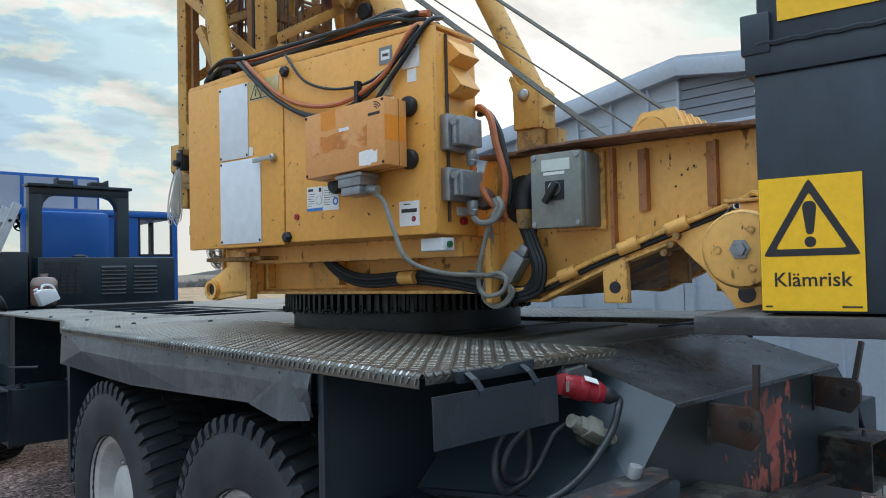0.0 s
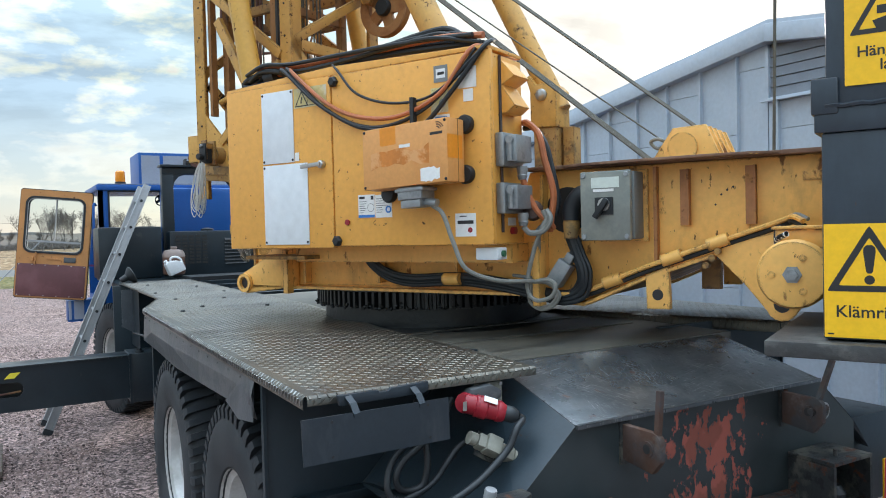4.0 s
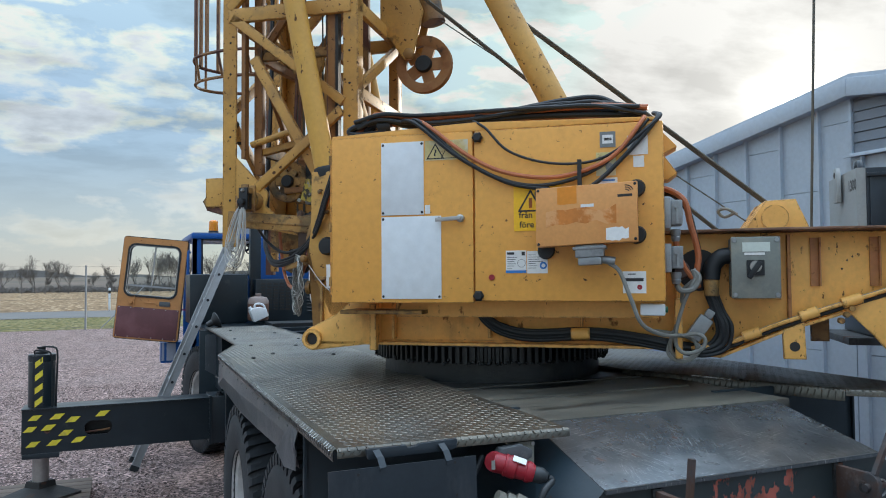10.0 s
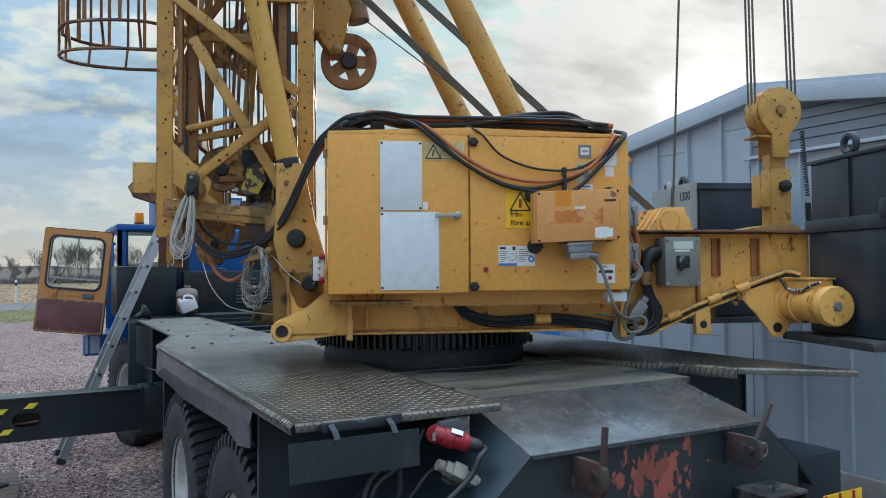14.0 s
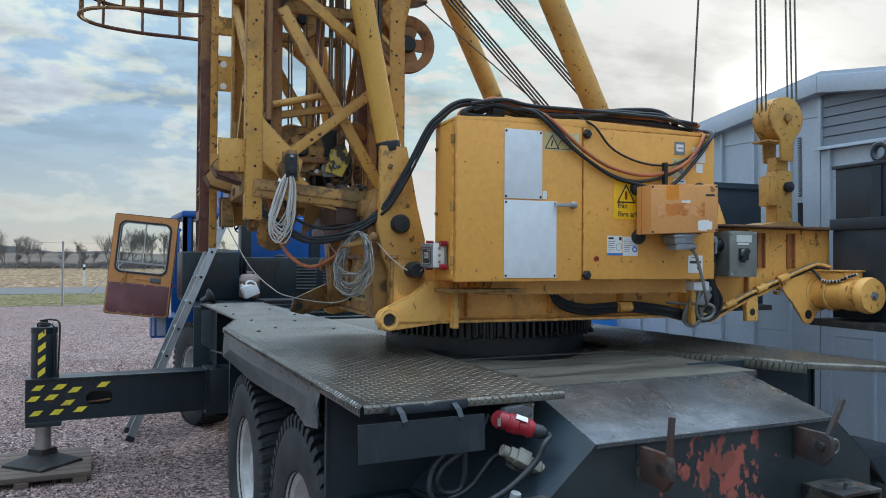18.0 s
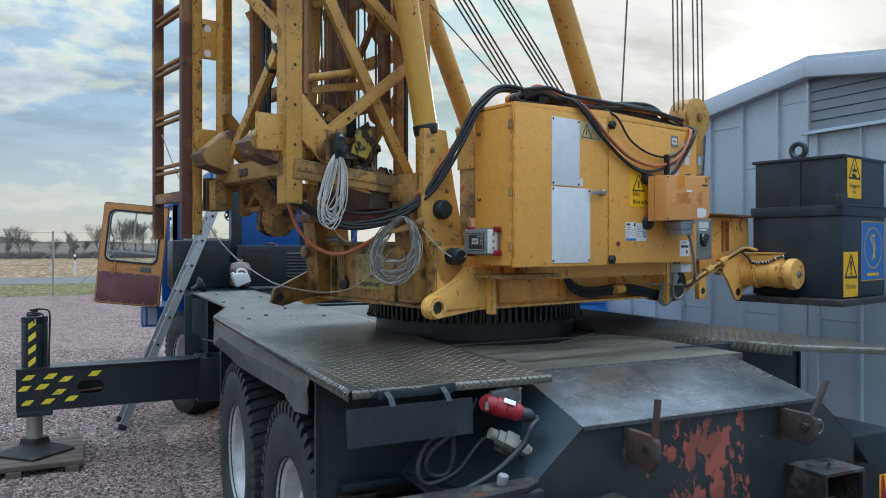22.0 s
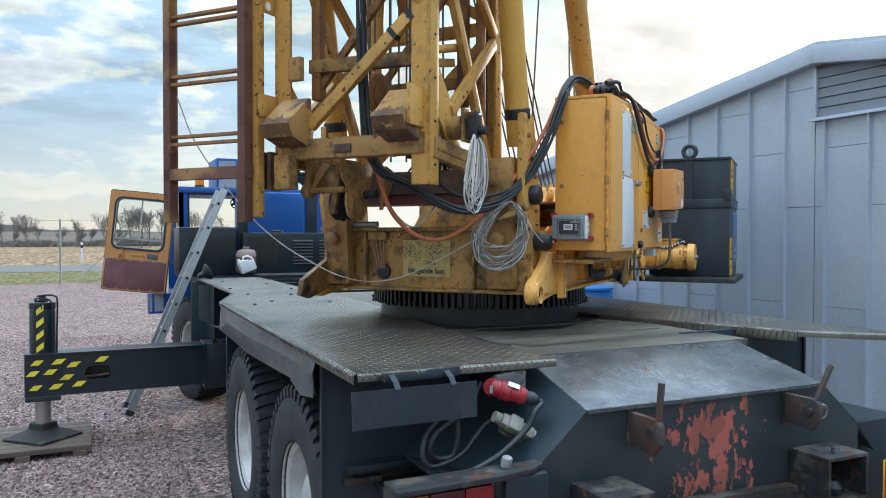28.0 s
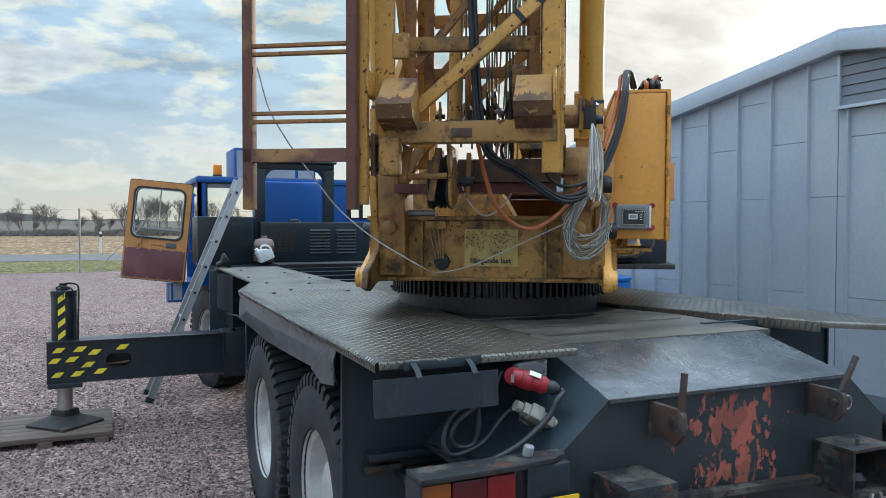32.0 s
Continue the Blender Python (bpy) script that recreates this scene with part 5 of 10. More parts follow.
# superstructure of the carrier ahead of the crane
def engine_box():
    e = part("engine_cover", G().box(-0.42, 0.92, 5.0, 5.7, DZ - 0.02, 1.775), M["black_paint"], truck, "black sheet-metal engine cover with louvred vents", bevel=0.025)
    for x0 in (0.16, 0.48):
        for i in range(8):
            z = 1.40 + i * 0.038
            part("vent_slat", G().prism([(4.998, z), (4.982, z + 0.004), (4.998, z + 0.024)], "x", x0, x0 + 0.24), M["rubber"], e)
    for i in range(5):
        for j in range(9):
            part("vent_hole", G().box(-0.36 + i * 0.07, -0.31 + i * 0.07, 4.994, 4.999, 1.42 + j * 0.036, 1.443 + j * 0.036), M["ink"], e)
    part("filler_cap", G().lathe([(0.07, 0), (0.07, 0.02), (0.02, 0.035)], (0.02, 5.2, 1.775), (0, 0, 1), 16), M["rubber"], e)
    b = part("battery_box", G().box(-1.12, -0.50, 5.0, 5.55, DZ - 0.02, 1.83), M["black_paint"], truck, "plain black steel storage box", bevel=0.02)
    fr = G()
    for x, k in ((-0.385, 1), (0.45, -1)):
        fr.bar((x, 5.25, DZ), (x, 5.25, 2.40), 0.12, 0.11, (0, 1, 0))
        fr.prism([(x + k * 0.055, 2.42), (x + k * 0.055, 2.24), (x + k * 0.075, 2.32), (x + k * 0.12, 2.375), (x + k * 0.19, 2.40), (x + k * 0.19, 2.42)], "y", 5.20, 5.30)
    fr.box(-0.445, 0.51, 5.195, 5.305, 2.40, 2.475)
    part("boom_rest", fr, M["black_paint"], truck, "black steel boom rest frame with gusseted corners", bevel=0.006)
    part("rest_cap", G().box(-0.465, 0.53, 5.15, 5.35, 2.478, 2.505), M["black_paint"], truck, bevel=0.003)
    for a, b in ((-0.19, -0.04), (0.13, 0.30)):
        part("rest_pad", G().box(a, b, 5.18, 5.32, 2.506, 2.55).box(*((a, a + 0.012) if a < 0 else (b - 0.012, b)), 5.18, 5.32, 2.55, 2.575), M["rubber"], truck, "black rest pad", bevel=0.003)
    part("tank", G().box(-0.34, 0.50, 5.72, 6.05, 1.4, 2.29), M["blue"], truck, "glossy blue tank behind the boom rest", bevel=0.07)
engine_box()

def cab_shell():
    # a hollow cab: walls round openings
    c = tagged(new("cab"), "blue driver's cab with an open side door")
    c.parent = truck
    x0, x1, y0, y1, z0, z1, zs = -1.0, 1.40, 6.06, 7.5, 0.80, 2.34, 1.82
    part("cab_floor", G().box(x0, x1, y0, y1, z0, z0 + 0.05), M["black_paint"], c)
    part("roof", G().box(x0 - 0.02, x1 + 0.02, y0 - 0.02, y1 + 0.02, z1 - 0.07, z1), M["blue"], c, bevel=0.02)
    part("rear_wall", G().box(x0, x1, y0, y0 + 0.04, z0 + 0.05, zs), M["blue"], c)
    for a, b in ((x0, x0 + 0.10), (-0.20, 0.93), (1.33, x1)):
        part("rear_pillar", G().box(a, b, y0, y0 + 0.04, zs, z1 - 0.07), M["blue"], c)
    part("front_wall", G().box(x0, x1, y1 - 0.04, y1, z0, 1.5), M["blue"], c)
    for a in (x0, 0.2, x1 - 0.08):
        part("front_pillar", G().box(a, a + 0.08, y1 - 0.04, y1, 1.5, z1 - 0.07), M["blue"], c)
    part("right_wall", G().box(x1 - 0.04, x1, y0 + 0.04, y1 - 0.04, z0, 1.72), M["blue"], c)
    for a, b in ((y0 + 0.04, y0 + 0.14), (y0 + 0.74, y0 + 0.82), (y1 - 0.12, y1 - 0.04)):
        part("right_pillar", G().box(x1 - 0.04, x1, a, b, 1.72, z1 - 0.07), M["rubber"], c)
    # pale sheet on the blue roof: the sky's reflection as colour
    part("roof_skin", G().box(x0 + 0.0, x1 - 0.0, y0, y1, z1 + 0.003, z1 + 0.010), M["skyblue"], c, "pale sheet for the sky reflected on the roof")
    # small fan hanging in the rear window
    fan = part("cab_fan", G().sweep([(-0.30 + 0.055 * math.cos(k * math.pi / 6), y0 + 0.12, 2.16 + 0.062 * math.sin(k * math.pi / 6)) for k in range(12)], 0.008, 6, 3, close=True), M["rubber"], c, "small round black cab fan")
    for k in range(4):
        q = k * math.pi / 2 + 0.5
        part("fan_blade", G().bar((-0.30, y0 + 0.12, 2.16), (-0.30 + 0.05 * math.cos(q), y0 + 0.12, 2.16 + 0.055 * math.sin(q)), 0.03, 0.006, (0, 1, 0)), M["rubber"], fan)
    part("fan_stem", G().tube((-0.30, y0 + 0.12, 2.22), (-0.30, y0 + 0.12, z1 - 0.07), 0.008, 8), M["rubber"], fan)
    part("left_sill", G().box(x0, x0 + 0.04, y0, y1, z0 - 0.1, 1.0), M["blue"], c)
    part("left_rear_pillar", G().box(x0, x0 + 0.05, y0, y0 + 0.09, 1.0, z1 - 0.07), M["blue"], c)
    for a, b in ((-0.90, -0.20), (0.93, 1.33)):
        w = part("rear_window", G().box(a, b, y0 + 0.015, y0 + 0.021, zs, z1 - 0.07), M["glass"], c)
        w.visible_shadow = False
        fr = G()
        for q in ((a, b, zs, zs + 0.02), (a, b, z1 - 0.09, z1 - 0.07), (a, a + 0.02, zs, z1 - 0.07), (b - 0.02, b, zs, z1 - 0.07)):
            fr.box(q[0], q[1], y0 - 0.008, y0 + 0.0, q[2], q[3])
        part("window_seal", fr, M["rubber"], c)
    st = part("step", G().box(-1.35, -1.02, 6.2, 6.5, 0.762, 1.012), M["blue"], c, "blue cab step box with pale panels", bevel=0.01)
    for a, b in ((-1.342, -1.312), (-1.285, -1.180)):
        part("pale_panel", G().box(a, b, 6.194, 6.199, 0.790, 1.005), M["skyblue"], st)
    part("grab_rail", G().sweep([(-1.03, 6.02, 1.3), (-1.06, 5.99, 1.35), (-1.06, 5.99, 2.05), (-1.03, 6.02, 2.1)], 0.014), M["blue"], c)
    # warning beacon
    b = part("beacon", G().lathe([(0.06, 0), (0.06, 0.03), (0.055, 0.035)], (-0.75, 6.12, z1), (0, 0, 1), 20), M["rubber"], c)
    part("lens", G().lathe([(0.052, 0.035), (0.056, 0.05), (0.052, 0.150), (0.035, 0.166), (0.0, 0.168)], (-0.75, 6.12, z1), (0, 0, 1), 24), M["beacon"], b, "orange beacon lens")
    # pale roof box behind the cab
    r = part("roof_box", G().box(-0.53, 0.54, 6.2, 6.9, z1 + 0.012, 2.735), M["blue"], c, "blue box with pale panels on the cab roof", bevel=0.01)
    for a, b2 in ((-0.50, -0.29), (-0.25, 0.26), (0.30, 0.51)):
        part("pale_panel", G().box(a, b2, 6.194, 6.199, z1 + 0.02, 2.70), M["skyblue"], r)
cab_shell()

M["socket_grey"] = surface("dull_socket_grey", (0.075, 0.082, 0.088), 0.5, var=0.2, scale=12, bump=0.05, stains=[((0.20, 0.20, 0.19), 16, 0.56, 0.7, 0.6, 0.6)])
def cab_door():
    d = tagged(new("cab_door"), "open orange cab door with maroon lower panel and rounded window")
    d.parent = truck
    # the hinge line leans, so the open door hangs tilted
    hinge, x, z = Vector((-1.167, 6.12, 1.012)), Vector((-0.927, 0.363, 0.0934)).normalized(), Vector((0.1195, 0.0, 0.993))
    z = (z - x * z.dot(x)).normalized()
    y = x.cross(z)
    w, h = 0.771, 1.23
    d.matrix_basis = Matrix(((x.x, -y.x, z.x, hinge.x), (x.y, -y.y, z.y, hinge.y), (x.z, -y.z, z.z, hinge.z), (0, 0, 0, 1)))
    def rounded(u0, u1, z0, z1, r, n=5):
        out = []
        for cu, cz, a0 in ((u1 - r, z1 - r, 0), (u0 + r, z1 - r, 90), (u0 + r, z0 + r, 180), (u1 - r, z0 + r, 270)):
            out += [(cu + r * math.cos(radians(a0 + 90 * i / n)), cz + r * math.sin(radians(a0 + 90 * i / n))) for i in range(n + 1)]
        return out
    def ring(outer, inner, d0, d1):
        n = len(outer)
        v = [(u, t, q) for t in (d0, d1) for loop in (outer, inner) for u, q in loop]
        f = []
        for i in range(n):
            j = (i + 1) % n
            f += [(i, j, n + j, n + i), (2 * n + i, 3 * n + i, 3 * n + j, 2 * n + j), (i, 2 * n + i, 2 * n + j, j), (n + i, n + j, 3 * n + j, 3 * n + i)]
        return G().add(v, f)
    part("door_frame", ring(rounded(0, w, 0, h, 0.03), rounded(0.07, w - 0.07, 0.515, 1.15, 0.085), -0.022, 0.022), M["door_orange"], d)
    part("door_rim", ring(rounded(-0.008, w + 0.008, -0.008, h + 0.008, 0.034), rounded(0, w, 0, h, 0.03), -0.008, 0.008), M["rubber"], d, "black rubber door seal")
    for s in (-1, 1):
        part("lower_panel", G().box(0.016, w - 0.016, *sorted((s * 0.0225, s * 0.029)), 0.016, 0.385), M["maroon"], d, "maroon vinyl panel", bevel=0.002)
        for k in range(6):
            for q in (0.026, 0.375):
                part("screw", G().lathe([(0.007, 0), (0.004, 0.003)], (0.035 + k * 0.140, s * 0.029, q), (0, s, 0), 6), M["steel"], d)
        part("window_seal", ring(rounded(0.062, w - 0.062, 0.507, 1.158, 0.09), rounded(0.084, w - 0.084, 0.529, 1.136, 0.075), *sorted((s * 0.0225, s * 0.030))), M["rubber"], d)
        part("window_trim", ring(rounded(0.084, w - 0.084, 0.529, 1.136, 0.075), rounded(0.092, w - 0.092, 0.537, 1.128, 0.07), *sorted((s * 0.020, s * 0.027))), M["alu"], d, "bright window trim")
        part("latch", G().box(0.13, 0.26, *sorted((s * 0.0225, s * 0.034)), 0.415, 0.475), M["socket_grey"], d, "dark latch plate", bevel=0.004)
        part("grip", G().box(0.30, 0.44, *sorted((s * 0.0225, s * 0.032)), 0.44, 0.456), M["door_orange"], d, bevel=0.003)
        part("winder", G().tube((0.60, s * 0.022, 0.44), (0.60, s * 0.05, 0.44), 0.022, 12).bar((0.56, s * 0.045, 0.375), (0.56, s * 0.045, 0.52), 0.012, 0.012, (0, 1, 0)), M["door_orange"], d)
    gl = part("window_pane", G().prism(rounded(0.07, w - 0.07, 0.515, 1.15, 0.085), "y", -0.003, 0.003), M["glass"], d)
    gl.visible_shadow = False
    part("slider_rail", G().box(w * 0.5 - 0.006, w * 0.5 + 0.006, -0.01, 0.01, 0.64, 1.15).box(0.08, w - 0.08, -0.012, 0.012, 0.635, 0.655), M["alu"], d)
    part("check_strap", G().bar((0.16, -0.04, 0.395), (-0.06, -0.03, 0.40), 0.006, 0.022), M["purple"], d, "purple webbing check strap")
M["purple"] = surface("purple_webbing", (0.16, 0.05, 0.16), 0.7, var=0.15, scale=20, bump=0.05)
cab_door()

# ---- slewing crane, in its own frame: x along the counter beam, y across ----
def mover(name, label, category):
    t = thing(name, label, category)
    MOVERS.append(t)
    return t

crane = mover("crane_superstructure", "yellow slewing crane platform with counter beam on a toothed turntable", "crane")
BY = 0.55

M["grease_film"] = surface("black_grease", (0.0065, 0.0085, 0.0095), 0.38, var=0.4, scale=9, grain=40, bump=0.2, stains=[((0.035, 0.033, 0.028), 8, 0.54, 0.68, 0.6, 0.6)])
def turntable():
    ring = part("slewing_ring", G().lathe([(0.560, 1.285), (0.560, 1.372), (0.575, 1.374), (0.575, 1.378), (0.575, 1.455), (0.60, 1.458), (0.60, 1.47), (0.2, 1.47), (0.2, 1.285)], (0, 0, 0), (0, 0, 1), 72), M["grease_film"], crane, "greasy black toothed slewing ring")
    tooth = G().add([(0.573, -0.012, 1.38), (0.573, 0.012, 1.38), (0.573, 0.012, 1.455), (0.573, -0.012, 1.455), (0.602, -0.007, 1.38), (0.602, 0.007, 1.38), (0.602, 0.007, 1.455), (0.602, -0.007, 1.455)],
                    [(0, 4, 7, 3), (1, 2, 6, 5), (4, 5, 6, 7), (2, 3, 7, 6), (0, 1, 5, 4)]).mesh("tooth", M["grease_film"], smooth=0)
    for i in range(104):
        o = new("tooth", tooth); o.parent = ring
        o.matrix_basis = Matrix.Rotation(2 * math.pi * i / 104, 4, "Z")
    # clots of old grease pressed out between the teeth
    rg, g = random.Random(77), G()
    for i in range(260):
        a, z = rg.uniform(0, 6.283), 1.378 + abs(rg.gauss(0, 0.012))
        r, s = 0.600 + rg.uniform(-0.006, 0.012), rg.uniform(0.004, 0.011)
        x, y = r * math.cos(a), r * math.sin(a)
        g.lathe([(s * 0.7, -s * 0.5), (s, 0.0), (s * 0.6, s * 0.6), (0.0, s * 0.8)], (x, y, z), (rg.uniform(-1, 1), rg.uniform(-1, 1), 1.2), 6)
    tagged(part("grease", g, M["grease_film"], ring), kind="stuff")
    # film of grease on the deck round the ring
    rim, vs, fs = random.Random(5), [], []
    n = 90
    for i in range(n):
        a = 2 * math.pi * i / n
        w = 0.70 + 0.05 * math.sin(3 * a + 1) + 0.03 * math.sin(7 * a) + rim.uniform(-0.018, 0.018)
        w = min(w, 0.60 / max(abs(math.cos(a)), 0.05)) if abs(math.cos(a)) > 0.8 else w
        vs += [(0.56 * math.cos(a), 0.56 * math.sin(a), DZ - 0.0195), (w * math.cos(a), w * math.sin(a), DZ - 0.0195)]
        fs.append((2 * i, 2 * i + 1, (2 * i + 3) % (2 * n), (2 * i + 2) % (2 * n)))
    part("grease_film", G().add(vs, fs), M["grease_film"], truck, "black grease spread on the deck")
turntable()

SIDE = [(-0.72, 1.475), (0.69, 1.49), (0.90, 1.45), (1.10, 1.445), (1.34, 1.55), (1.78, 1.70), (2.02, 1.70), (2.02, 1.955), (0.86, 1.955), (0.80, 1.80), (-0.40, 1.79), (-0.45, 1.77), (-0.72, 1.77)]
M["flange_rust"] = surface("rust_brown_flange", (0.20, 0.105, 0.065), 0.65, var=0.25, scale=5, bump=0.12, stains=[((0.34, 0.20, 0.11), 6, 0.48, 0.62, 0.6, 0.8), (DARKRUST, 9, 0.52, 0.64, 0.7, 0.9), ((0.62, 0.36, 0.10), 14, 0.62, 0.66, 0.8, 0.6)])
def frame_parts():
    part("base_plate", G().prism([(-0.74, -0.54), (0.95, -0.54), (0.95, 0.54), (-0.74, 0.54)], "z", 1.472, 1.492), M["beam_yellow"], crane)
    for s in (-1, 1):
        w = part("side_plate", G().prism(SIDE, "y", *sorted((s * BY, s * (BY - 0.016)))), M["beam_yellow"], crane, "yellow welded side plate of the counter beam", bevel=0.002)
        e = s * BY
        for x, z0, z1 in ((1.375, 1.57, 1.945), (0.109, 1.50, 1.66), (0.524, 1.50, 1.66), (-0.35, 1.49, 1.66), (0.93, 1.46, 1.94)):
            rusty = x == 1.375
            part("stiffener", G().box(x - 0.006, x + 0.006, *sorted((e, e + s * (0.032 if rusty else 0.045))), z0, z1), M["angle_brown" if rusty else "beam_yellow"], w)
        for x in (1.478, 1.70):
            b = part("angle_bracket", G().box(x - 0.018, x + 0.018, *sorted((e + s * 0.001, e + s * 0.012)), 1.73, 1.93).box(x + 0.012, x + 0.018, *sorted((e + s * 0.012, e + s * 0.035)), 1.73, 1.93), M["angle_brown"], w, "rust-brown angle bracket")
        part("bottom_flange", G().box(-0.74, 0.86, *sorted((e - s * 0.01, e + s * 0.05)), 1.462, 1.475), M["beam_yellow"], w)
        fl = [(0.86, 1.468), (0.92, 1.447), (1.10, 1.437), (1.34, 1.542), (1.78, 1.692), (2.02, 1.692)]
        for (a, b), (c, d) in zip(fl, fl[1:]):
            part("bottom_flange", G().bar((a, e + s * 0.018, b), (c, e + s * 0.018, d), 0.06, 0.012), M["beam_yellow"], w)
        part("lifting_lug", G().prism([(1.342, 1.55), (1.425, 1.585), (1.43, 1.43), (1.345, 1.43)], "y", *sorted((e + s * 0.02, e + s * 0.05))), M["beam_yellow"], w, bevel=0.003)
        part("lug_eye", G().tube((1.386, e + s * 0.0505, 1.482), (1.386, e + s * 0.0515, 1.482), 0.02, 16), M["ink"], w)
        part("window_cutout", G().tube((1.02, e + s * 0.002, 1.80), (1.02, e - s * 0.001, 1.80), 0.09, 24), M["ink"], w, "dark round cable cut-out")
        part("name_plate", G().box(1.86, 1.95, *sorted((e, e + s * 0.004)), 1.87, 1.90), M["beam_yellow"], w, bevel=0.001)
        for q in ((1.62, 1.85), (1.60, 1.835), (1.64, 1.86), (1.58, 1.80)):
            part("bolt_hole", G().tube((q[0], e + s * 0.001, q[1]), (q[0], e + s * 0.002, q[1]), 0.004, 6), M["ink"], w)
    part("top_flange", G().box(0.86, 2.03, -0.60, 0.60, 1.957, 1.972), M["flange_rust"], crane, "rust-brown top flange", bevel=0.002)
    for s in (-1, 1):
        part("flange_lip", G().prism([(1.02, s * 0.601), (1.10, s * 0.650), (1.30, s * 0.672), (1.56, s * 0.672), (1.72, s * 0.650), (1.80, s * 0.601)], "z", 1.960, 1.970), M["flange_rust"], crane, "bent rusty lip of the top flange", bevel=0.002)
    part("inner_cover", G().box(-0.66, 0.80, -0.53, 0.53, 1.762, 1.786), M["grimy"], crane)
    part("winch_housing", G().prism([(-0.10, 1.787), (0.40, 1.787), (0.32, 1.925), (-0.02, 1.925)], "x", -0.06, 0.30), M["dull_shaded_yellow"], crane, "grimy yellow winch housing", bevel=0.006)
    part("end_plate", G().box(2.005, 2.02, -0.534, 0.534, 1.70, 1.955), M["beam_yellow"], crane)
    # front plate under the mast
    f = part("front_plate", G().box(-0.735, -0.72, -0.565, 0.565, 1.48, 1.765), M["dull_shaded_yellow"], crane, "grimy yellow front plate under the mast", bevel=0.003)
    part("front_rim", G().box(-0.76, -0.70, -0.57, 0.57, 1.765, 1.785), M["dull_shaded_yellow"], f, bevel=0.003)
    part("front_foot", G().box(-0.76, -0.70, -0.57, 0.57, 1.475, 1.492), M["dull_shaded_yellow"], f, bevel=0.002)
    for y in (-0.46, -0.29, 0.30, 0.50):
        part("gusset", G().box(-0.765, -0.736, y - 0.006, y + 0.006, 1.495, 1.762), M["dull_shaded_yellow"], f)
    # four thin pipes and a lubrication pad on the front plate
    for (ya, yb) in ((0.264, 0.234), (0.243, 0.219), (0.222, 0.208), (0.201, 0.197)):
        part("grease_pipe", G().sweep([(-0.744, ya, 1.745), (-0.748, ya, 1.716), (-0.75, (ya + yb) / 2, 1.65), (-0.748, yb, 1.588), (-0.738, yb - 0.005, 1.565)], 0.004, 6), M["copper"], f, "thin copper grease pipe")
    part("grease_head", G().lathe([(0.04, 0), (0.036, 0.012), (0.0, 0.016)], (-0.736, 0.205, 1.565), (-1, 0, 0), 14), M["rubber"], f, "black grease smear and nipple block")
    part("pipe_block", G().box(-0.76, -0.736, 0.18, 0.285, 1.722, 1.762), M["dull_shaded_yellow"], f, bevel=0.004)
    part("pivot_shaft", G().tube((-0.75, 0.366, 1.80), (-0.75, 0.234, 1.80), 0.015, 12), M["cast"], f, "bare steel pivot shaft")
    # worn warning plate
    g = G().box(-0.7385, -0.7355, -0.16, 0.095, 1.545, 1.722)
    m = Matrix(((0, 0, -1, -0.7385), (-1, 0, 0, -0.03), (0, 1, 0, 1.572), (0, 0, 0, 1)))
    g.slot = 1
    g.text("hängande last", 0.036, m, bold=0.03)
    g.text("und", 0.030, m @ Matrix.Translation((0.03, 0.040, 0)))
    rng = random.Random(4)
    g.slot = 2
    for i in range(240):
        cy, cz = ((-0.085, 1.675), (0.045, 1.668))[i % 2]
        y, z, r = min(max(rng.gauss(cy, 0.032), -0.15), 0.085), min(max(rng.gauss(cz, 0.022), 1.622), 1.716), rng.uniform(0.001, 0.0048)
        g.add([(-0.7388, y + r * math.cos(a) * rng.uniform(.6, 1.4), z + r * math.sin(a)) for a in (0, 1, 2.2, 3.3, 4.4, 5.4)][::-1], [(0, 1, 2, 3, 4, 5)])
    part("warning_plate", g, [M["dull_sign"], M["ink"], M["faded_ink"]], f, "faded yellow warning plate about hanging loads")
M["faded_ink"] = surface("faded_print", (0.16, 0.125, 0.055), 0.6, var=0.3, scale=20, bump=0.0)
M["angle_brown"] = surface("rust_brown_bracket", (0.40, 0.17, 0.065), 0.6, var=0.25, scale=10, bump=0.1, stains=[((0.48, 0.22, 0.05), 8, 0.5, 0.62, 0.7, 0.6), (DARKRUST, 24, 0.58, 0.66, 0.7, 0.9)])
M["copper"] = surface("dull_copper_pipe", (0.36, 0.22, 0.12), 0.4, metal=0.5, var=0.2, scale=20, bump=0.02)
M["dull_sign"] = surface("faded_sign", (0.48, 0.37, 0.13), 0.6, var=0.2, scale=12, bump=0.05, stains=[(RUST, 12, 0.55, 0.7, 0.7, 0.8)])
frame_parts()

def round_poly(cx, cz, r, a0, a1, n=8):
    return [(cx + r * math.cos(radians(a0 + (a1 - a0) * i / n)), cz + r * math.sin(radians(a0 + (a1 - a0) * i / n))) for i in range(n + 1)]

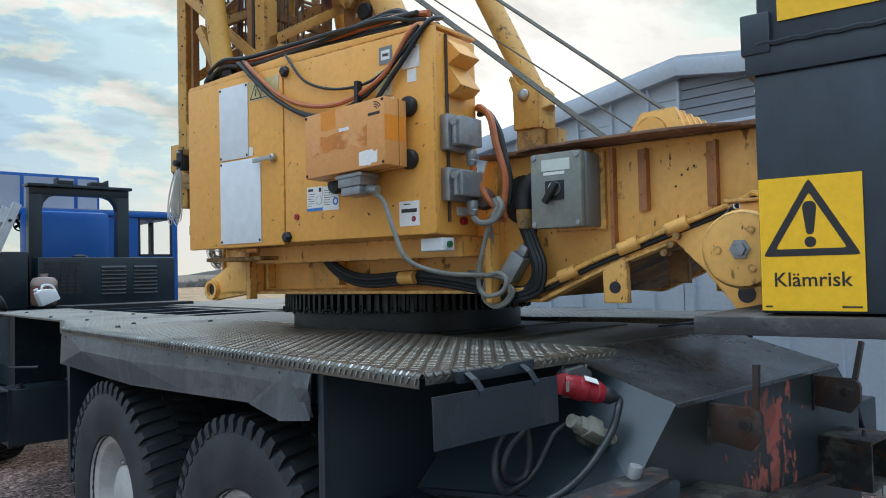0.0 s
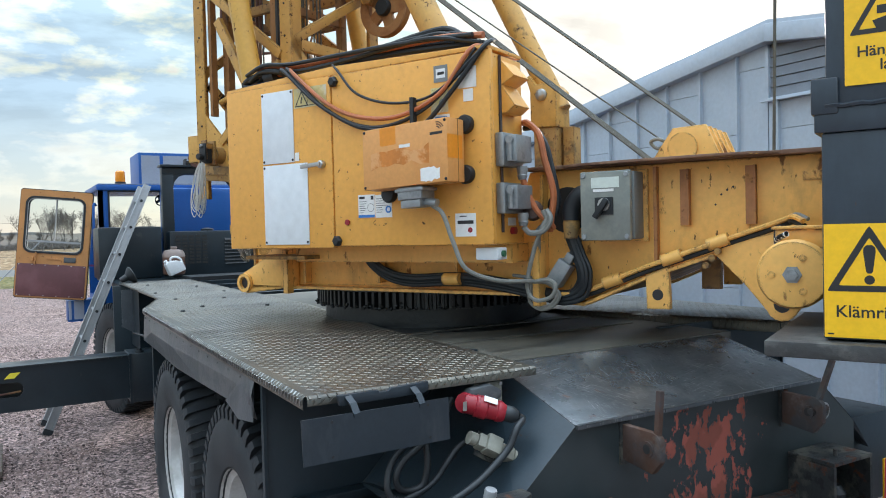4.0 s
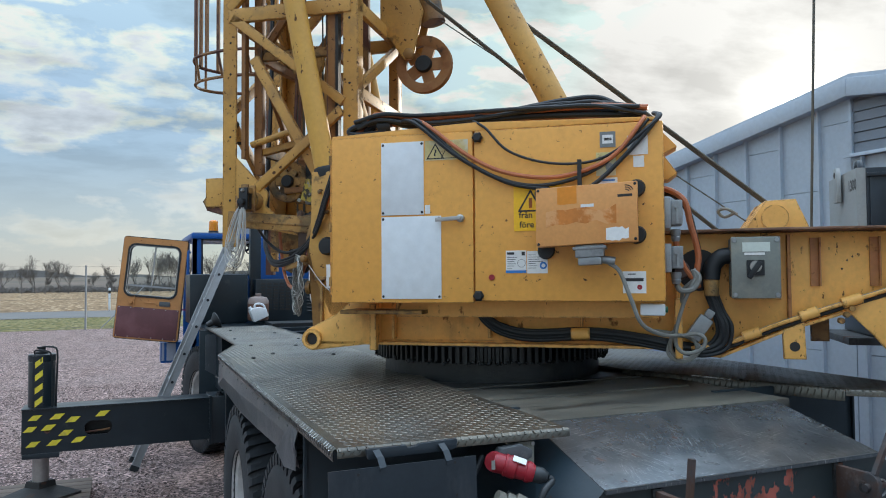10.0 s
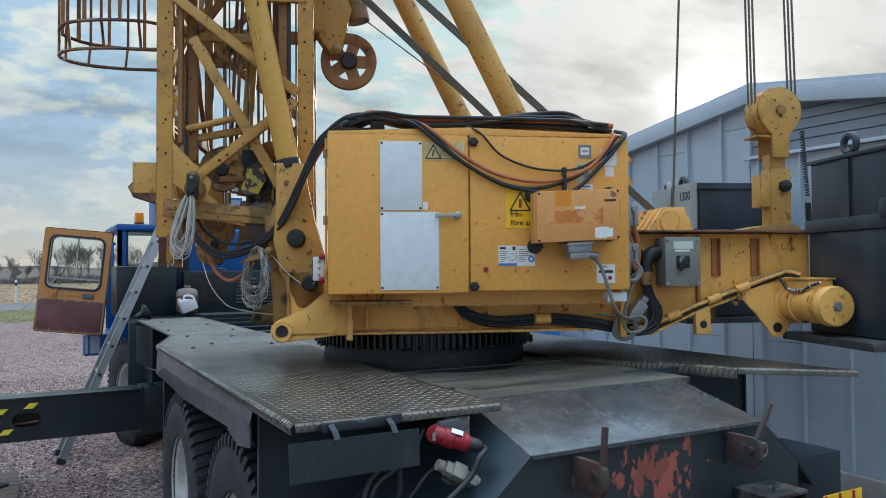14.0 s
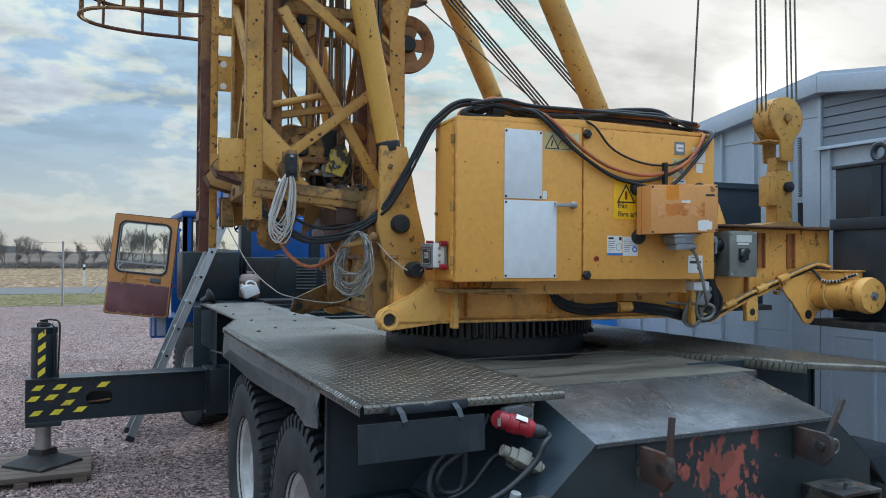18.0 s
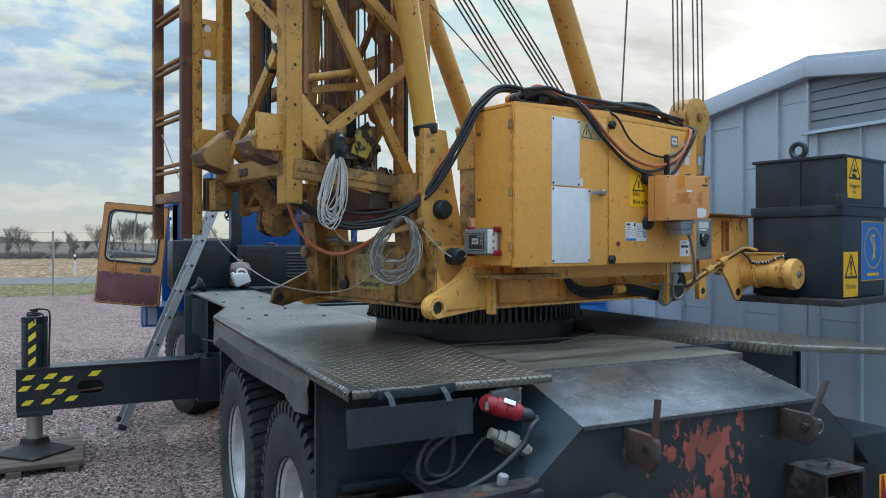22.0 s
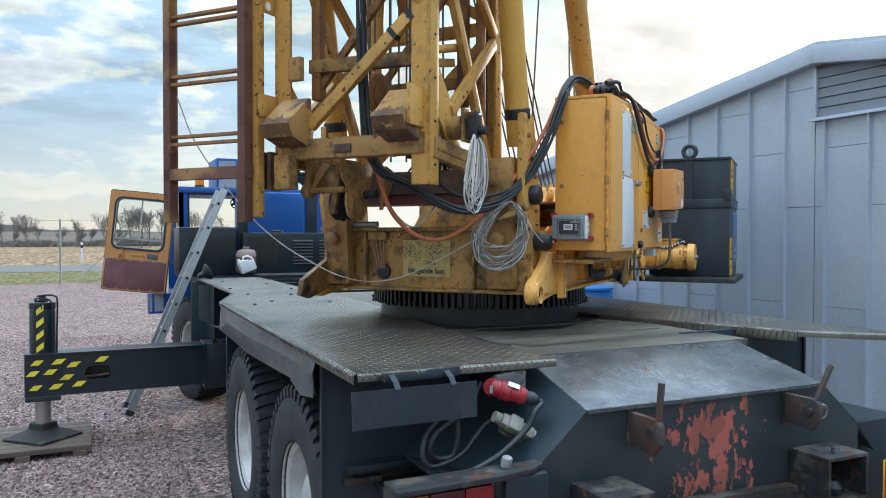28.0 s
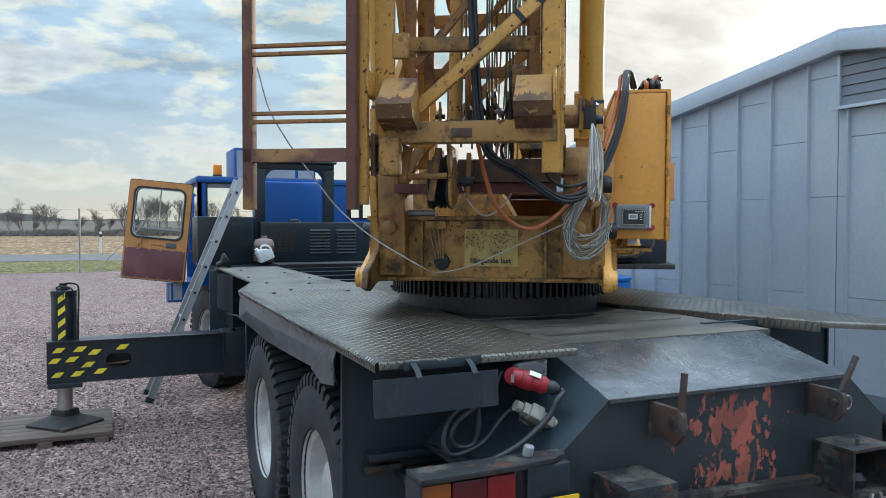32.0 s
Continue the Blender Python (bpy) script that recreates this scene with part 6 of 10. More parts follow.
def hinge_ears():
    for s in (-1, 1):
        y0, y1 = sorted((s * 0.555, s * 0.60))
        lug = [(-0.42, 1.47), (-0.42, 1.665), (-0.56, 1.665)] + [(-0.64, 1.60)] + round_poly(-0.755, 1.485, 0.055, 110, 290)
        e = part("hinge_lug", G().prism(lug, "y", y0, y1), M["beam_yellow"], crane, "thick yellow hinge lug with pin eye", bevel=0.006)
        part("pin_boss", G().lathe([(0.048, 0), (0.048, 0.02), (0.030, 0.02), (0.03, 0.004), (0.0, 0.004)], (-0.755, s * 0.60, 1.485), (0, s, 0), 24), M["beam_yellow"], e)
        part("pin_bore", G().tube((-0.755, s * 0.6045, 1.485), (-0.755, s * 0.6055, 1.485), 0.028, 20), M["ink"], e)
        part("lug_rib", G().box(-0.45, -0.42, *sorted((s * 0.60, s * 0.64)), 1.44, 1.655), M["beam_yellow"], e)
        col = [(-0.60, 1.56), (-0.555, 1.66), (-0.56, 1.86), (-0.60, 2.02), (-0.655, 2.30), (-0.785, 2.30), (-0.79, 2.02), (-0.80, 1.92), (-0.77, 1.78), (-0.69, 1.60)]
        c = part("strut_bracket", G().prism(col, "y", *sorted((s * 0.515, s * 0.55))), M["mast_yellow"], crane, "yellow strut bracket with black pin", bevel=0.004)
        part("strut_pin", G().lathe([(0.045, 0), (0.045, 0.03), (0.036, 0.045), (0.0, 0.047)], (-0.69, s * 0.55, 1.932), (0, s, 0), 24), M["rubber"], c, "black greased pin")
        part("lower_pin", G().lathe([(0.040, 0), (0.040, 0.06), (0.03, 0.075), (0.0, 0.076)], (-0.625, s * 0.55, 1.715), (0, s, 0), 24), M["rubber"], c, "black greased pin")
        for x, z in ((-0.63, 1.86), (-0.70, 2.10), (-0.74, 2.2), (-0.65, 2.02), (-0.62, 1.80)):
            part("bolt", G().lathe([(0.011, 0), (0.011, 0.01), (0.006, 0.014)], (x, s * 0.55, z), (0, s, 0), 6), M["dull_shaded_yellow"], c)
        def at(z):
            return (-0.65 - 0.199 * (z - 1.9), s * 0.495, z)
        part("front_strut", G().tube(at(2.16), at(6.4), 0.055, 24), M["strut_yellow"], crane, "round yellow front strut tube")
        part("strut_clamp", G().lathe([(0.0575, -0.022), (0.060, -0.004), (0.0585, 0.006), (0.0605, 0.02), (0.0572, 0.026)], at(2.30), (-0.199, 0, 1), 20), M["rubber"], crane, "black tape wrap")
        def back(z):
            return (0.695 - 0.50 * (z - 2.0), s * 0.515, z)
        part("rear_leg", G().tube(back(2.36), back(6.4), 0.062, 24), M["mast_yellow"], crane, "round yellow rear leg tube of the A-frame")
        b = part("leg_bracket", G().box(0.39, 0.52, *sorted((s * 0.44, s * 0.59)), 1.787, 2.29), M["dull_shaded_yellow"], crane, "upright yellow bracket carrying the rear leg", bevel=0.006)
        part("leg_collar", G().prism([(0.378, 2.27), (0.532, 2.27), (0.532, 2.47), (0.50, 2.505), (0.41, 2.505), (0.37, 2.56), (0.355, 2.54), (0.378, 2.47)], "y", *sorted((s * 0.428, s * 0.602))), M["mast_yellow"], b, bevel=0.006)
        part("bracket_plate", G().box(0.535, 0.60, *sorted((s * 0.50, s * 0.59)), 1.787, 2.27), M["dull_shaded_yellow"], b, bevel=0.004)
        for f in (-1, 1):
            y = s * (0.428 if f < 0 else 0.602)
            part("leg_pin", G().lathe([(0.032, 0.0), (0.032, 0.010), (0.024, 0.016), (0.0, 0.016)], (0.447, y, 2.445), (0, s * f, 0), 20), M["steel"], b, "bare steel pin end")
hinge_ears()

def motor():
    c = (1.886, -0.55, 1.585)
    m = part("slew_motor", G().lathe([(0.105, 0.0), (0.105, 0.05), (0.085, 0.06), (0.085, 0.13), (0.098, 0.14), (0.098, 0.16), (0.086, 0.165), (0.086, 0.25), (0.092, 0.255), (0.092, 0.325), (0.078, 0.33), (0.074, 0.352), (0.098, 0.356), (0.100, 0.362), (0.100, 0.392), (0.093, 0.408), (0.06, 0.412), (0.0, 0.412)], c, (0, -1, 0), 32), M["beam_yellow"], crane, "yellow geared electric motor across the beam end")
    for i in range(8):
        a = 2 * math.pi * (i + 0.3) / 8
        part("cooling_fin", G().bar((c[0] + 0.084 * math.cos(a), -0.855, c[2] + 0.084 * math.sin(a)), (c[0] + 0.084 * math.cos(a), -0.905, c[2] + 0.084 * math.sin(a)), 0.004, 0.012, (math.cos(a), 0, math.sin(a))), M["beam_yellow"], m)
    part("hub_nut", G().lathe([(0.026, 0), (0.026, 0.004), (0.017, 0.004), (0.017, 0.016), (0.0, 0.018)], (c[0], -0.962, c[2]), (0, -1, 0), 6), M["cast"], m)
    for a in (60, 180, 300):
        part("cover_bolt", G().lathe([(0.010, 0), (0.010, 0.004), (0.0, 0.005)], (c[0] + 0.055 * math.cos(radians(a)), -0.962, c[2] + 0.055 * math.sin(radians(a))), (0, -1, 0), 12), M["beam_yellow"], m)
    part("terminal_box", G().box(1.82, 1.96, -0.83, -0.66, 1.655, 1.712).box(1.81, 1.97, -0.84, -0.65, 1.712, 1.722), M["beam_yellow"], m, bevel=0.004)
    lead = [(1.80, -0.63, 1.72), (1.795, -0.66, 1.70), (1.80, -0.69, 1.665), (1.81, -0.73, 1.655), (1.82, -0.79, 1.66), (1.83, -0.85, 1.685), (1.86, -0.88, 1.70)]
    part("motor_lead", G().sweep(lead, 0.008, 8, 3), M["rubber"], m, "black braided motor lead")
    for (x0, y0, z0), (x1, y1, z1) in zip(lead[2:], lead[3:]):
        for f in (0.15, 0.5, 0.85):
            part("lead_fleck", G().tube((x0 + (x1 - x0) * f, y0 + (y1 - y0) * f, z0 + (z1 - z0) * f), (x0 + (x1 - x0) * (f + .14), y0 + (y1 - y0) * (f + .14), z0 + (z1 - z0) * (f + .14)), 0.0092, 8), M["paper"], m)
    part("motor_mount", G().prism([(1.56, 1.655), (1.68, 1.53)] + round_poly(1.80, 1.455, 0.05, 200, 330, 6) + [(1.97, 1.62), (1.96, 1.70), (1.78, 1.70)], "y", -0.60, -0.585), M["beam_yellow"], crane, "yellow motor mounting plate", bevel=0.003)
    part("mount_hole", G().tube((1.80, -0.602, 1.46), (1.80, -0.6012, 1.46), 0.026, 20), M["ink"], crane)
    # hanger takes the dark grimy paint to stand for shade inside the beam
    part("hanger_plate", G().box(1.49, 1.56, -0.40, -0.37, 1.49, 1.60), M["grimy"], crane)
    # added dark closing plates stand for the shadowed underside of the beam
    for (a, b), (c, d) in zip([(1.10, 1.450), (1.34, 1.556), (1.78, 1.706)], [(1.34, 1.556), (1.78, 1.706), (2.0, 1.706)]):
        part("belly_plate", G().bar((a, 0, b), (c, 0, d), 1.06, 0.006), M["grimy"], crane, "dark plate added for the shade under the counter beam")
    for i in range(3):
        part("mount_pin", G().tube((1.60 - 0.02 * i, -0.62, 1.64 - 0.025 * i), (1.60 - 0.02 * i, -0.585, 1.64 - 0.025 * i), 0.012, 10), M["dull_shaded_yellow"], crane)
motor()

def conduit():
    line = [(0.98, -0.60, 1.455), (1.12, -0.60, 1.475), (1.35, -0.60, 1.568), (1.78, -0.60, 1.715), (1.84, -0.64, 1.735), (1.88, -0.68, 1.72)]
    part("motor_cable", G().sweep(line, 0.010), M["rubber"], crane)
    part("motor_cable", G().sweep([(x, y - 0.012, z + 0.016) for x, y, z in line], 0.009), M["beam_yellow"], crane)
    part("motor_cable", G().sweep([(x + 0.01, y + 0.006, z + 0.022) for x, y, z in line], 0.007), M["grey_hose"], crane)
    for x, z in ((1.22, 1.525), (1.60, 1.665), (1.44, 1.61)):
        part("cable_clamp", G().tube((x - 0.035, -0.605, z - 0.006), (x + 0.035, -0.605, z + 0.018), 0.022, 14), M["beam_yellow"], crane)
conduit()

# ---- electrical cabinet ----
def cabinet():
    c = mover("electrical_cabinet", "large orange-yellow steel electrical cabinet with two doors and stickers", "electrical cabinet")
    part("body", G().box(-0.535, 0.862, -0.858, -0.615, 1.675, 2.385), M["cab_yellow"], c, bevel=0.006)
    part("top_hood", G().prism([(-0.5345, 2.386), (0.862, 2.395), (0.862, 2.41), (0.1, 2.43), (-0.5345, 2.402)], "y", -0.8795, -0.612), M["cab_yellow"], c, bevel=0.004)
    part("door", G().box(-0.538, 0.103, -0.882, -0.860, 1.668, 2.392), M["cab_yellow"], c, "orange-yellow cabinet door", bevel=0.006)
    d2 = part("door", G().box(0.109, 0.874, -0.882, -0.860, 1.676, 2.392), M["cab_yellow"], c, "orange-yellow cabinet door", bevel=0.006)
    part("sheet", G().box(-0.303, -0.112, -0.887, -0.8825, 2.045, 2.36), M["white_panel"], c, "blank pale panel screwed to the door", bevel=0.001)
    part("sheet", G().box(-0.303, -0.036, -0.887, -0.8825, 1.685, 2.038), M["white_panel"], c, "blank pale panel screwed to the door", bevel=0.001)
    for x, z in ((-0.295, 2.35), (-0.12, 2.35), (-0.295, 2.055), (-0.12, 2.055), (-0.295, 2.028), (-0.045, 2.028), (-0.295, 1.695), (-0.045, 1.695)):
        part("screw", G().lathe([(0.006, 0), (0.004, 0.003)], (x, -0.887, z), (0, -1, 0), 8), M["rubber"], c)
    h = part("handle", G().lathe([(0.017, 0), (0.017, 0.02), (0.012, 0.024)], (0.05, -0.882, 2.024), (0, -1, 0), 16).bar((-0.055, -0.907, 2.019), (0.055, -0.907, 2.025), 0.012, 0.017), M["steel"], c, "chrome lever handle", bevel=0.002)
    for z in (2.362, 1.698):
        part("locking_knob", G().lathe([(0.022, 0), (0.024, 0.012), (0.016, 0.022), (0.0, 0.022)], (0.125, -0.882, z), (0, -1, 0), 6), M["rubber"], c, "black locking knob")
    # hinge rod on the end face
    part("hinge_rod", G().tube((-0.545, -0.865, 1.70), (-0.545, -0.865, 2.37), 0.005, 8), M["cab_yellow"], c)
    for z in (2.30, 2.0, 1.76):
        part("hinge", G().tube((-0.547, -0.865, z - 0.02), (-0.547, -0.865, z + 0.02), 0.010, 8), M["dull_shaded_yellow"], c)
    for y, z in ((-0.65, 2.28), (-0.65, 1.98), (-0.65, 1.76)):
        part("latch", G().tube((-0.535, y, z), (-0.548, y, z), 0.009, 8), M["dull_shaded_yellow"], c)
    # lamps and the vent cowl on the other end
    part("vent_cowl", G().prism([(0.862, 2.36), (0.875, 2.36), (0.93, 2.30), (0.895, 2.28), (0.875, 2.27), (0.93, 2.19), (0.895, 2.165), (0.862, 2.165)], "y", -0.80, -0.68), M["cab_yellow"], c, bevel=0.004)
    part("end_rod", G().tube((0.868, -0.80, 1.72), (0.868, -0.80, 2.38), 0.006, 8), M["oxide"], c)
    part("lamp", G().tube((0.862, -0.72, 1.725), (0.88, -0.72, 1.725), 0.014, 14), M["red"], c, "red indicator lamp")
    part("lamp_label", G().box(0.862, 0.8655, -0.75, -0.69, 1.745, 1.775), M["paper"], c)
    part("shelf", G().box(-0.53, -0.15, -0.80, -0.60, 1.615, 1.632), M["dull_shaded_yellow"], c, "paint-worn bracket shelf")
    part("mounting_rail", G().box(-0.30, 0.85, -0.70, -0.56, 1.60, 1.674), M["beam_yellow"], c)
    # warning triangles and stickers
    def label_plate(nm, x0, x1, z0, z1, mats, marks, lab, y=-0.8825):
        g = G().box(x0, x1, y - 0.0016, y, z0, z1)
        for slot, kind, *a in marks:
            g.slot = slot
            m = Matrix(((1, 0, 0, 0), (0, 0, -1, y - 0.0016), (0, 1, 0, 0), (0, 0, 0, 1)))
            if kind == "bar":
                u0, u1, v0, v1 = a
                g.add([m @ Vector((u, v, 0.0005)) for u, v in ((u0, v0), (u1, v0), (u1, v1), (u0, v1))], [(0, 1, 2, 3)])
            elif kind == "text":
                words, size, u, v = a
                g.text(words, size, m @ Matrix.Translation((u, v, 0)))
            elif kind == "tri":
                u, v, r, r2 = a
                P = [(u + r * math.cos(radians(t)), v + r * math.sin(radians(t))) for t in (90, 210, 330)]
                Q = [(u + r2 * math.cos(radians(t)), v + r2 * math.sin(radians(t))) for t in (90, 210, 330)]
                g.add([m @ Vector((*p, 0.0005)) for p in P + Q], [(i, (i + 1) % 3, 3 + (i + 1) % 3, 3 + i) for i in range(3)])
            elif kind == "ring":
                u, v, r, r2 = a
                P = [(u + k * math.cos(t * math.pi / 12), v + k * math.sin(t * math.pi / 12)) for k in (r, r2) for t in range(24)]
                g.add([m @ Vector((*p, 0.0005)) for p in P], [(i, (i + 1) % 24, 24 + (i + 1) % 24, 24 + i) for i in range(24)])
        part(nm, g, mats, c, lab)
    bolt = lambda u, v, s: [(1, "bar", u - s * 0.1, u + s * 0.25, v + s * 0.1, v + s * 0.8), (1, "bar", u - s * 0.3, u + s * 0.05, v - s * 0.6, v + s * 0.15)]
    label_plate("warning_sticker", -0.106, 0.082, 2.275, 2.36, [M["faded_label"], M["ink"]], [(1, "tri", -0.06, 2.303, 0.046, 0.036), (1, "tri", 0.0, 2.303, 0.044, 0.038)] + bolt(-0.06, 2.305, 0.02), "worn high-voltage warning sticker")
    label_plate("warning_sticker", 0.275, 0.47, 1.965, 2.16, [M["sign_yellow"], M["ink"], M["lamp_amber"]], [(1, "tri", 0.345, 2.075, 0.062, 0.048), (2, "bar", 0.338, 0.352, 2.06, 2.10), (1, "text", "från", 0.036, 0.325, 2.03), (1, "text", "före arbe", 0.036, 0.366, 1.99)], "yellow warning sticker with black triangle")
    label_plate("data_sticker", 0.240, 0.325, 1.792, 1.885, [M["paper"], M["ink"], M["sign_blue"]], [(2, "bar", 0.240, 0.325, 1.792, 1.803), (1, "bar", 0.246, 0.275, 1.868, 1.878), (1, "ring", 0.305, 1.832, 0.017, 0.0155), (1, "bar", 0.306, 0.32, 1.864, 1.88)] + [(1, "bar", 0.246, 0.246 + w, 1.856 - i * 0.009, 1.858 - i * 0.009) for i, w in enumerate((0.04, 0.035, 0.03, 0.036, 0.03, 0.02))], "white inspection sticker with small print")
    label_plate("data_sticker", 0.328, 0.412, 1.790, 1.882, [M["paper"], M["ink"], M["sign_blue"]], [(2, "ring", 0.395, 1.822, 0.015, 0.008)] + [(1, "bar", 0.334, 0.334 + w, 1.865 - i * 0.009, 1.867 - i * 0.009) for i, w in enumerate((0.03, 0.05, 0.045, 0.06, 0.03, 0.035, 0.03))], "white inspection sticker with small print")
    label_plate("rating_plate", 0.735, 0.815, 2.26, 2.337, [M["paper"], M["ink"]], [(1, "bar", 0.75, 0.80, 2.326, 2.332)], "blank grey rating plate")
    label_plate("rating_plate", 0.758, 0.80, 2.21, 2.255, [M["paper"], M["ink"]], [], "blank grey rating plate")
    label_plate("rating_plate", 0.612, 0.69, 2.18, 2.275, [M["faded_label"], M["ink"], M["cast"]], [(1, "bar", 0.62, 0.68, 2.255, 2.258), (1, "bar", 0.62, 0.67, 2.245, 2.248), (2, "ring", 0.665, 2.215, 0.016, 0.002)], "metal rating plate")
    label_plate("counter", 0.628, 0.69, 2.295, 2.358, [M["grey_box"], M["ink"], M["paper"]], [(2, "bar", 0.638, 0.68, 2.31, 2.345), (1, "bar", 0.645, 0.675, 2.322, 2.333)], "small hour counter")
    label_plate("rating_plate", 0.62, 0.695, 2.148, 2.172, [M["paper"], M["sign_blue"]], [(1, "bar", 0.63, 0.685, 2.158, 2.165)], "white label strip")
    label_plate("data_sticker", 0.71, 0.80, 1.708, 1.795, [M["paper"], M["ink"], M["red"]], [(1, "bar", 0.72, 0.79, 1.755, 1.768), (2, "ring", 0.775, 1.732, 0.010, 0.001), (1, "bar", 0.73, 0.76, 1.782, 1.786)], "white label with red dot")
    label_plate("rating_plate", -0.108, -0.085, 2.048, 2.085, [M["paper"], M["ink"]], [], "tiny label")
    part("button", G().tube((0.18, -0.8825, 1.775), (0.18, -0.889, 1.775), 0.012, 12), M["red"], c, "small red button")
    w = part("junction_box", G().box(0.775, 0.872, -0.85, -0.78, 1.618, 1.664), M["white_panel"], c, "small white switch box", bevel=0.006)
    part("green_button", G().tube((0.872, -0.815, 1.641), (0.882, -0.815, 1.641), 0.012, 12), M["green"], w, "green push button")
    return c
M["faded_label"] = surface("faded_label", (0.62, 0.50, 0.22), 0.6, var=0.15, scale=20, bump=0.02, stains=[((0.6, 0.6, 0.55), 14, 0.5, 0.65, 0.7, 0.6), ((0.3, 0.2, 0.1), 25, 0.6, 0.68, 0.8, 0.7)])
M["green"] = surface("green_plastic", (0.02, 0.12, 0.06), 0.4, var=0.1, bump=0)
M["receiver"] = surface("receiver_orange_box", (0.72, 0.33, 0.10), 0.5, var=0.06, scale=3, bump=0.03, stains=[((0.62, 0.22, 0.05), 5, 0.55, 0.65, 0.5, 0.5)])
CAB = cabinet()

# ---- mast ----
mast = mover("lattice_mast", "folded yellow lattice tower mast with ladder and sheaves", "crane mast")
X0, X1, YM, TOP = -1.348, -0.645, 0.36, 6.4
def mast_parts():
    for x, y in ((X0, -YM), (X0, YM), (X1, -YM), (X1, YM)):
        sx, sy = (1 if x == X0 else -1), (1 if y < 0 else -1)
        z0 = 1.945 if x == X0 else 2.02
        g = G().box(*sorted((x - sx * 0.035, x + sx * 0.045)), *sorted((y - sy * 0.012, y)), z0, TOP)
        g.box(*sorted((x - sx * 0.035, x - sx * 0.023)), *sorted((y, y + sy * 0.07)), z0, TOP)
        ch = part("mast_chord", g, M["mast_yellow"], mast, "yellow angle-steel mast chord", bevel=0.002)
        for i in range(14):
            part("rivet", G().lathe([(0.007, 0), (0.004, 0.005)], (x + sx * 0.01, y - sy * 0.012, z0 + 0.08 + i * 0.17), (0, -sy, 0), 6), M["rubber"], ch)
    def brace(p, q, w=0.05, h=0.012, up=None, mat="mast_yellow"):
        d = Vector(q) - Vector(p)
        part("lattice_brace", G().bar(p, q, w, h, up or (0, 1, 0)), M[mat], mast, bevel=0.002)
    for s in (-1, 1):
        y = s * (YM + 0.004)
        brace((X0, y, 3.19), (X1, y, 3.19), 0.075, 0.03)
        brace((X0 + 0.02, y, 3.18), (-0.69, y, 2.685), 0.05, 0.03)
        brace((-1.215, y * 0.925, 2.96), (-0.70, y * 0.925, 2.07), 0.055, 0.03)
        brace((-0.70, y, 2.647), (-1.18, y, 2.257), 0.05, 0.03)
        brace((X0, y, 3.23), (X1, y, 3.95), 0.055, 0.03)
        brace((X0, y, 4.0), (X1, y, 4.0), 0.07, 0.03)
        brace((X1, y, 4.04), (X0, y, 4.8), 0.055, 0.03)
        brace((X0, y, 4.85), (X1, y, 4.85), 0.07, 0.03)
        brace((X0, y, 4.9), (X1, y, 5.7), 0.055, 0.03)
        part("gusset_plate", G().prism([(-1.345, 2.46), (-1.30, 2.42), (-1.115, 2.23), (-1.13, 2.16), (-0.945, 2.0), (-1.10, 2.03), (-1.32, 2.235)], "y", *sorted((y - 0.006, y + 0.006))), M["mast_yellow"], mast, "worn yellow gusset plate", bevel=0.002)
        # lower cross bars in the darker yellow, which carries their shade
        brace((X0, y, 2.095), (-0.72, y, 2.04), 0.085, 0.03, mat="dull_shaded_yellow")
        brace((X0 + 0.02, y * 0.97, 2.09), (-0.72, y * 0.97, 2.035), 0.012, 0.06, mat="dull_shaded_yellow")
    # front face
    cb = part("cross_beam", G().box(X0 - 0.045, X0 + 0.03, -0.35, 0.33, 2.066, 2.15), M["dull_shaded_yellow"], mast, "worn yellow front cross beam", bevel=0.004)
    part("beam_plate", G().box(X0 - 0.052, X0 - 0.046, -0.02, 0.06, 2.085, 2.12), M["oxide"], cb, bevel=0.004)
    for a, b in ((0.195, 0.335), (-0.33, -0.19)):
        sh = part("guide_shoe", G().prism([(-1.385, 2.322), (-1.365, 2.322), (-1.365, 2.11), (-1.50, 2.15), (-1.525, 2.20), (-1.51, 2.215)], "y", a, b), M["shoe"], mast, "scraped yellow guide shoe with rusted lower edge", bevel=0.004)
        # paint scraped off below a ragged line
        rg, g = random.Random(int(a * 1000)), G()
        n = 44
        vs, fs = [], []
        for i in range(n + 1):
            y, u = a - 0.001 + (b - a + 0.002) * i / n, 0.02 + 0.05 * rg.random() + 0.10 * math.sin(i * 0.16 + a * 9) ** 2 + (0.16 * rg.random() if rg.random() < 0.25 else 0.0)
            vs += [(-1.5115 + 0.127 * u, y, 2.2170 + 0.107 * u), (-1.5125, y, 2.2165), (-1.5275, y, 2.200), (-1.5015, y, 2.1480), (-1.366, y, 2.1075)]
        for i in range(n):
            for k in range(4):
                c = 5 * i + k
                fs.append((c, c + 1, c + 6, c + 5))
        part("scraped_face", g.add(vs, fs), M["scraped"], sh, "bare maroon-brown scraped steel")
    part("guide_plate", G().box(-1.502, -1.362, -0.345, -0.332, 2.166, 2.322), M["mast_yellow"], mast, "flat yellow side plate of the guide shoe", bevel=0.002)
    hp = part("bracket_plate", G().box(-1.471, -1.36, 0.376, 0.390, 2.69, 2.885), M["mast_yellow"], mast, "drilled yellow bracket plate", bevel=0.002)
    # holes drawn as white discs, the bright sky behind put into their colour
    for z in (2.838, 2.716):
        part("bolt_hole", G().tube((-1.423, 0.3755, z), (-1.423, 0.3745, z), 0.018, 14), M["paper"], hp)
    x = X0 - 0.02
    brace((x, 0.20, 2.205), (x, -0.285, 2.62), 0.05, 0.03, (1, 0, 0))
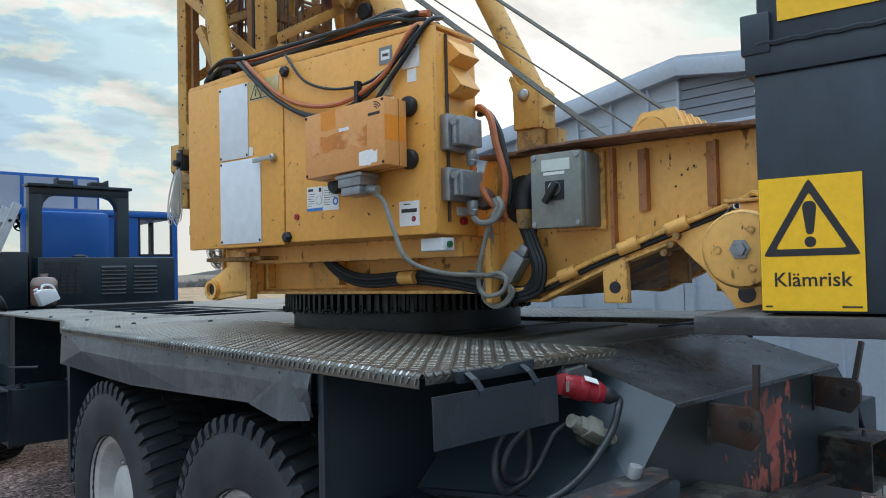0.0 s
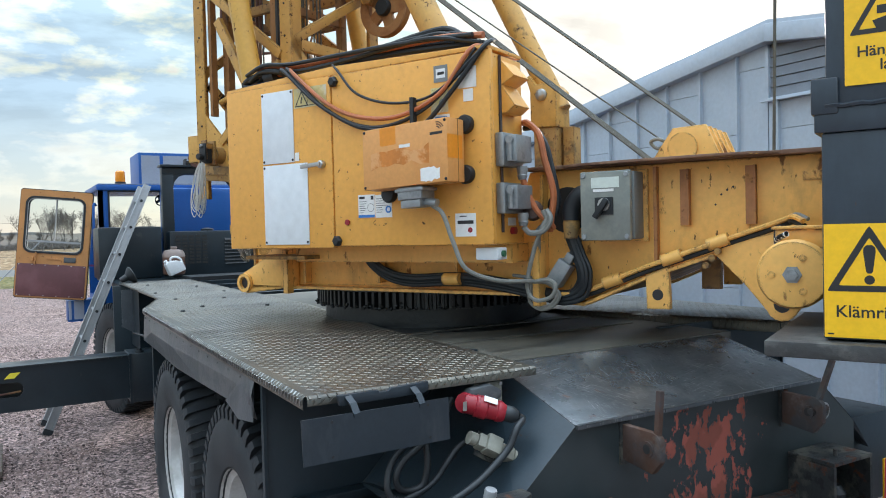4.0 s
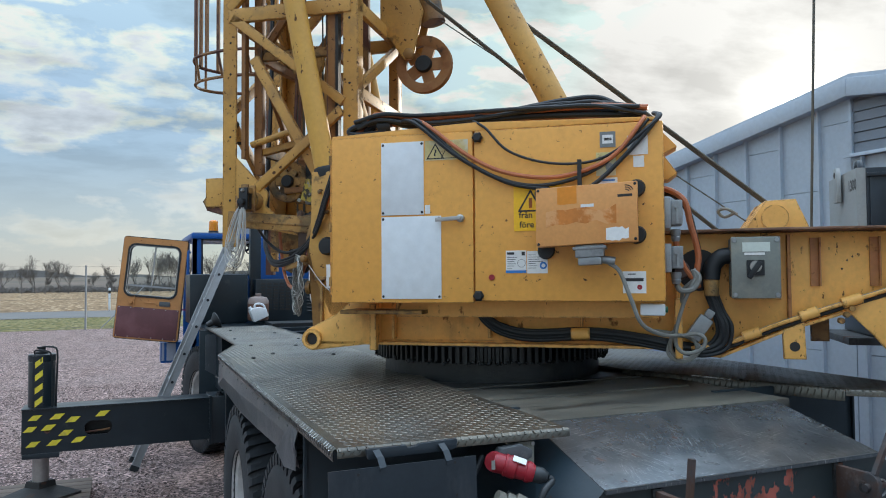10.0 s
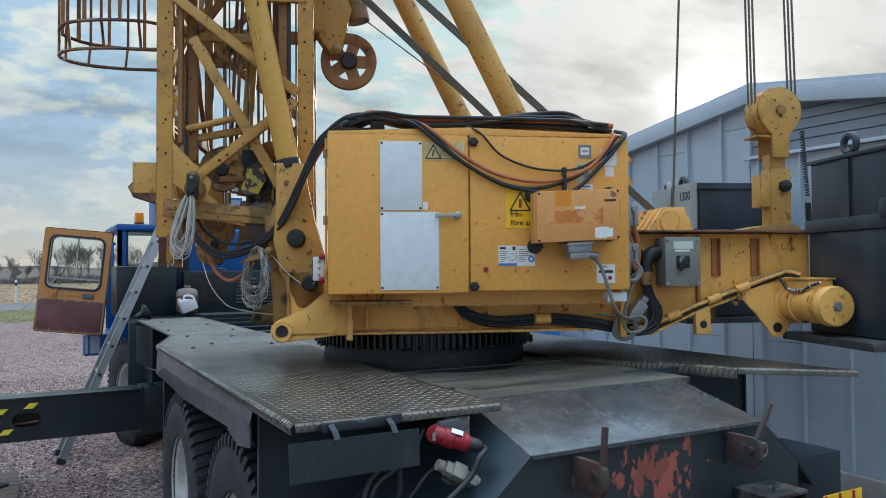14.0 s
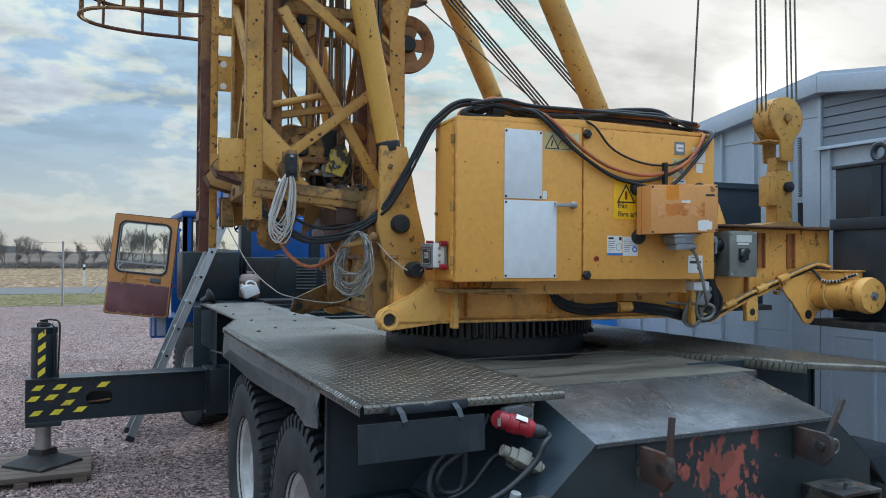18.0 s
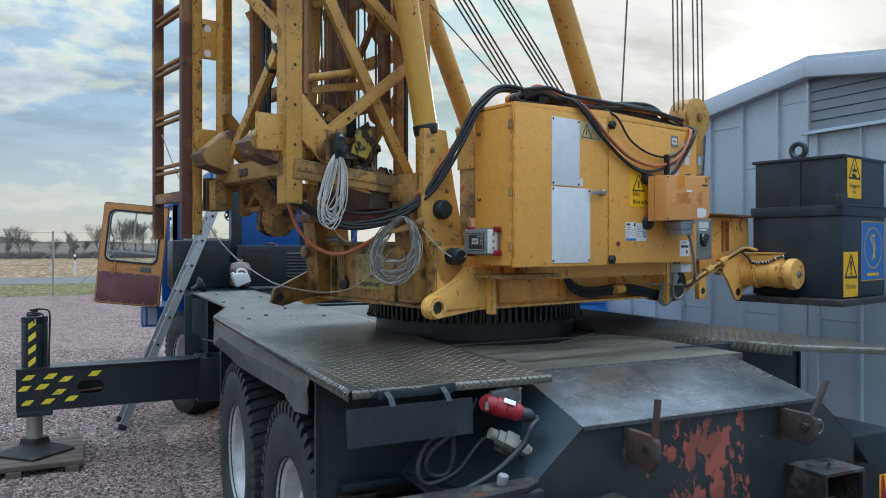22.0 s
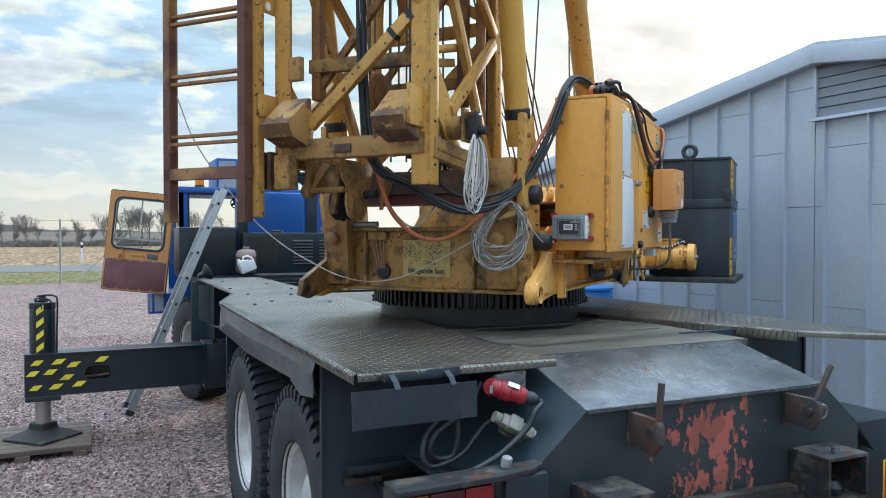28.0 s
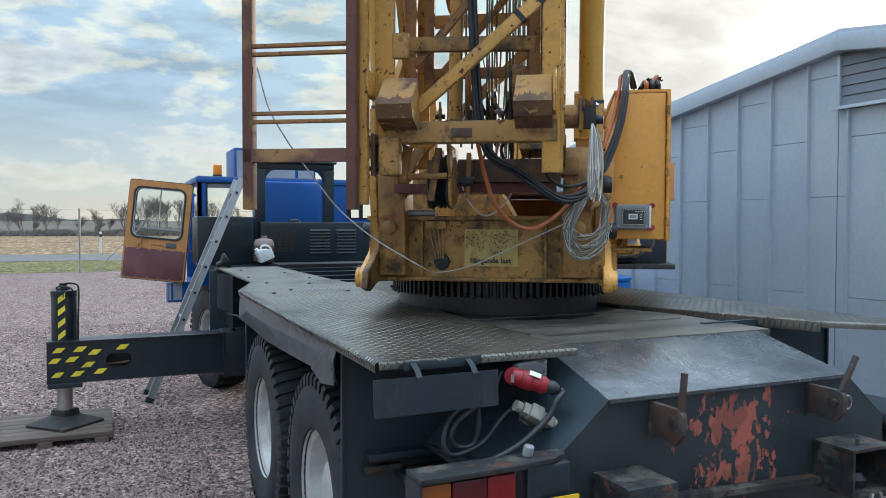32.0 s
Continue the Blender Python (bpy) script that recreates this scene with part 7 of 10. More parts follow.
    for f in (0.83, 0.985):
        p, q = Vector((x, 0.20, 2.205)).lerp(Vector((x, -0.285, 2.62)), f - 0.016), Vector((x, 0.20, 2.205)).lerp(Vector((x, -0.285, 2.62)), f + 0.018)
        part("tape_band", G().bar(tuple(p), tuple(q), 0.053, 0.034, (1, 0, 0)), M["rubber"], mast, "black tape wound round the brace")
    brace((-1.235, 0.29, 2.488), (-1.235, -0.26, 2.476), 0.058, 0.035, (1, 0, 0), "dull_shaded_yellow")
    brace((-0.80, 0.25, 2.450), (-0.80, -0.25, 2.450), 0.048, 0.03, (1, 0, 0), "inner_brown")
    part("corner_bracket", G().box(-1.39, -1.36, 0.235, 0.30, 2.40, 2.50), M["dull_shaded_yellow"], mast, bevel=0.004)
    brace((x, -0.34, 2.66), (x, 0.34, 3.16), 0.05, 0.03, (1, 0, 0))
    for z in (3.19, 4.0, 4.85):
        brace((x, -0.36, z), (x, 0.36, z), 0.07, 0.03, (1, 0, 0))
        brace((X1 + 0.02, -0.36, z), (X1 + 0.02, 0.36, z), 0.07, 0.03, (1, 0, 0))
    brace((x, 0.34, 3.22), (x, -0.34, 3.96), 0.05, 0.03, (1, 0, 0))
    brace((x, -0.34, 4.04), (x, 0.34, 4.8), 0.05, 0.03, (1, 0, 0))
    brace((X1 + 0.02, 0.34, 2.1), (X1 + 0.02, -0.34, 2.72), 0.05, 0.03, (1, 0, 0))
    brace((X1 + 0.02, -0.34, 2.76), (X1 + 0.02, 0.34, 3.16), 0.05, 0.03, (1, 0, 0))
    brace((X1 + 0.02, -0.36, 2.74), (X1 + 0.02, 0.36, 2.74), 0.06, 0.03, (1, 0, 0))
    # inner telescopic section
    for xx in (-1.225, -0.80):
        for yy in (-0.255, 0.255):
            g = G().box(xx - 0.023, xx + 0.023, yy - 0.023, yy + 0.023, 2.34, TOP)
            part("inner_chord", g, M["rail"] if xx > -1 else M["inner_brown"], mast, "dark worn inner mast chord", bevel=0.003)
    for s in (-1, 1):
        y = s * 0.255
        zz = [2.36, 2.99, 3.55, 4.15, 4.75, 5.4]
        for i, (a, b) in enumerate(zip(zz, zz[1:])):
            p, q = (-1.22, -0.82) if i % 2 else (-0.86, -1.22)
            if i:
                brace((p, y, a), (q, y, b), 0.036, 0.025, mat="inner_brown")
            brace((-1.22, y, b), (-0.80, y, b), 0.05, 0.025, mat="dull_shaded_yellow")
        for xx in (-1.225, -0.80):
            for i, (a, b) in enumerate(zip(zz, zz[1:])):
                if s > 0:
                    brace((xx, 0.25, b), (xx, -0.25, b), 0.05, 0.03, (1, 0, 0), "inner_brown")
                    brace((xx, 0.25 * (-1) ** i, a + 0.03), (xx, -0.25 * (-1) ** i, b - 0.03), 0.032, 0.025, (1, 0, 0), "inner_brown")
    # slim yellow tube seen inside the lattice
    brace((-1.22, -0.25, 2.46), (-0.92, -0.25, 2.52), 0.035, 0.035)
    part("inner_tube", G().tube((-1.02, 0.1, 2.2), (-0.92, 0.1, 3.6), 0.032, 16), M["mast_yellow"], mast)

M["scraped"] = surface("scraped_primer", (0.17, 0.092, 0.038), 0.55, var=0.3, scale=9, grain=70, bump=0.15, stains=[((0.075, 0.030, 0.034), 9, 0.47, 0.56, 0.85, 0.7), ((0.03, 0.022, 0.02), 6, 0.54, 0.66, 0.8, 0.5), ((0.42, 0.25, 0.08), 26, 0.60, 0.64, 0.9, 0.5)])
M["shoe"] = surface("scraped_shoe_paint", (0.40, 0.225, 0.07), 0.5, var=0.15, scale=5, grain=60, bump=0.1, stains=[((0.10, 0.04, 0.05), 7, 0.57, 0.63, 0.85, 0.7), (DARKRUST, 30, 0.64, 0.68, 0.9, 0.9), ((0.03, 0.025, 0.03), 4, 0.60, 0.70, 0.8, 0.5)], edge=((0.05, 0.03, 0.02), 0.008, 0.9, 24))
def sheave(parent, c, r, w=0.05, axis=(0, 1, 0), holes=5, mat="dull_shaded_yellow", label="spoked yellow rope sheave"):
    a = Vector(axis)
    prof = [(r * 0.66, -w * .3), (r * 0.86, -w * .5), (r, -w * .5), (r * 0.93, -w * .1), (r * 0.93, w * .1), (r, w * .5), (r * 0.86, w * .5), (r * 0.66, w * .3)]
    s = part("sheave", G().lathe(prof, c, axis, 36, closed=True), M[mat], parent, label)
    g = G()
    u = a.cross(Vector((0, 0, 1))).normalized()
    v = a.cross(u)
    for i in range(holes):
        t = 2 * math.pi * i / holes
        d = u * math.cos(t) + v * math.sin(t)
        g.bar(Vector(c) + d * r * 0.2, Vector(c) + d * r * 0.74, r * 0.42, w * 0.45, a)
    part("spokes", g, M[mat], s)
    part("hub", G().lathe([(r * 0.26, -w * 0.8), (r * 0.3, -w * .6), (r * 0.3, w * .6), (r * 0.26, w * 0.8)], c, axis, 18), M["rubber"], s, "black greased hub")
    return s

M["sheave_brown"] = surface("rusty_sheave_paint", (0.34, 0.16, 0.05), 0.55, var=0.2, scale=6, grain=60, bump=0.1, stains=[(RUST, 6, 0.48, 0.62, 0.6, 0.8), (GREASE, 8, 0.6, 0.68, 0.8, 0.5)])
def mast_gear():
    sheave(mast, (-0.417, 0.2, 3.01), 0.165, mat="sheave_brown", label="rusty brown spoked rope sheave")
    part("sheave_arm", G().prism([(-0.66, 3.5), (-0.48, 3.5), (-0.40, 3.3), (-0.46, 3.05), (-0.52, 3.03), (-0.60, 3.15), (-0.66, 3.2)], "y", 0.12, 0.14).prism([(-0.66, 3.5), (-0.48, 3.5), (-0.40, 3.3), (-0.46, 3.05), (-0.52, 3.03), (-0.60, 3.15), (-0.66, 3.2)], "y", 0.26, 0.28), M["mast_yellow"], mast, "yellow sheave arm", bevel=0.003)
    part("sheave_pin", G().lathe([(0.035, -0.03), (0.035, 0.0), (0.02, 0.01)], (-0.49, 0.12, 3.06), (0, -1, 0), 6), M["grimy"], mast)
    part("arm_tube", G().tube((-0.36, 0.2, 3.25), (-0.50, 0.2, 3.9), 0.07, 18), M["grimy"], mast)
    # sheave bracket hanging under the front cross beam
    cheek = [(-1.31, 2.07), (-1.05, 2.07), (-1.06, 1.97), (-1.10, 1.90), (-1.10, 1.85), (-1.14, 1.815), (-1.20, 1.805), (-1.25, 1.83), (-1.27, 1.88), (-1.265, 1.96), (-1.30, 1.99)]
    part("sheave_cheek", G().prism(cheek, "y", 0.082, 0.094), M["dull_shaded_yellow"], mast, "greasy yellow sheave cheek plate", bevel=0.004)
    part("cheek_boss", G().lathe([(0.040, 0), (0.040, 0.010), (0.018, 0.018)], (-1.18, 0.082, 1.875), (0, -1, 0), 18), M["grimy"], mast)
    part("sheave_cheek", G().prism([(-1.31, 2.07), (-1.06, 2.07), (-1.10, 1.98), (-1.17, 1.93), (-1.27, 1.945), (-1.30, 1.99)], "y", 0.262, 0.274), M["dull_shaded_yellow"], mast, "short greasy yellow cheek plate", bevel=0.004)
    part("hanger_tab", G().bar((-1.31, 0.245, 2.06), (-1.285, 0.275, 1.95), 0.03, 0.012, (1, 0, 0)), M["grimy"], mast, bevel=0.002)
    part("rope_sheave", G().lathe([(0.074, 0.098), (0.074, 0.104)] + [(0.050 if k % 2 else 0.060, 0.109 + k * 0.0055) for k in range(13)] + [(0.074, 0.180), (0.074, 0.186)], (-1.18, 0, 1.885), (0, 1, 0), 28), M["rubber"], mast, "black greased rope sheave")
    part("sheave_pin", G().tube((-1.18, 0.07, 1.885), (-1.18, 0.205, 1.885), 0.018, 12), M["grimy"], mast)
    part("pin_socket", G().tube((-1.16, 0.055, 1.925), (-1.16, 0.0, 1.925), 0.020, 12), M["rubber"], mast, "small black socket")
    part("bracket_web", G().prism([(-1.02, 2.06), (-0.92, 2.03), (-1.05, 1.86)], "y", 0.03, 0.05), M["grimy"], mast)
    part("box_beam", G().box(-0.95, -0.76, -0.36, 0.24, 1.934, 2.038), M["brown"], mast, "dark brown box beam", bevel=0.005)
    # ladder-side guide block
    gb = part("guide_block", G().box(-1.43, -1.37, 0.262, 0.345, 1.938, 2.085), M["dull_shaded_yellow"], mast, "yellow guide block beside the ladder", bevel=0.006)
    part("guide_strip", G().box(-1.435, -1.36, 0.36, 0.375, 1.935, 2.10).box(-1.435, -1.36, 0.395, 0.412, 1.94, 2.10), M["brown"], gb, bevel=0.002)
    for z in (1.965, 2.06):
        part("guide_bolt", G().tube((-1.40, 0.345, z), (-1.40, 0.40, z), 0.009, 8), M["rubber"], gb)
    part("foot_beam", G().box(-0.92, -0.70, -0.34, 0.40, 1.889, 1.932), M["maroon_paint"], mast, "maroon painted foot beam", bevel=0.004)
    part("lever", G().tube((-1.27, 0.293, 1.939), (-1.27, 0.097, 1.943), 0.013, 14), M["grimy"], mast, "greasy steel lever")
    part("lever_end", G().lathe([(0.03, -0.02), (0.03, 0.02)], (-1.27, 0.278, 1.939), (0, 1, 0), 12), M["grimy"], mast)
    part("lever_arm", G().bar((-1.27, 0.275, 1.94), (-1.20, 0.225, 2.06), 0.04, 0.02, (1, 0, 0)), M["grimy"], mast, "greasy lever arm", bevel=0.003)
    part("block_arm", G().bar((-1.24, 0.17, 1.84), (-1.235, 0.135, 2.06), 0.03, 0.03, (1, 0, 0)), M["grimy"], mast, bevel=0.003)
    for k in range(6):
        o = 0.112 + k * 0.012
        part("chain_rope", G().sweep([(-1.16, o, 2.03), (-1.175, o, 1.94), (-1.165, o + 0.003 * (k % 3), 1.85 - 0.012 * (k % 3)), (-1.145, o, 1.83 - 0.01 * (k % 2)), (-1.13, o, 1.87), (-1.12, o, 2.02)], 0.0065, 6), M["rubber"], mast, "greasy black rope loop")
    for s in (-1, 1):
        col = part("foot_column", G().prism([(-0.80, 1.50), (-0.66, 1.50), (-0.60, 1.72), (-0.63, 1.98), (-0.66, 2.10), (-0.80, 2.10), (-0.84, 1.98), (-0.82, 1.80)], "y", *sorted((s * 0.37, s * 0.50))), M["grimy"], mast, "battered yellow mast foot", bevel=0.006)
        part("foot_pin", G().lathe([(0.034, 0), (0.034, 0.022), (0.02, 0.03), (0.0, 0.03)], (-0.835, s * 0.44, 1.73), (-1, 0, 0), 16), M["grimy"], col)
        part("rail_end", G().box(-0.85, -0.62, *sorted((s * 0.34, s * 0.44)), 1.97, 2.05), M["grimy"], mast, bevel=0.004)
    part("hinge_arm", G().prism([(-1.02, 1.455), (-0.95, 1.435), (-0.70, 1.50), (-0.70, 1.66), (-0.80, 1.62), (-1.0, 1.53)], "y", 0.50, 0.53), M["grimy"], mast, bevel=0.004)
    part("hinge_hole", G().tube((-0.97, 0.4995, 1.485), (-0.97, 0.499, 1.485), 0.022, 16), M["ink"], mast)
    sheave(mast, (-1.09, -0.18, 2.31), 0.115, 0.04, holes=6)
    sheave(mast, (-1.06, 0.0, 3.02), 0.10, 0.04, holes=6, mat="mast_yellow")
    # black cable-grip block on the gusset
    k = part("stub_tube", G().lathe([(0.048, 0), (0.048, 0.085)], (-1.19, -0.345, 2.185), (0, -1, 0), 22), M["dull_shaded_yellow"], mast, "yellow stub tube with a cable clamp")
    part("clamp_plate", G().box(-1.225, -1.15, -0.446, -0.431, 2.125, 2.26), M["grimy"], k, bevel=0.004)
    part("clamp_plate", G().box(-1.215, -1.16, -0.490, -0.447, 2.215, 2.245).box(-1.205, -1.165, -0.492, -0.480, 2.15, 2.262), M["grimy"], k, bevel=0.003)
    part("clamp_bolt", G().lathe([(0.011, 0), (0.011, 0.012), (0.006, 0.02)], (-1.19, -0.492, 2.23), (0, -1, 0), 6), M["steel"], k)
    part("black_socket", G().box(-1.215, -1.165, -0.50, -0.452, 2.135, 2.245).lathe([(0.018, 0), (0.018, 0.03)], (-1.19, -0.50, 2.17), (0, -1, 0), 12), M["rubber"], k, "small black cable socket", bevel=0.004)
    rng = random.Random(12)
    for i in range(16):
        y = rng.choice((-0.12, -0.02, 0.10)) + rng.uniform(-0.07, 0.07)
        x = rng.uniform(-1.15, -0.7)
        part("hoist_rope", G().tube((x, y, 2.02 + rng.uniform(0, 0.2)), (x + rng.uniform(-0.03, 0.03), y * 0.9, 6.3), 0.005, 5), M["wire"], mast)
    for x, y, z in ((-0.95, 0.12, 2.28), (-0.9, -0.05, 2.22), (-0.95, -0.16, 2.3)):
        g = G().box(x - 0.04, x + 0.04, y - 0.022, y - 0.012, z - 0.12, z + 0.12).box(x - 0.04, x + 0.04, y + 0.012, y + 0.022, z - 0.12, z + 0.12)
        part("rope_block", g, M["rubber"], mast, bevel=0.003)
        part("hoist_sheave", G().lathe([(0.06, -0.01), (0.05, 0), (0.06, 0.01)], (x, y, z), (0, 1, 0), 18), M["grimy"], mast)
M["maroon_paint"] = surface("maroon_steel_paint", (0.11, 0.024, 0.026), 0.5, var=0.2, scale=6, bump=0.08, stains=[(GREASE, 7, 0.56, 0.66, 0.7, 0.5), (DARKRUST, 20, 0.60, 0.66, 0.7, 0.8)])
M["torn_warning"] = surface("torn_warning_film", (0.55, 0.42, 0.06), 0.5, var=0.2, scale=12, bump=0.05, stains=[((0.02, 0.02, 0.022), 14, 0.46, 0.50, 0.95, 0.5), ((0.35, 0.33, 0.30), 20, 0.58, 0.62, 0.9, 0.6)])
M["brown"] = surface("dark_brown_paint", (0.075, 0.042, 0.028), 0.55, var=0.25, scale=5, grain=60, bump=0.1, stains=[((0.20, 0.11, 0.045), 5, 0.54, 0.64, 0.6, 0.6), (GREASE, 6, 0.54, 0.64, 0.7, 0.45)], edge=((0.25, 0.14, 0.05), 0.010, 0.5, 24))
def mast_foot_fittings():
    rng = random.Random(31)
    # hoist fittings: plates, clevises, pins and short cables between the inner chords
    for i in range(20):
        x, y, z = rng.uniform(-1.02, -0.78), rng.uniform(-0.24, 0.20), rng.uniform(2.16, 2.27)
        w, h, k = rng.uniform(0.03, 0.09), rng.uniform(0.03, 0.09), rng.uniform(-0.03, 0.03)
        m = M[rng.choice(("grimy", "grimy", "dull_shaded_yellow", "oxide", "cast", "brown"))]
        p = part("clevis_plate", G().prism([(x - w / 2, z), (x - w / 4, z + h / 2 + k), (x + w / 2, z + h / 2), (x + w / 2 - k, z - h / 2), (x - w / 3, z - h / 2)], "y", y, y + 0.012), m, mast, bevel=0.002)
        part("clevis_pin", G().tube((x, y - 0.015, z), (x, y + 0.03, z), 0.011, 8), M["rubber"] if i % 3 else M["steel"], p)
    for i in range(8):
        x, y = rng.uniform(-1.0, -0.78), rng.uniform(-0.22, 0.22)
        part("control_cable", G().sweep([(x, y, 2.02), (x + rng.uniform(-.06, .06), y + rng.uniform(-.05, .05), 2.10), (x + rng.uniform(-.08, .08), y + rng.uniform(-.05, .05), 2.18), (x + rng.uniform(-.05, .05), y, 2.30)], rng.uniform(0.004, 0.008), 6), M["rubber"] if i % 3 else M["copper"], mast)
    part("pulley_disc", G().lathe([(0.10, -0.012), (0.11, 0.0), (0.10, 0.012)], (-1.10, 0.02, 2.36), (0, 1, 0), 30), M["sheave_brown"], mast, "flat rusty pulley disc")
    part("pulley_face", G().lathe([(0.07, 0), (0.07, 0.006), (0.03, 0.010)], (-1.10, 0.007, 2.36), (0, -1, 0), 26), M["sheave_brown"], mast)
    part("tie_rod", G().tube((-1.25, -0.30, 2.50), (-0.98, -0.30, 2.57), 0.018, 12), M["mast_yellow"], mast)
    # long chain of links beside the inner chord
    for i in range(2):
        part("guide_rod", G().tube((-1.04 + i * 0.025, -0.22, 2.42), (-0.98 + i * 0.03, -0.22, 3.9), 0.009, 8), M["rail"], mast)
    part("wear_strip", G().box(-1.285, -1.262, -0.35, -0.31, 2.42, 4.4), M["inner_brown"], mast, "worn brown guide strip")
    part("wear_strip", G().box(-0.742, -0.726, -0.35, -0.31, 2.05, 4.4), M["ink"], mast, "black greased guide strip")
    part("guide_post", G().box(-0.788, -0.744, -0.345, -0.312, 2.07, 6.3), M["inner_brown"], mast, "worn brown guide post", bevel=0.003)
    # greasy ledge, torn sticker and small pulley behind the near brace
    part("grease_ledge", G().prism([(-1.0, 2.075), (-0.75, 2.055), (-0.75, 2.105), (-0.86, 2.125), (-0.99, 2.10)], "y", -0.30, -0.18), M["grimy"], mast, "ledge caked with grease and debris", bevel=0.004)
    for i in range(26):
        x, y, r = rng.uniform(-0.97, -0.77), rng.uniform(-0.29, -0.19), rng.uniform(0.008, 0.022)
        part("grease_lump", G().lathe([(r, -r), (r * 1.1, 0.0), (r * 0.5, r * rng.uniform(0.6, 1.4))], (x, y, 2.115), (rng.uniform(-.5, .5), rng.uniform(-.5, .5), 1), 7), M[rng.choice(("rubber", "grimy", "oxide", "brown"))], mast)
    part("torn_sticker", G().prism([(-0.955, 2.31), (-0.89, 2.355), (-0.855, 2.26), (-0.90, 2.175), (-0.985, 2.20)], "y", -0.255, -0.247), M["torn_warning"], mast, "torn yellow and black warning plate")
    part("web_plate", G().prism([(-0.89, 2.125), (-0.76, 2.125), (-0.76, 2.36), (-0.82, 2.36)], "y", -0.12, -0.108), M["inner_brown"], mast, "rust-brown web plate", bevel=0.002)
    part("web_plate", G().prism([(-1.01, 2.125), (-0.80, 2.125), (-0.83, 2.30), (-0.97, 2.24)], "y", 0.10, 0.112), M["inner_brown"], mast, "rust-brown web plate", bevel=0.002)
    part("guide_pulley", G().lathe([(0.05, -0.012), (0.056, -0.008), (0.044, 0.0), (0.056, 0.008), (0.05, 0.012)], (-0.835, -0.27, 2.395), (0.3, 1, 0.5), 22), M["sheave_brown"], mast, "small tilted rope pulley")
    part("cross_tie", G().bar((-1.10, -0.20, 2.255), (-0.93, -0.20, 2.262), 0.035, 0.03), M["inner_brown"], mast, bevel=0.002)
mast_parts()
mast_gear()
mast_foot_fittings()

def ladder_on_mast():
    l = mover("mast_ladder", "rusty brown access ladder with safety cage on the mast", "ladder")
    for y, x in ((0.845, -1.51), (0.425, -1.515)):
        part("ladder_rail", G().box(x - 0.025, x + 0.025, y - 0.02, y + 0.02, 1.80, 6.4), M["rail"], l, bevel=0.003)
    part("side_post", G().box(-1.49, -1.45, 0.375, 0.41, 1.82, 6.4), M["mast_yellow"], l, "yellow flat post beside the ladder", bevel=0.003)
    for i in range(15):
        z = 1.897 + 0.2615 * i
        if i < 1:
            continue
        part("rung", G().box(-1.53, -1.505, 0.445, 0.825, z + 0.008, z + 0.022).box(-1.53, -1.505, 0.445, 0.825, z - 0.024, z - 0.010), M["inner_brown"], l, bevel=0.001)
    part("foot_bar", G().box(-1.535, -1.495, 0.40, 0.86, 1.985, 2.035), M["rail"], l)
    for z in (2.24, 3.0, 3.8, 4.6, 5.4):
        part("bracket", G().box(-1.49, -1.345, 0.37, 0.39, z, z + 0.10), M["mast_yellow"], l, bevel=0.003)
    cy = 0.635
    def hoop(z, r=0.30):
        pts = [(-1.53, cy + 0.25, z), (-1.64, cy + r, z), (-1.85, cy + r * 0.98, z), (-2.06, cy + r * 0.72, z), (-2.16, cy + 0.06, z), (-2.16, cy - 0.06, z), (-2.06, cy - r * 0.72, z), (-1.85, cy - r * 0.98, z), (-1.64, cy - r, z), (-1.53, cy - 0.25, z)]
        part("cage_hoop", G().sweep(pts, 0.011, 6, 5), M["rail"], l)
        return pts
    low = hoop(3.10, 0.24)
    pts = hoop(3.25); hoop(3.9); hoop(4.6); hoop(5.3); hoop(6.0)
    for a, b in zip(pts[1:-1], low[1:-1]):
        part("cage_bar", G().tube(a, (a[0], a[1], 6.3), 0.009, 6), M["rail"], l)
        part("cage_bar", G().tube(b, a, 0.009, 6), M["rail"], l)
    for a, b in zip(pts[1:-2], pts[2:-1]):
        m = ((a[0] + b[0]) / 2, (a[1] + b[1]) / 2)
        part("cage_bar", G().box(m[0] - 0.010, m[0] + 0.010, m[1] - 0.010, m[1] + 0.010, 3.25, 6.3), M["inner_brown"], l)
    for y in (cy + 0.25, cy - 0.25):
        part("cage_arm", G().tube((-1.53, y, 3.25), (-1.40, y, 3.25), 0.012, 6), M["rail"], l)
ladder_on_mast()

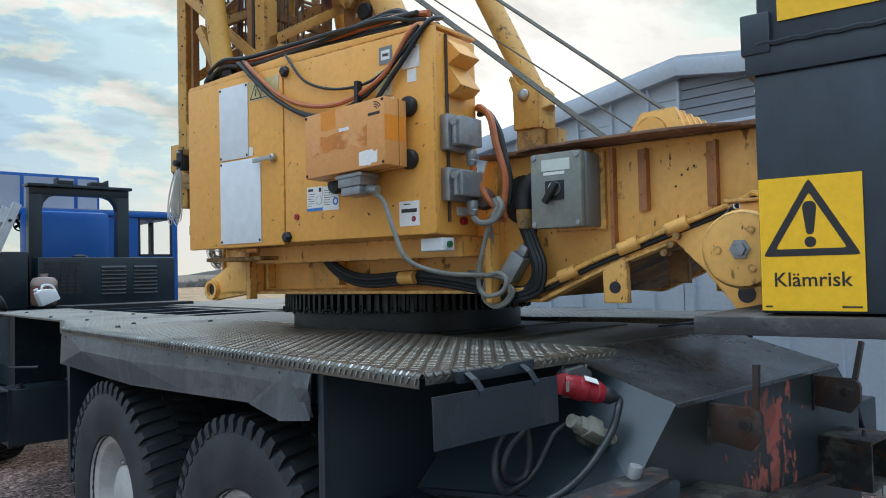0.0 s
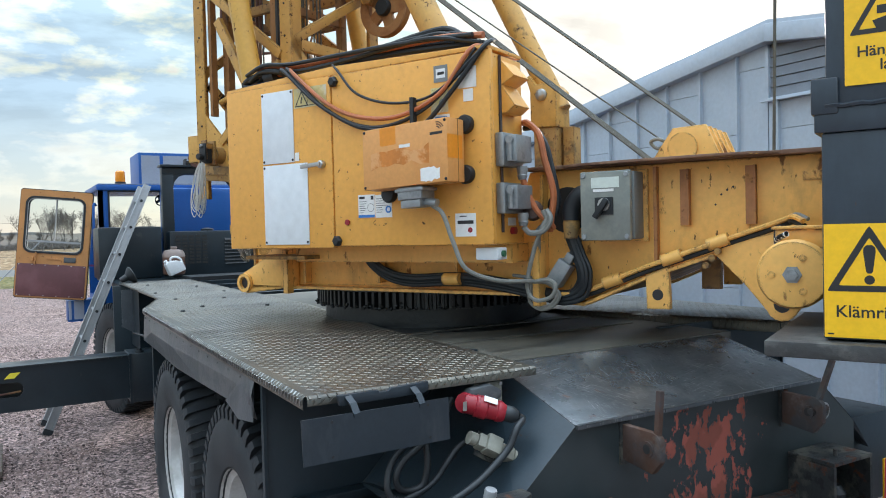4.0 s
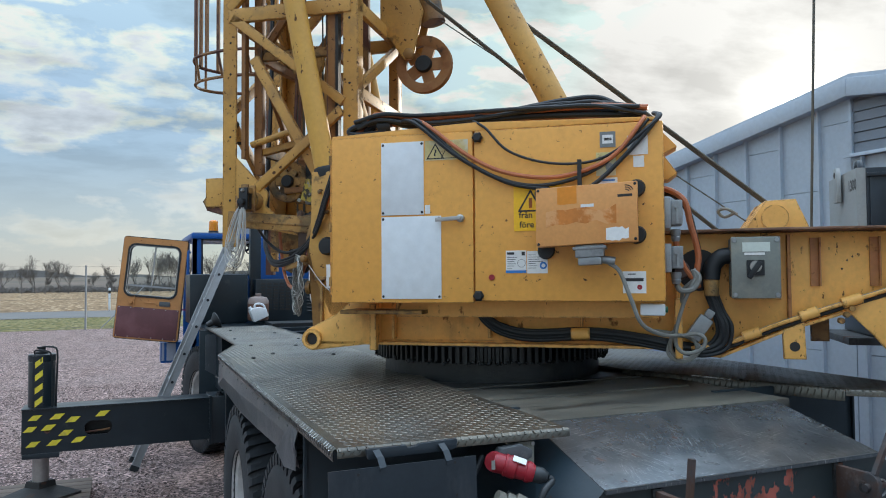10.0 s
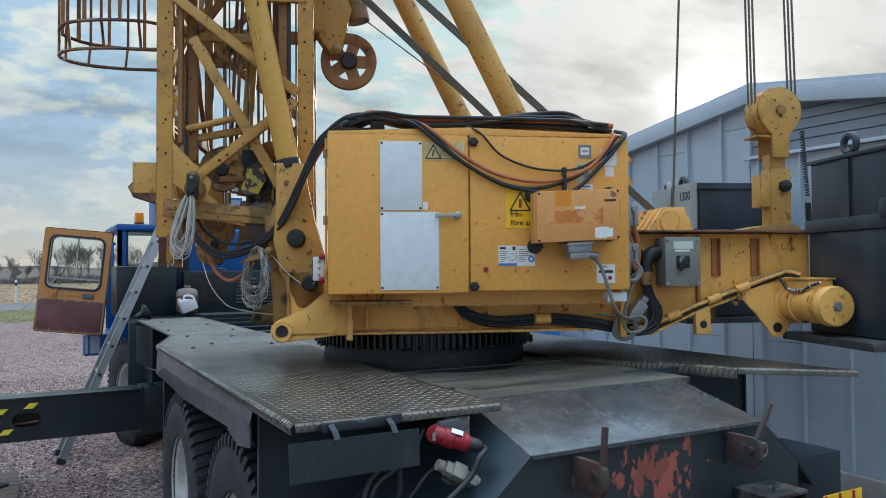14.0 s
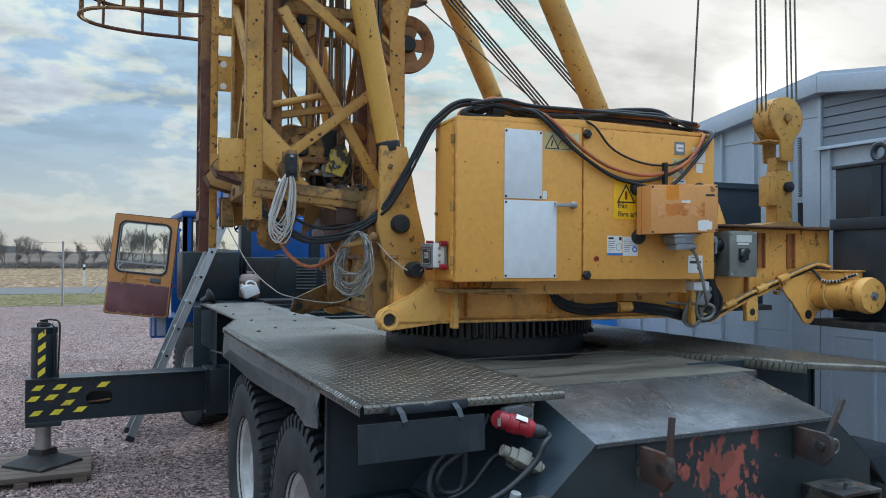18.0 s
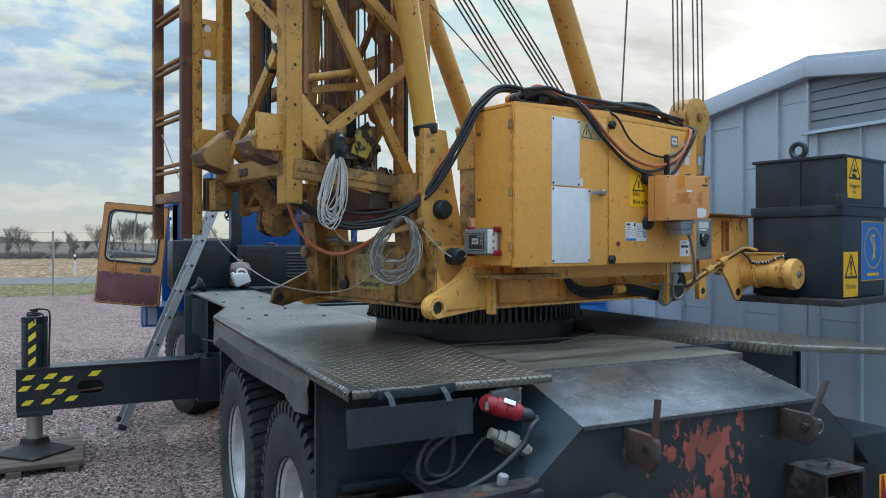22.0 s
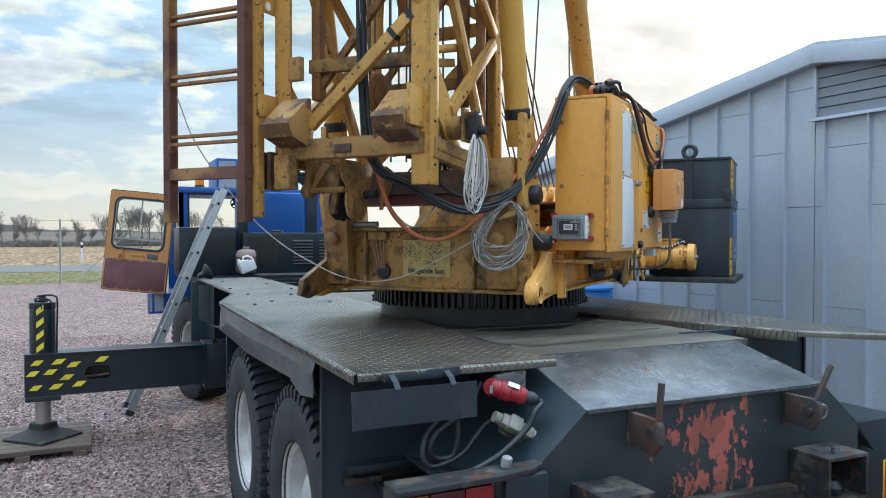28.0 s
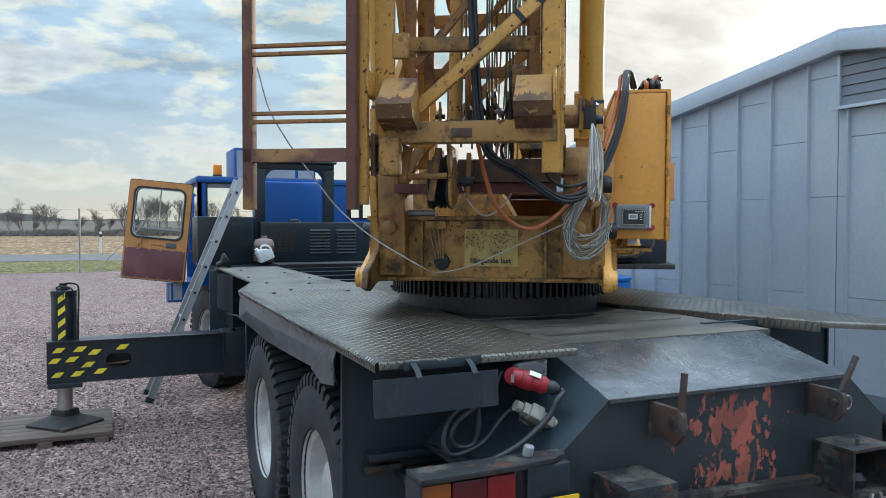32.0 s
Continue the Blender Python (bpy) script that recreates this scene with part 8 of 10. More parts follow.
# ---- counterweights and hook block ----
def sign_board(parent, x0, x1, z0, z1, y, kind, label):
    g = G().box(x0, x1, y - 0.003, y, z0, z1)
    m = Matrix(((1, 0, 0, (x0 + x1) / 2), (0, 0, -1, y - 0.003), (0, 1, 0, (z0 + z1) / 2), (0, 0, 0, 1)))
    w, h = x1 - x0, z1 - z0
    def shape(pts, slot=1, lift=0.0006):
        g.slot = slot
        g.add([m @ Vector((*p, lift)) for p in pts], [tuple(range(len(pts)))])
    def tri(cy, r, r2):
        g.slot = 1
        P, Q = [], []
        for t in (90, 210, 330):
            for d in (-3, 0, 3):
                k = 0.975 if d == 0 else 0.5 / math.cos(radians(57))
                P.append((r * k * math.cos(radians(t + d)), cy + r * k * math.sin(radians(t + d))))
                Q.append((r2 * k * math.cos(radians(t + d)), cy + r2 * k * math.sin(radians(t + d))))
        n = len(P)
        g.add([m @ Vector((*p, 0.0006)) for p in P + Q], [(i, (i + 1) % n, n + (i + 1) % n, n + i) for i in range(n)])
    if kind == "pinch":
        tri(h * 0.10, w * 0.545, w * 0.395)
        shape([(-0.006, 0.088), (0.006, 0.088), (0.0125, 0.082), (0.0135, 0.072), (0.0075, 0.024), (0.004, 0.019), (-0.004, 0.019), (-0.0075, 0.024), (-0.0135, 0.072), (-0.0125, 0.082)][::-1])
        shape([(0.0115 * math.cos(a * math.pi / 6), 0.003 + 0.0115 * math.sin(a * math.pi / 6)) for a in range(12)])
        for u0, u1 in ((-0.092, -0.078), (0.055, 0.092)):
            shape([(u0, -h * 0.475), (u1, -h * 0.475), (u1, -h * 0.462), (u0, -h * 0.462)])
        g.text("Klämrisk", w * 0.212, m @ Matrix.Translation((0, -h * 0.272, 0)), bold=0.010)
    elif kind == "load":
        tri(h * 0.16, w * 0.52, w * 0.40)
        shape([(-0.03, 0.055), (0.03, 0.055), (0.03, 0.035), (-0.03, 0.035)])
        shape([(-0.004, 0.085), (0.004, 0.085), (0.004, 0.055), (-0.004, 0.055)])
        shape([(-0.04, 0.02), (-0.01, 0.028), (0.02, 0.015), (0.035, -0.002), (-0.03, -0.002)])
        g.text("Hängande", w * 0.185, m @ Matrix.Translation((0, -h * 0.20, 0)))
        g.text("last", w * 0.185, m @ Matrix.Translation((0, -h * 0.335, 0)))
    elif kind == "harness":
        g.slot = 1
        bw = 0.006
        for a in ((-w / 2, w / 2, -h / 2, -h / 2 + bw), (-w / 2, w / 2, h / 2 - bw, h / 2), (-w / 2, -w / 2 + bw, -h / 2, h / 2), (w / 2 - bw, w / 2, -h / 2, h / 2)):
            shape([(a[0], a[2]), (a[1], a[2]), (a[1], a[3]), (a[0], a[3])])
        g.slot = 1
        P = [(k * math.cos(t * math.pi / 16), 0.02 + k * math.sin(t * math.pi / 16)) for k in (0.135, 0.128) for t in range(32)]
        g.add([m @ Vector((*p, 0.0006)) for p in P], [(i, (i + 1) % 32, 32 + (i + 1) % 32, 32 + i) for i in range(32)])
        for p, q in (((-0.04, 0.09), (0.0, 0.03)), ((0.0, 0.09), (0.03, 0.02)), ((0.03, 0.02), (-0.02, -0.06)), ((0.0, 0.03), (0.03, -0.05)), ((-0.03, 0.1), (0.03, 0.1))):
            d = (Vector(q) - Vector(p)).normalized(); n = Vector((-d.y, d.x)) * 0.007
            shape([(p[0] - n.x, p[1] - n.y), (q[0] - n.x, q[1] - n.y), (q[0] + n.x, q[1] + n.y), (p[0] + n.x, p[1] + n.y)])
        shape([(-0.09, -h * 0.42), (0.09, -h * 0.42), (0.09, -h * 0.37), (-0.09, -h * 0.37)])
    mats = [M["sign_yellow"], M["ink"]] if kind != "harness" else [M["sign_blue"], M["sign_yellow"]]
    return part("warning_sign" if kind != "harness" else "safety_sign", g, mats, parent, label)

def counterweight(s):
    t = mover("counterweight", "stack of black painted counterweight blocks with yellow warning signs" if s < 0 else "stack of black painted counterweight blocks beside the beam", "counterweight")
    tagged(t, group="counterweights at the beam end")
    ys = lambda a, b: sorted((s * a, s * b))
    part("lower_block", G().box(1.99, 2.62, *ys(0.60, 1.188), 1.44, 1.955), M["counterweight"], t, bevel=0.008)
    part("upper_block", G().box(2.0, 2.61, *ys(0.61, 1.186), 1.96, 2.325), M["counterweight"], t, bevel=0.008)
    part("middle_lip", G().box(1.975, 2.635, *ys(0.59, 1.195), 1.955, 2.02), M["counterweight"], t, bevel=0.004)
    part("lid_lip", G().box(1.985, 2.625, *ys(0.595, 1.192), 2.315, 2.335), M["counterweight"], t, bevel=0.004)
    part("corner_block", G().box(1.968, 2.03, *ys(1.15, 1.20), 2.0, 2.09), M["counterweight"], t, bevel=0.006)
    part("centre_rib", G().box(1.988, 1.999, *ys(0.86, 0.92), 2.02, 2.31), M["counterweight"], t)
    part("lifting_eye", G().sweep([(2.02, s * 0.895 + 0.045 * math.cos(a * math.pi / 5), 2.385 + 0.045 * math.sin(a * math.pi / 5)) for a in range(10)], 0.018, 8, 4, close=True), M["counterweight"], t, "welded lifting eye")
    part("carrier_ledge", G().box(1.86, 2.66, *ys(0.55, 1.24), 1.395, 1.435), M["ledge"], t, "rusted steel ledge", bevel=0.004)
    for i, z in enumerate((1.96,)):
        part("weld_bead", G().sweep([(2.0 + 0.02 * k, s * 1.197, z + 0.002 * math.sin(k * 2.1) + 0.06) for k in range(31)], 0.006, 5, 1), M["counterweight"], t)
    if s < 0:
        sign_board(t, 1.994, 2.193, 1.446, 1.728, -1.189, "pinch", "yellow crush-hazard warning sign")
        sign_board(t, 2.044, 2.243, 2.065, 2.335 - 0.01, -1.188, "load", "yellow hanging-load warning sign")
        sign_board(t, 2.245, 2.60, 1.54, 1.925, -1.189, "harness", "blue and yellow safety-harness sign")
M["ledge"] = surface("ledge_steel", (0.055, 0.057, 0.058), 0.55, metal=0.2, var=0.35, scale=9, bump=0.25, stains=[((0.14, 0.14, 0.13), 12, 0.5, 0.62, 0.6, 0.7), (RUST, 9, 0.62, 0.70, 0.6, 0.85)])
counterweight(-1); counterweight(1)

def far_weight_end():
    # painted end of the far stack: number, lifting plate and bright top edge
    t = [o for o in MOVERS if o.name.startswith("counterweight")][-1]
    g = G().box(1.938, 1.984, 0.625, 1.255, 2.045, 2.366)
    g.slot = 1
    g.text("1300", 0.085, Matrix(((0, 0, -1, 1.938), (-1, 0, 0, 0.715), (0, 1, 0, 2.275), (0, 0, 0, 1))), bold=0.03)
    part("painted_end", g, [M["weight_white"], M["ink"]], t, "grey painted end with the number 1300", bevel=0.0)
    part("upper_rise", G().box(1.985, 2.60, 0.625, 1.255, 2.02, 2.366), M["counterweight"], t, bevel=0.006)
    part("lifting_plate", G().prism([(0.90, 2.20), (0.985, 2.20), (0.985, 2.37), (0.965, 2.405), (0.92, 2.405), (0.90, 2.37)], "x", 1.90, 1.925), M["weight_white"], t, "drilled lifting plate", bevel=0.004)
    part("lifting_hole", G().tube((1.8985, 0.943, 2.365), (1.8995, 0.943, 2.365), 0.018, 14), M["ink"], t)
    part("pendant_rope", G().tube((1.633, 0.271, 2.02), (1.735, 0.085, 6.2), 0.007, 6), M["wire"], crane, "single hoist rope")
far_weight_end()

def hook_block():
    t = mover("hook_block", "yellow crane hook block hanging from steel ropes", "hook block")
    x, y, z = 2.178, 0.015, 2.73
    for s in (-1, 1):
        part("cheek_plate", G().prism(round_poly(x, z, 0.142, -35, 215, 14) + [(x - 0.055, 2.58), (x - 0.05, 2.44), (x + 0.055, 2.44), (x + 0.06, 2.58)], "y", y + s * 0.075 - 0.008, y + s * 0.075 + 0.008), M["mast_yellow"], t, "yellow cheek plate", bevel=0.004)
    for k in (-0.04, 0.0, 0.04):
        part("sheave", G().lathe([(0.136, -0.016), (0.12, -0.004), (0.12, 0.004), (0.136, 0.016)], (x, y + k, z), (0, 1, 0), 28), M["dull_shaded_yellow"], t)
    arc = round_poly(x, z, 0.146, 105, 255, 12)
    part("rope_guard", G().prism(arc + [(px_, pz_) for px_, pz_ in round_poly(x, z, 0.140, 255, 105, 12)], "y", y - 0.066, y + 0.066), M["mast_yellow"], t, "curved yellow rope guard")
    part("guard_strap", G().box(x - 0.155, x + 0.02, y - 0.068, y + 0.068, z - 0.165, z - 0.150), M["mast_yellow"], t, bevel=0.003)
    part("axle", G().lathe([(0.03, -0.1), (0.03, 0.1)], (x, y, z), (0, 1, 0), 16), M["dull_shaded_yellow"], t)
    part("shank", G().box(x - 0.048, x + 0.052, y - 0.045, y + 0.045, 2.36, 2.47).box(x - 0.055, x + 0.085, y - 0.05, y + 0.05, 1.98, 2.38), M["mast_yellow"], t, bevel=0.01)
    part("swivel", G().box(x - 0.125, x - 0.054, y - 0.06, y + 0.04, 2.14, 2.34), M["mast_yellow"], t, bevel=0.006)
    part("grease_cap", G().lathe([(0.035, 0), (0.035, 0.03), (0.0, 0.04)], (x + 0.035, y - 0.051, 2.27), (0, -1, 0), 14), M["rubber"], t)
    part("saddle", G().prism([(x - 0.42, 1.975), (x + 0.12, 1.975), (x + 0.07, 2.03), (x - 0.1, 2.03)], "y", y - 0.12, y + 0.12), M["dull_shaded_yellow"], t, bevel=0.004)
    for k in (0.055, 0.016, -0.023):
        part("hoist_rope", G().tube((2.043, k, z), (2.01, k + 0.03, 6.3), 0.0065, 6), M["wire"], t)
        part("hoist_rope", G().tube((2.311, k, z), (2.24, k + 0.02, 6.3), 0.0065, 6), M["wire"], t)
    # coiled lead hanging beside the shank
    coil = []
    for i in range(150):
        a, f = i * 2 * math.pi / 6, i / 149
        cx, cy, cz = 2.36 + 0.085 * f, 0.0 + 0.075 * f, 2.62 - 0.40 * f
        coil.append((cx + 0.014 * math.cos(a), cy + 0.014 * math.sin(a), cz))
    part("coiled_lead", G().sweep(coil, 0.0035, 5, 1), M["rubber"], t, "black coiled control lead")
    part("lead_eye", G().sweep([(2.447 + 0.012 * math.cos(k * math.pi / 4), 0.078, 2.195 + 0.014 * math.sin(k * math.pi / 4)) for k in range(8)], 0.003, 5, 3, close=True), M["steel"], t)
    part("lead_tube", G().tube((2.45, 0.08, 2.18), (2.46, 0.085, 1.98), 0.018, 12), M["rubber"], t)
hook_block()

def rope_saddle():
    for i, y in enumerate((-0.22, -0.14, -0.06, 0.02, 0.10)):
        part("rope_guide", G().prism([(1.24, 1.973), (1.34, 2.12), (1.47, 2.125), (1.535, 1.973)], "y", y - 0.012, y + 0.012), M["beam_yellow"], crane, "yellow rope guide plate", bevel=0.004)
    part("guide_drum", G().lathe([(0.06, -0.24), (0.06, 0.12)], (1.38, 0.0, 2.04), (0, 1, 0), 20), M["beam_yellow"], crane)
    def rope(p, q, r=0.008):
        part("stay_rope", G().tube(p, q, r, 6), M["wire"], crane)
    for k in (-0.06, -0.02, 0.02, 0.06):
        rope((1.19, 0.12 + k * 0.9, 1.98), (-1.16, -0.20 + k * 0.9, 4.0), 0.0055)
        rope((1.46, 0.045 + k * 0.8, 2.07), (-0.886, -0.21 + k * 0.8, 4.0), 0.0055)
    rope((1.35, 0.04, 2.0), (-1.3, 0.27, 4.0), 0.004)
    part("rope_knot", G().sweep([(1.25, 0.05, 2.08), (1.20, 0.04, 2.11), (1.16, 0.05, 2.10), (1.19, 0.06, 2.07), (1.24, 0.04, 2.09)], 0.008), M["cream"], crane, "knotted cord")
rope_saddle()

# ---- small things riding on the crane ----
def hose(name, pts, r, mat, parent, label="", seg=8):
    return part(name, G().sweep(pts, r, seg, 6), M[mat], parent, label)

def cabinet_cables():
    t = mover("cable_bundle", "heap of black and orange rubber cables draped over the cabinet", "cables")
    rng = random.Random(21)
    # lying on the roof of the cabinet
    base = [(-0.44, -0.79, 2.44), (-0.32, -0.81, 2.465), (-0.15, -0.80, 2.45), (0.10, -0.79, 2.45), (0.35, -0.78, 2.46), (0.60, -0.79, 2.45), (0.80, -0.80, 2.43)]
    for i in range(7):
        dy, dz = (i % 4) * 0.026 - 0.04 + rng.uniform(-.006, .006), (i // 4) * 0.026
        w = [(x + rng.uniform(-.02, .02), y + dy + rng.uniform(-.012, .012), z + dz + rng.uniform(-.006, .008) + (0.02 if 0.25 < x < 0.7 and i % 3 == 0 else 0)) for x, y, z in base]
        if i % 2:
            w[0] = (w[0][0] + 0.03, w[0][1], w[0][2] - 0.01)
        hose("cable", w, rng.choice((0.009, 0.011, 0.013)), "orange_hose" if i in (2, 5) else "rubber", t, "orange rubber cable" if i in (2, 5) else "black rubber cable")
    for dy, z, r in ((0.0, 2.525, 0.012), (0.035, 2.51, 0.011), (-0.03, 2.50, 0.010)):
        hose("cable", [(0.10, -0.78 + dy, 2.47), (0.25, -0.76 + dy, z - 0.03), (0.45, -0.75 + dy, z), (0.60, -0.76 + dy, z + 0.005), (0.68, -0.78 + dy, z - 0.03), (0.70, -0.79 + dy, 2.455)], r, "rubber", t, "black rubber cable")
    for dy in (0.0, 0.03, -0.028):
        hose("cable", [(-0.30, -0.80 + dy, 2.47), (-0.43, -0.80 + dy, 2.455), (-0.475, -0.80 + dy, 2.43), (-0.44, -0.80 + dy, 2.415), (-0.3, -0.80 + dy, 2.42)], 0.012, "orange_hose" if dy == 0.03 else "rubber", t)
    # hanging swags on the front
    hose("cable", [(-0.25, -0.82, 2.46), (-0.15, -0.89, 2.44), (0.037, -0.905, 2.288), (0.232, -0.905, 2.175), (0.38, -0.905, 2.138), (0.568, -0.908, 2.126), (0.736, -0.905, 2.265), (0.85, -0.885, 2.40), (0.84, -0.80, 2.44)], 0.009, "rubber", t, "black rubber cable")
    hose("cable", [(-0.20, -0.82, 2.46), (-0.12, -0.89, 2.44), (0.06, -0.905, 2.275), (0.25, -0.905, 2.172), (0.42, -0.905, 2.15), (0.60, -0.905, 2.20), (0.75, -0.905, 2.31), (0.86, -0.885, 2.405), (0.85, -0.80, 2.44)], 0.008, "rubber", t, "black rubber cable")
    hose("cable", [(-0.18, -0.82, 2.46), (-0.10, -0.895, 2.43), (0.087, -0.91, 2.285), (0.256, -0.91, 2.204), (0.467, -0.91, 2.181), (0.67, -0.91, 2.247), (0.792, -0.895, 2.39), (0.80, -0.80, 2.43)], 0.009, "orange_hose", t, "orange rubber cable")
    hose("cable", [(0.10, -0.86, 2.44), (0.162, -0.895, 2.397), (0.258, -0.9, 2.297), (0.422, -0.9, 2.24), (0.603, -0.9, 2.24), (0.737, -0.9, 2.309), (0.82, -0.89, 2.40)], 0.0055, "rubber", t)
    part("cable_tie", G().box(0.540, 0.556, -0.925, -0.9, 2.13, 2.245), M["rubber"], t)
    part("tape_wrap", G().tube((-0.34, -0.80, 2.45), (-0.28, -0.80, 2.455), 0.042, 10), M["rubber"], t, "black tape wrap")
    # down to the mast
    path = [(-0.20, -0.73, 2.475), (-0.36, -0.70, 2.505), (-0.455, -0.675, 2.492), (-0.542, -0.667, 2.42), (-0.587, -0.660, 2.36), (-0.660, -0.630, 2.20), (-0.742, -0.570, 2.04), (-0.798, -0.53, 1.97), (-0.876, -0.486, 1.91), (-0.972, -0.43, 1.868), (-1.10, -0.34, 1.86), (-1.22, -0.20, 1.95), (-1.29, -0.06, 2.06), (-1.30, -0.02, 2.4), (-1.29, 0.0, 2.9), (-1.28, 0.0, 3.6)]
    for i in range(5):
        ang = i * 1.257
        hose("cable", [(x + 0.012 * math.cos(ang + 0.55 * k), y - 0.012 * math.cos(ang + 0.55 * k), z + 0.013 * math.sin(ang + 0.55 * k)) for k, (x, y, z) in enumerate(path)], (0.010, 0.008, 0.007, 0.006, 0.007)[i], "rubber", t, "black rubber cable")
    hose("cable", [(-0.22, -0.70, 2.48), (-0.38, -0.67, 2.50), (-0.47, -0.645, 2.472), (-0.539, -0.635, 2.40), (-0.637, -0.60, 2.24), (-0.738, -0.539, 2.08), (-0.815, -0.480, 1.965), (-0.870, -0.422, 1.873), (-0.932, -0.352, 1.793), (-1.023, -0.25, 1.729), (-1.097, -0.167, 1.745), (-1.163, -0.094, 1.826), (-1.198, -0.054, 1.937), (-1.22, -0.03, 2.047), (-1.225, -0.02, 2.10)], 0.0095, "orange_hose", t, "orange rubber cable hanging in a loop")
    hose("cable", [(-0.70, -0.60, 2.09), (-0.8, -0.52, 1.965), (-1.0, -0.38, 1.91), (-1.15, -0.3, 1.97), (-1.22, -0.36, 2.1)], 0.008, "rubber", t)
    # coils
    c = mover("white_cable_coil", "hank of white rope hanging from the mast", "rope")
    for i in range(15):
        a, b = rng.uniform(-0.022, 0.022), rng.uniform(-0.022, 0.022)
        lo = 1.86 + rng.uniform(-0.02, 0.07)
        hose("strand", [(-1.195 + a * .3, -0.485, 2.165), (-1.185 + a * .7, -0.505 + b * .6, 2.10), (-1.19 + a, -0.51 + b, 2.0), (-1.20 + a, -0.505 + b, lo + 0.04), (-1.235 + a, -0.495 + b, lo - 0.01), (-1.275 + a * .6, -0.49 + b, lo + 0.03), (-1.262 + a, -0.49 + b, 1.98), (-1.225 + a, -0.49 + b * .6, 2.10), (-1.205, -0.485, 2.165)], 0.0025, "white_rope", c, seg=6)
    g = mover("grey_wire_coil", "loose tangled coil of thin grey wire hanging from the mast foot", "wire coil")
    for i in range(34):
        ph, rr = rng.uniform(0, 6.3), rng.uniform(0.070, 0.118)
        low = 1.585 + abs(rng.gauss(0, 0.06))
        mid = (low + 1.89) / 2
        cx, n = rng.uniform(-0.012, 0.012), 12
        pts = []
        for k in range(n):
            a = 2 * math.pi * k / n
            wide = rr * (1.0 - 0.28 * math.sin(a))
            u, v = cx - 0.03 * math.sin(a) * -1.0 + wide * math.cos(a) + 0.006 * math.sin(3 * k + ph), 0.014 * math.sin(ph + 2 * k)
            pts.append((-0.89 + 0.555 * u - 0.83 * v, -0.485 - 0.83 * u - 0.555 * v, mid + (1.89 - mid) * math.sin(a) + 0.006 * math.sin(2 * k + ph)))
        part("strand", G().sweep(pts, 0.0017, 5, 4, close=True), M["grey_hose"] if i % 4 else M["white_rope"], g)
    w = mover("loose_white_lead", "thin white lead hanging slack across the crane front", "cable")
    hose("lead", [(-1.50, 0.817, 2.358), (-1.45, 0.789, 2.204), (-1.42, 0.735, 2.094), (-1.385, 0.68, 2.002), (-1.365, 0.637, 1.94), (-1.31, 0.557, 1.821), (-1.27, 0.473, 1.736), (-1.23, 0.40, 1.675), (-1.17, 0.31, 1.612), (-1.09, 0.24, 1.561), (-0.88, 0.21, 1.522), (-0.79, 0.067, 1.546), (-0.785, -0.11, 1.624), (-0.80, -0.219, 1.675), (-0.84, -0.38, 1.75)], 0.003, "white_rope", w)
    hose("lead", [(-0.95, 0.10, 1.98), (-0.90, 0.06, 1.86), (-0.86, 0.0, 1.79), (-0.85, -0.06, 1.80), (-0.86, -0.12, 1.86), (-0.84, -0.16, 1.94)], 0.004, "white_rope", w)
cabinet_cables()

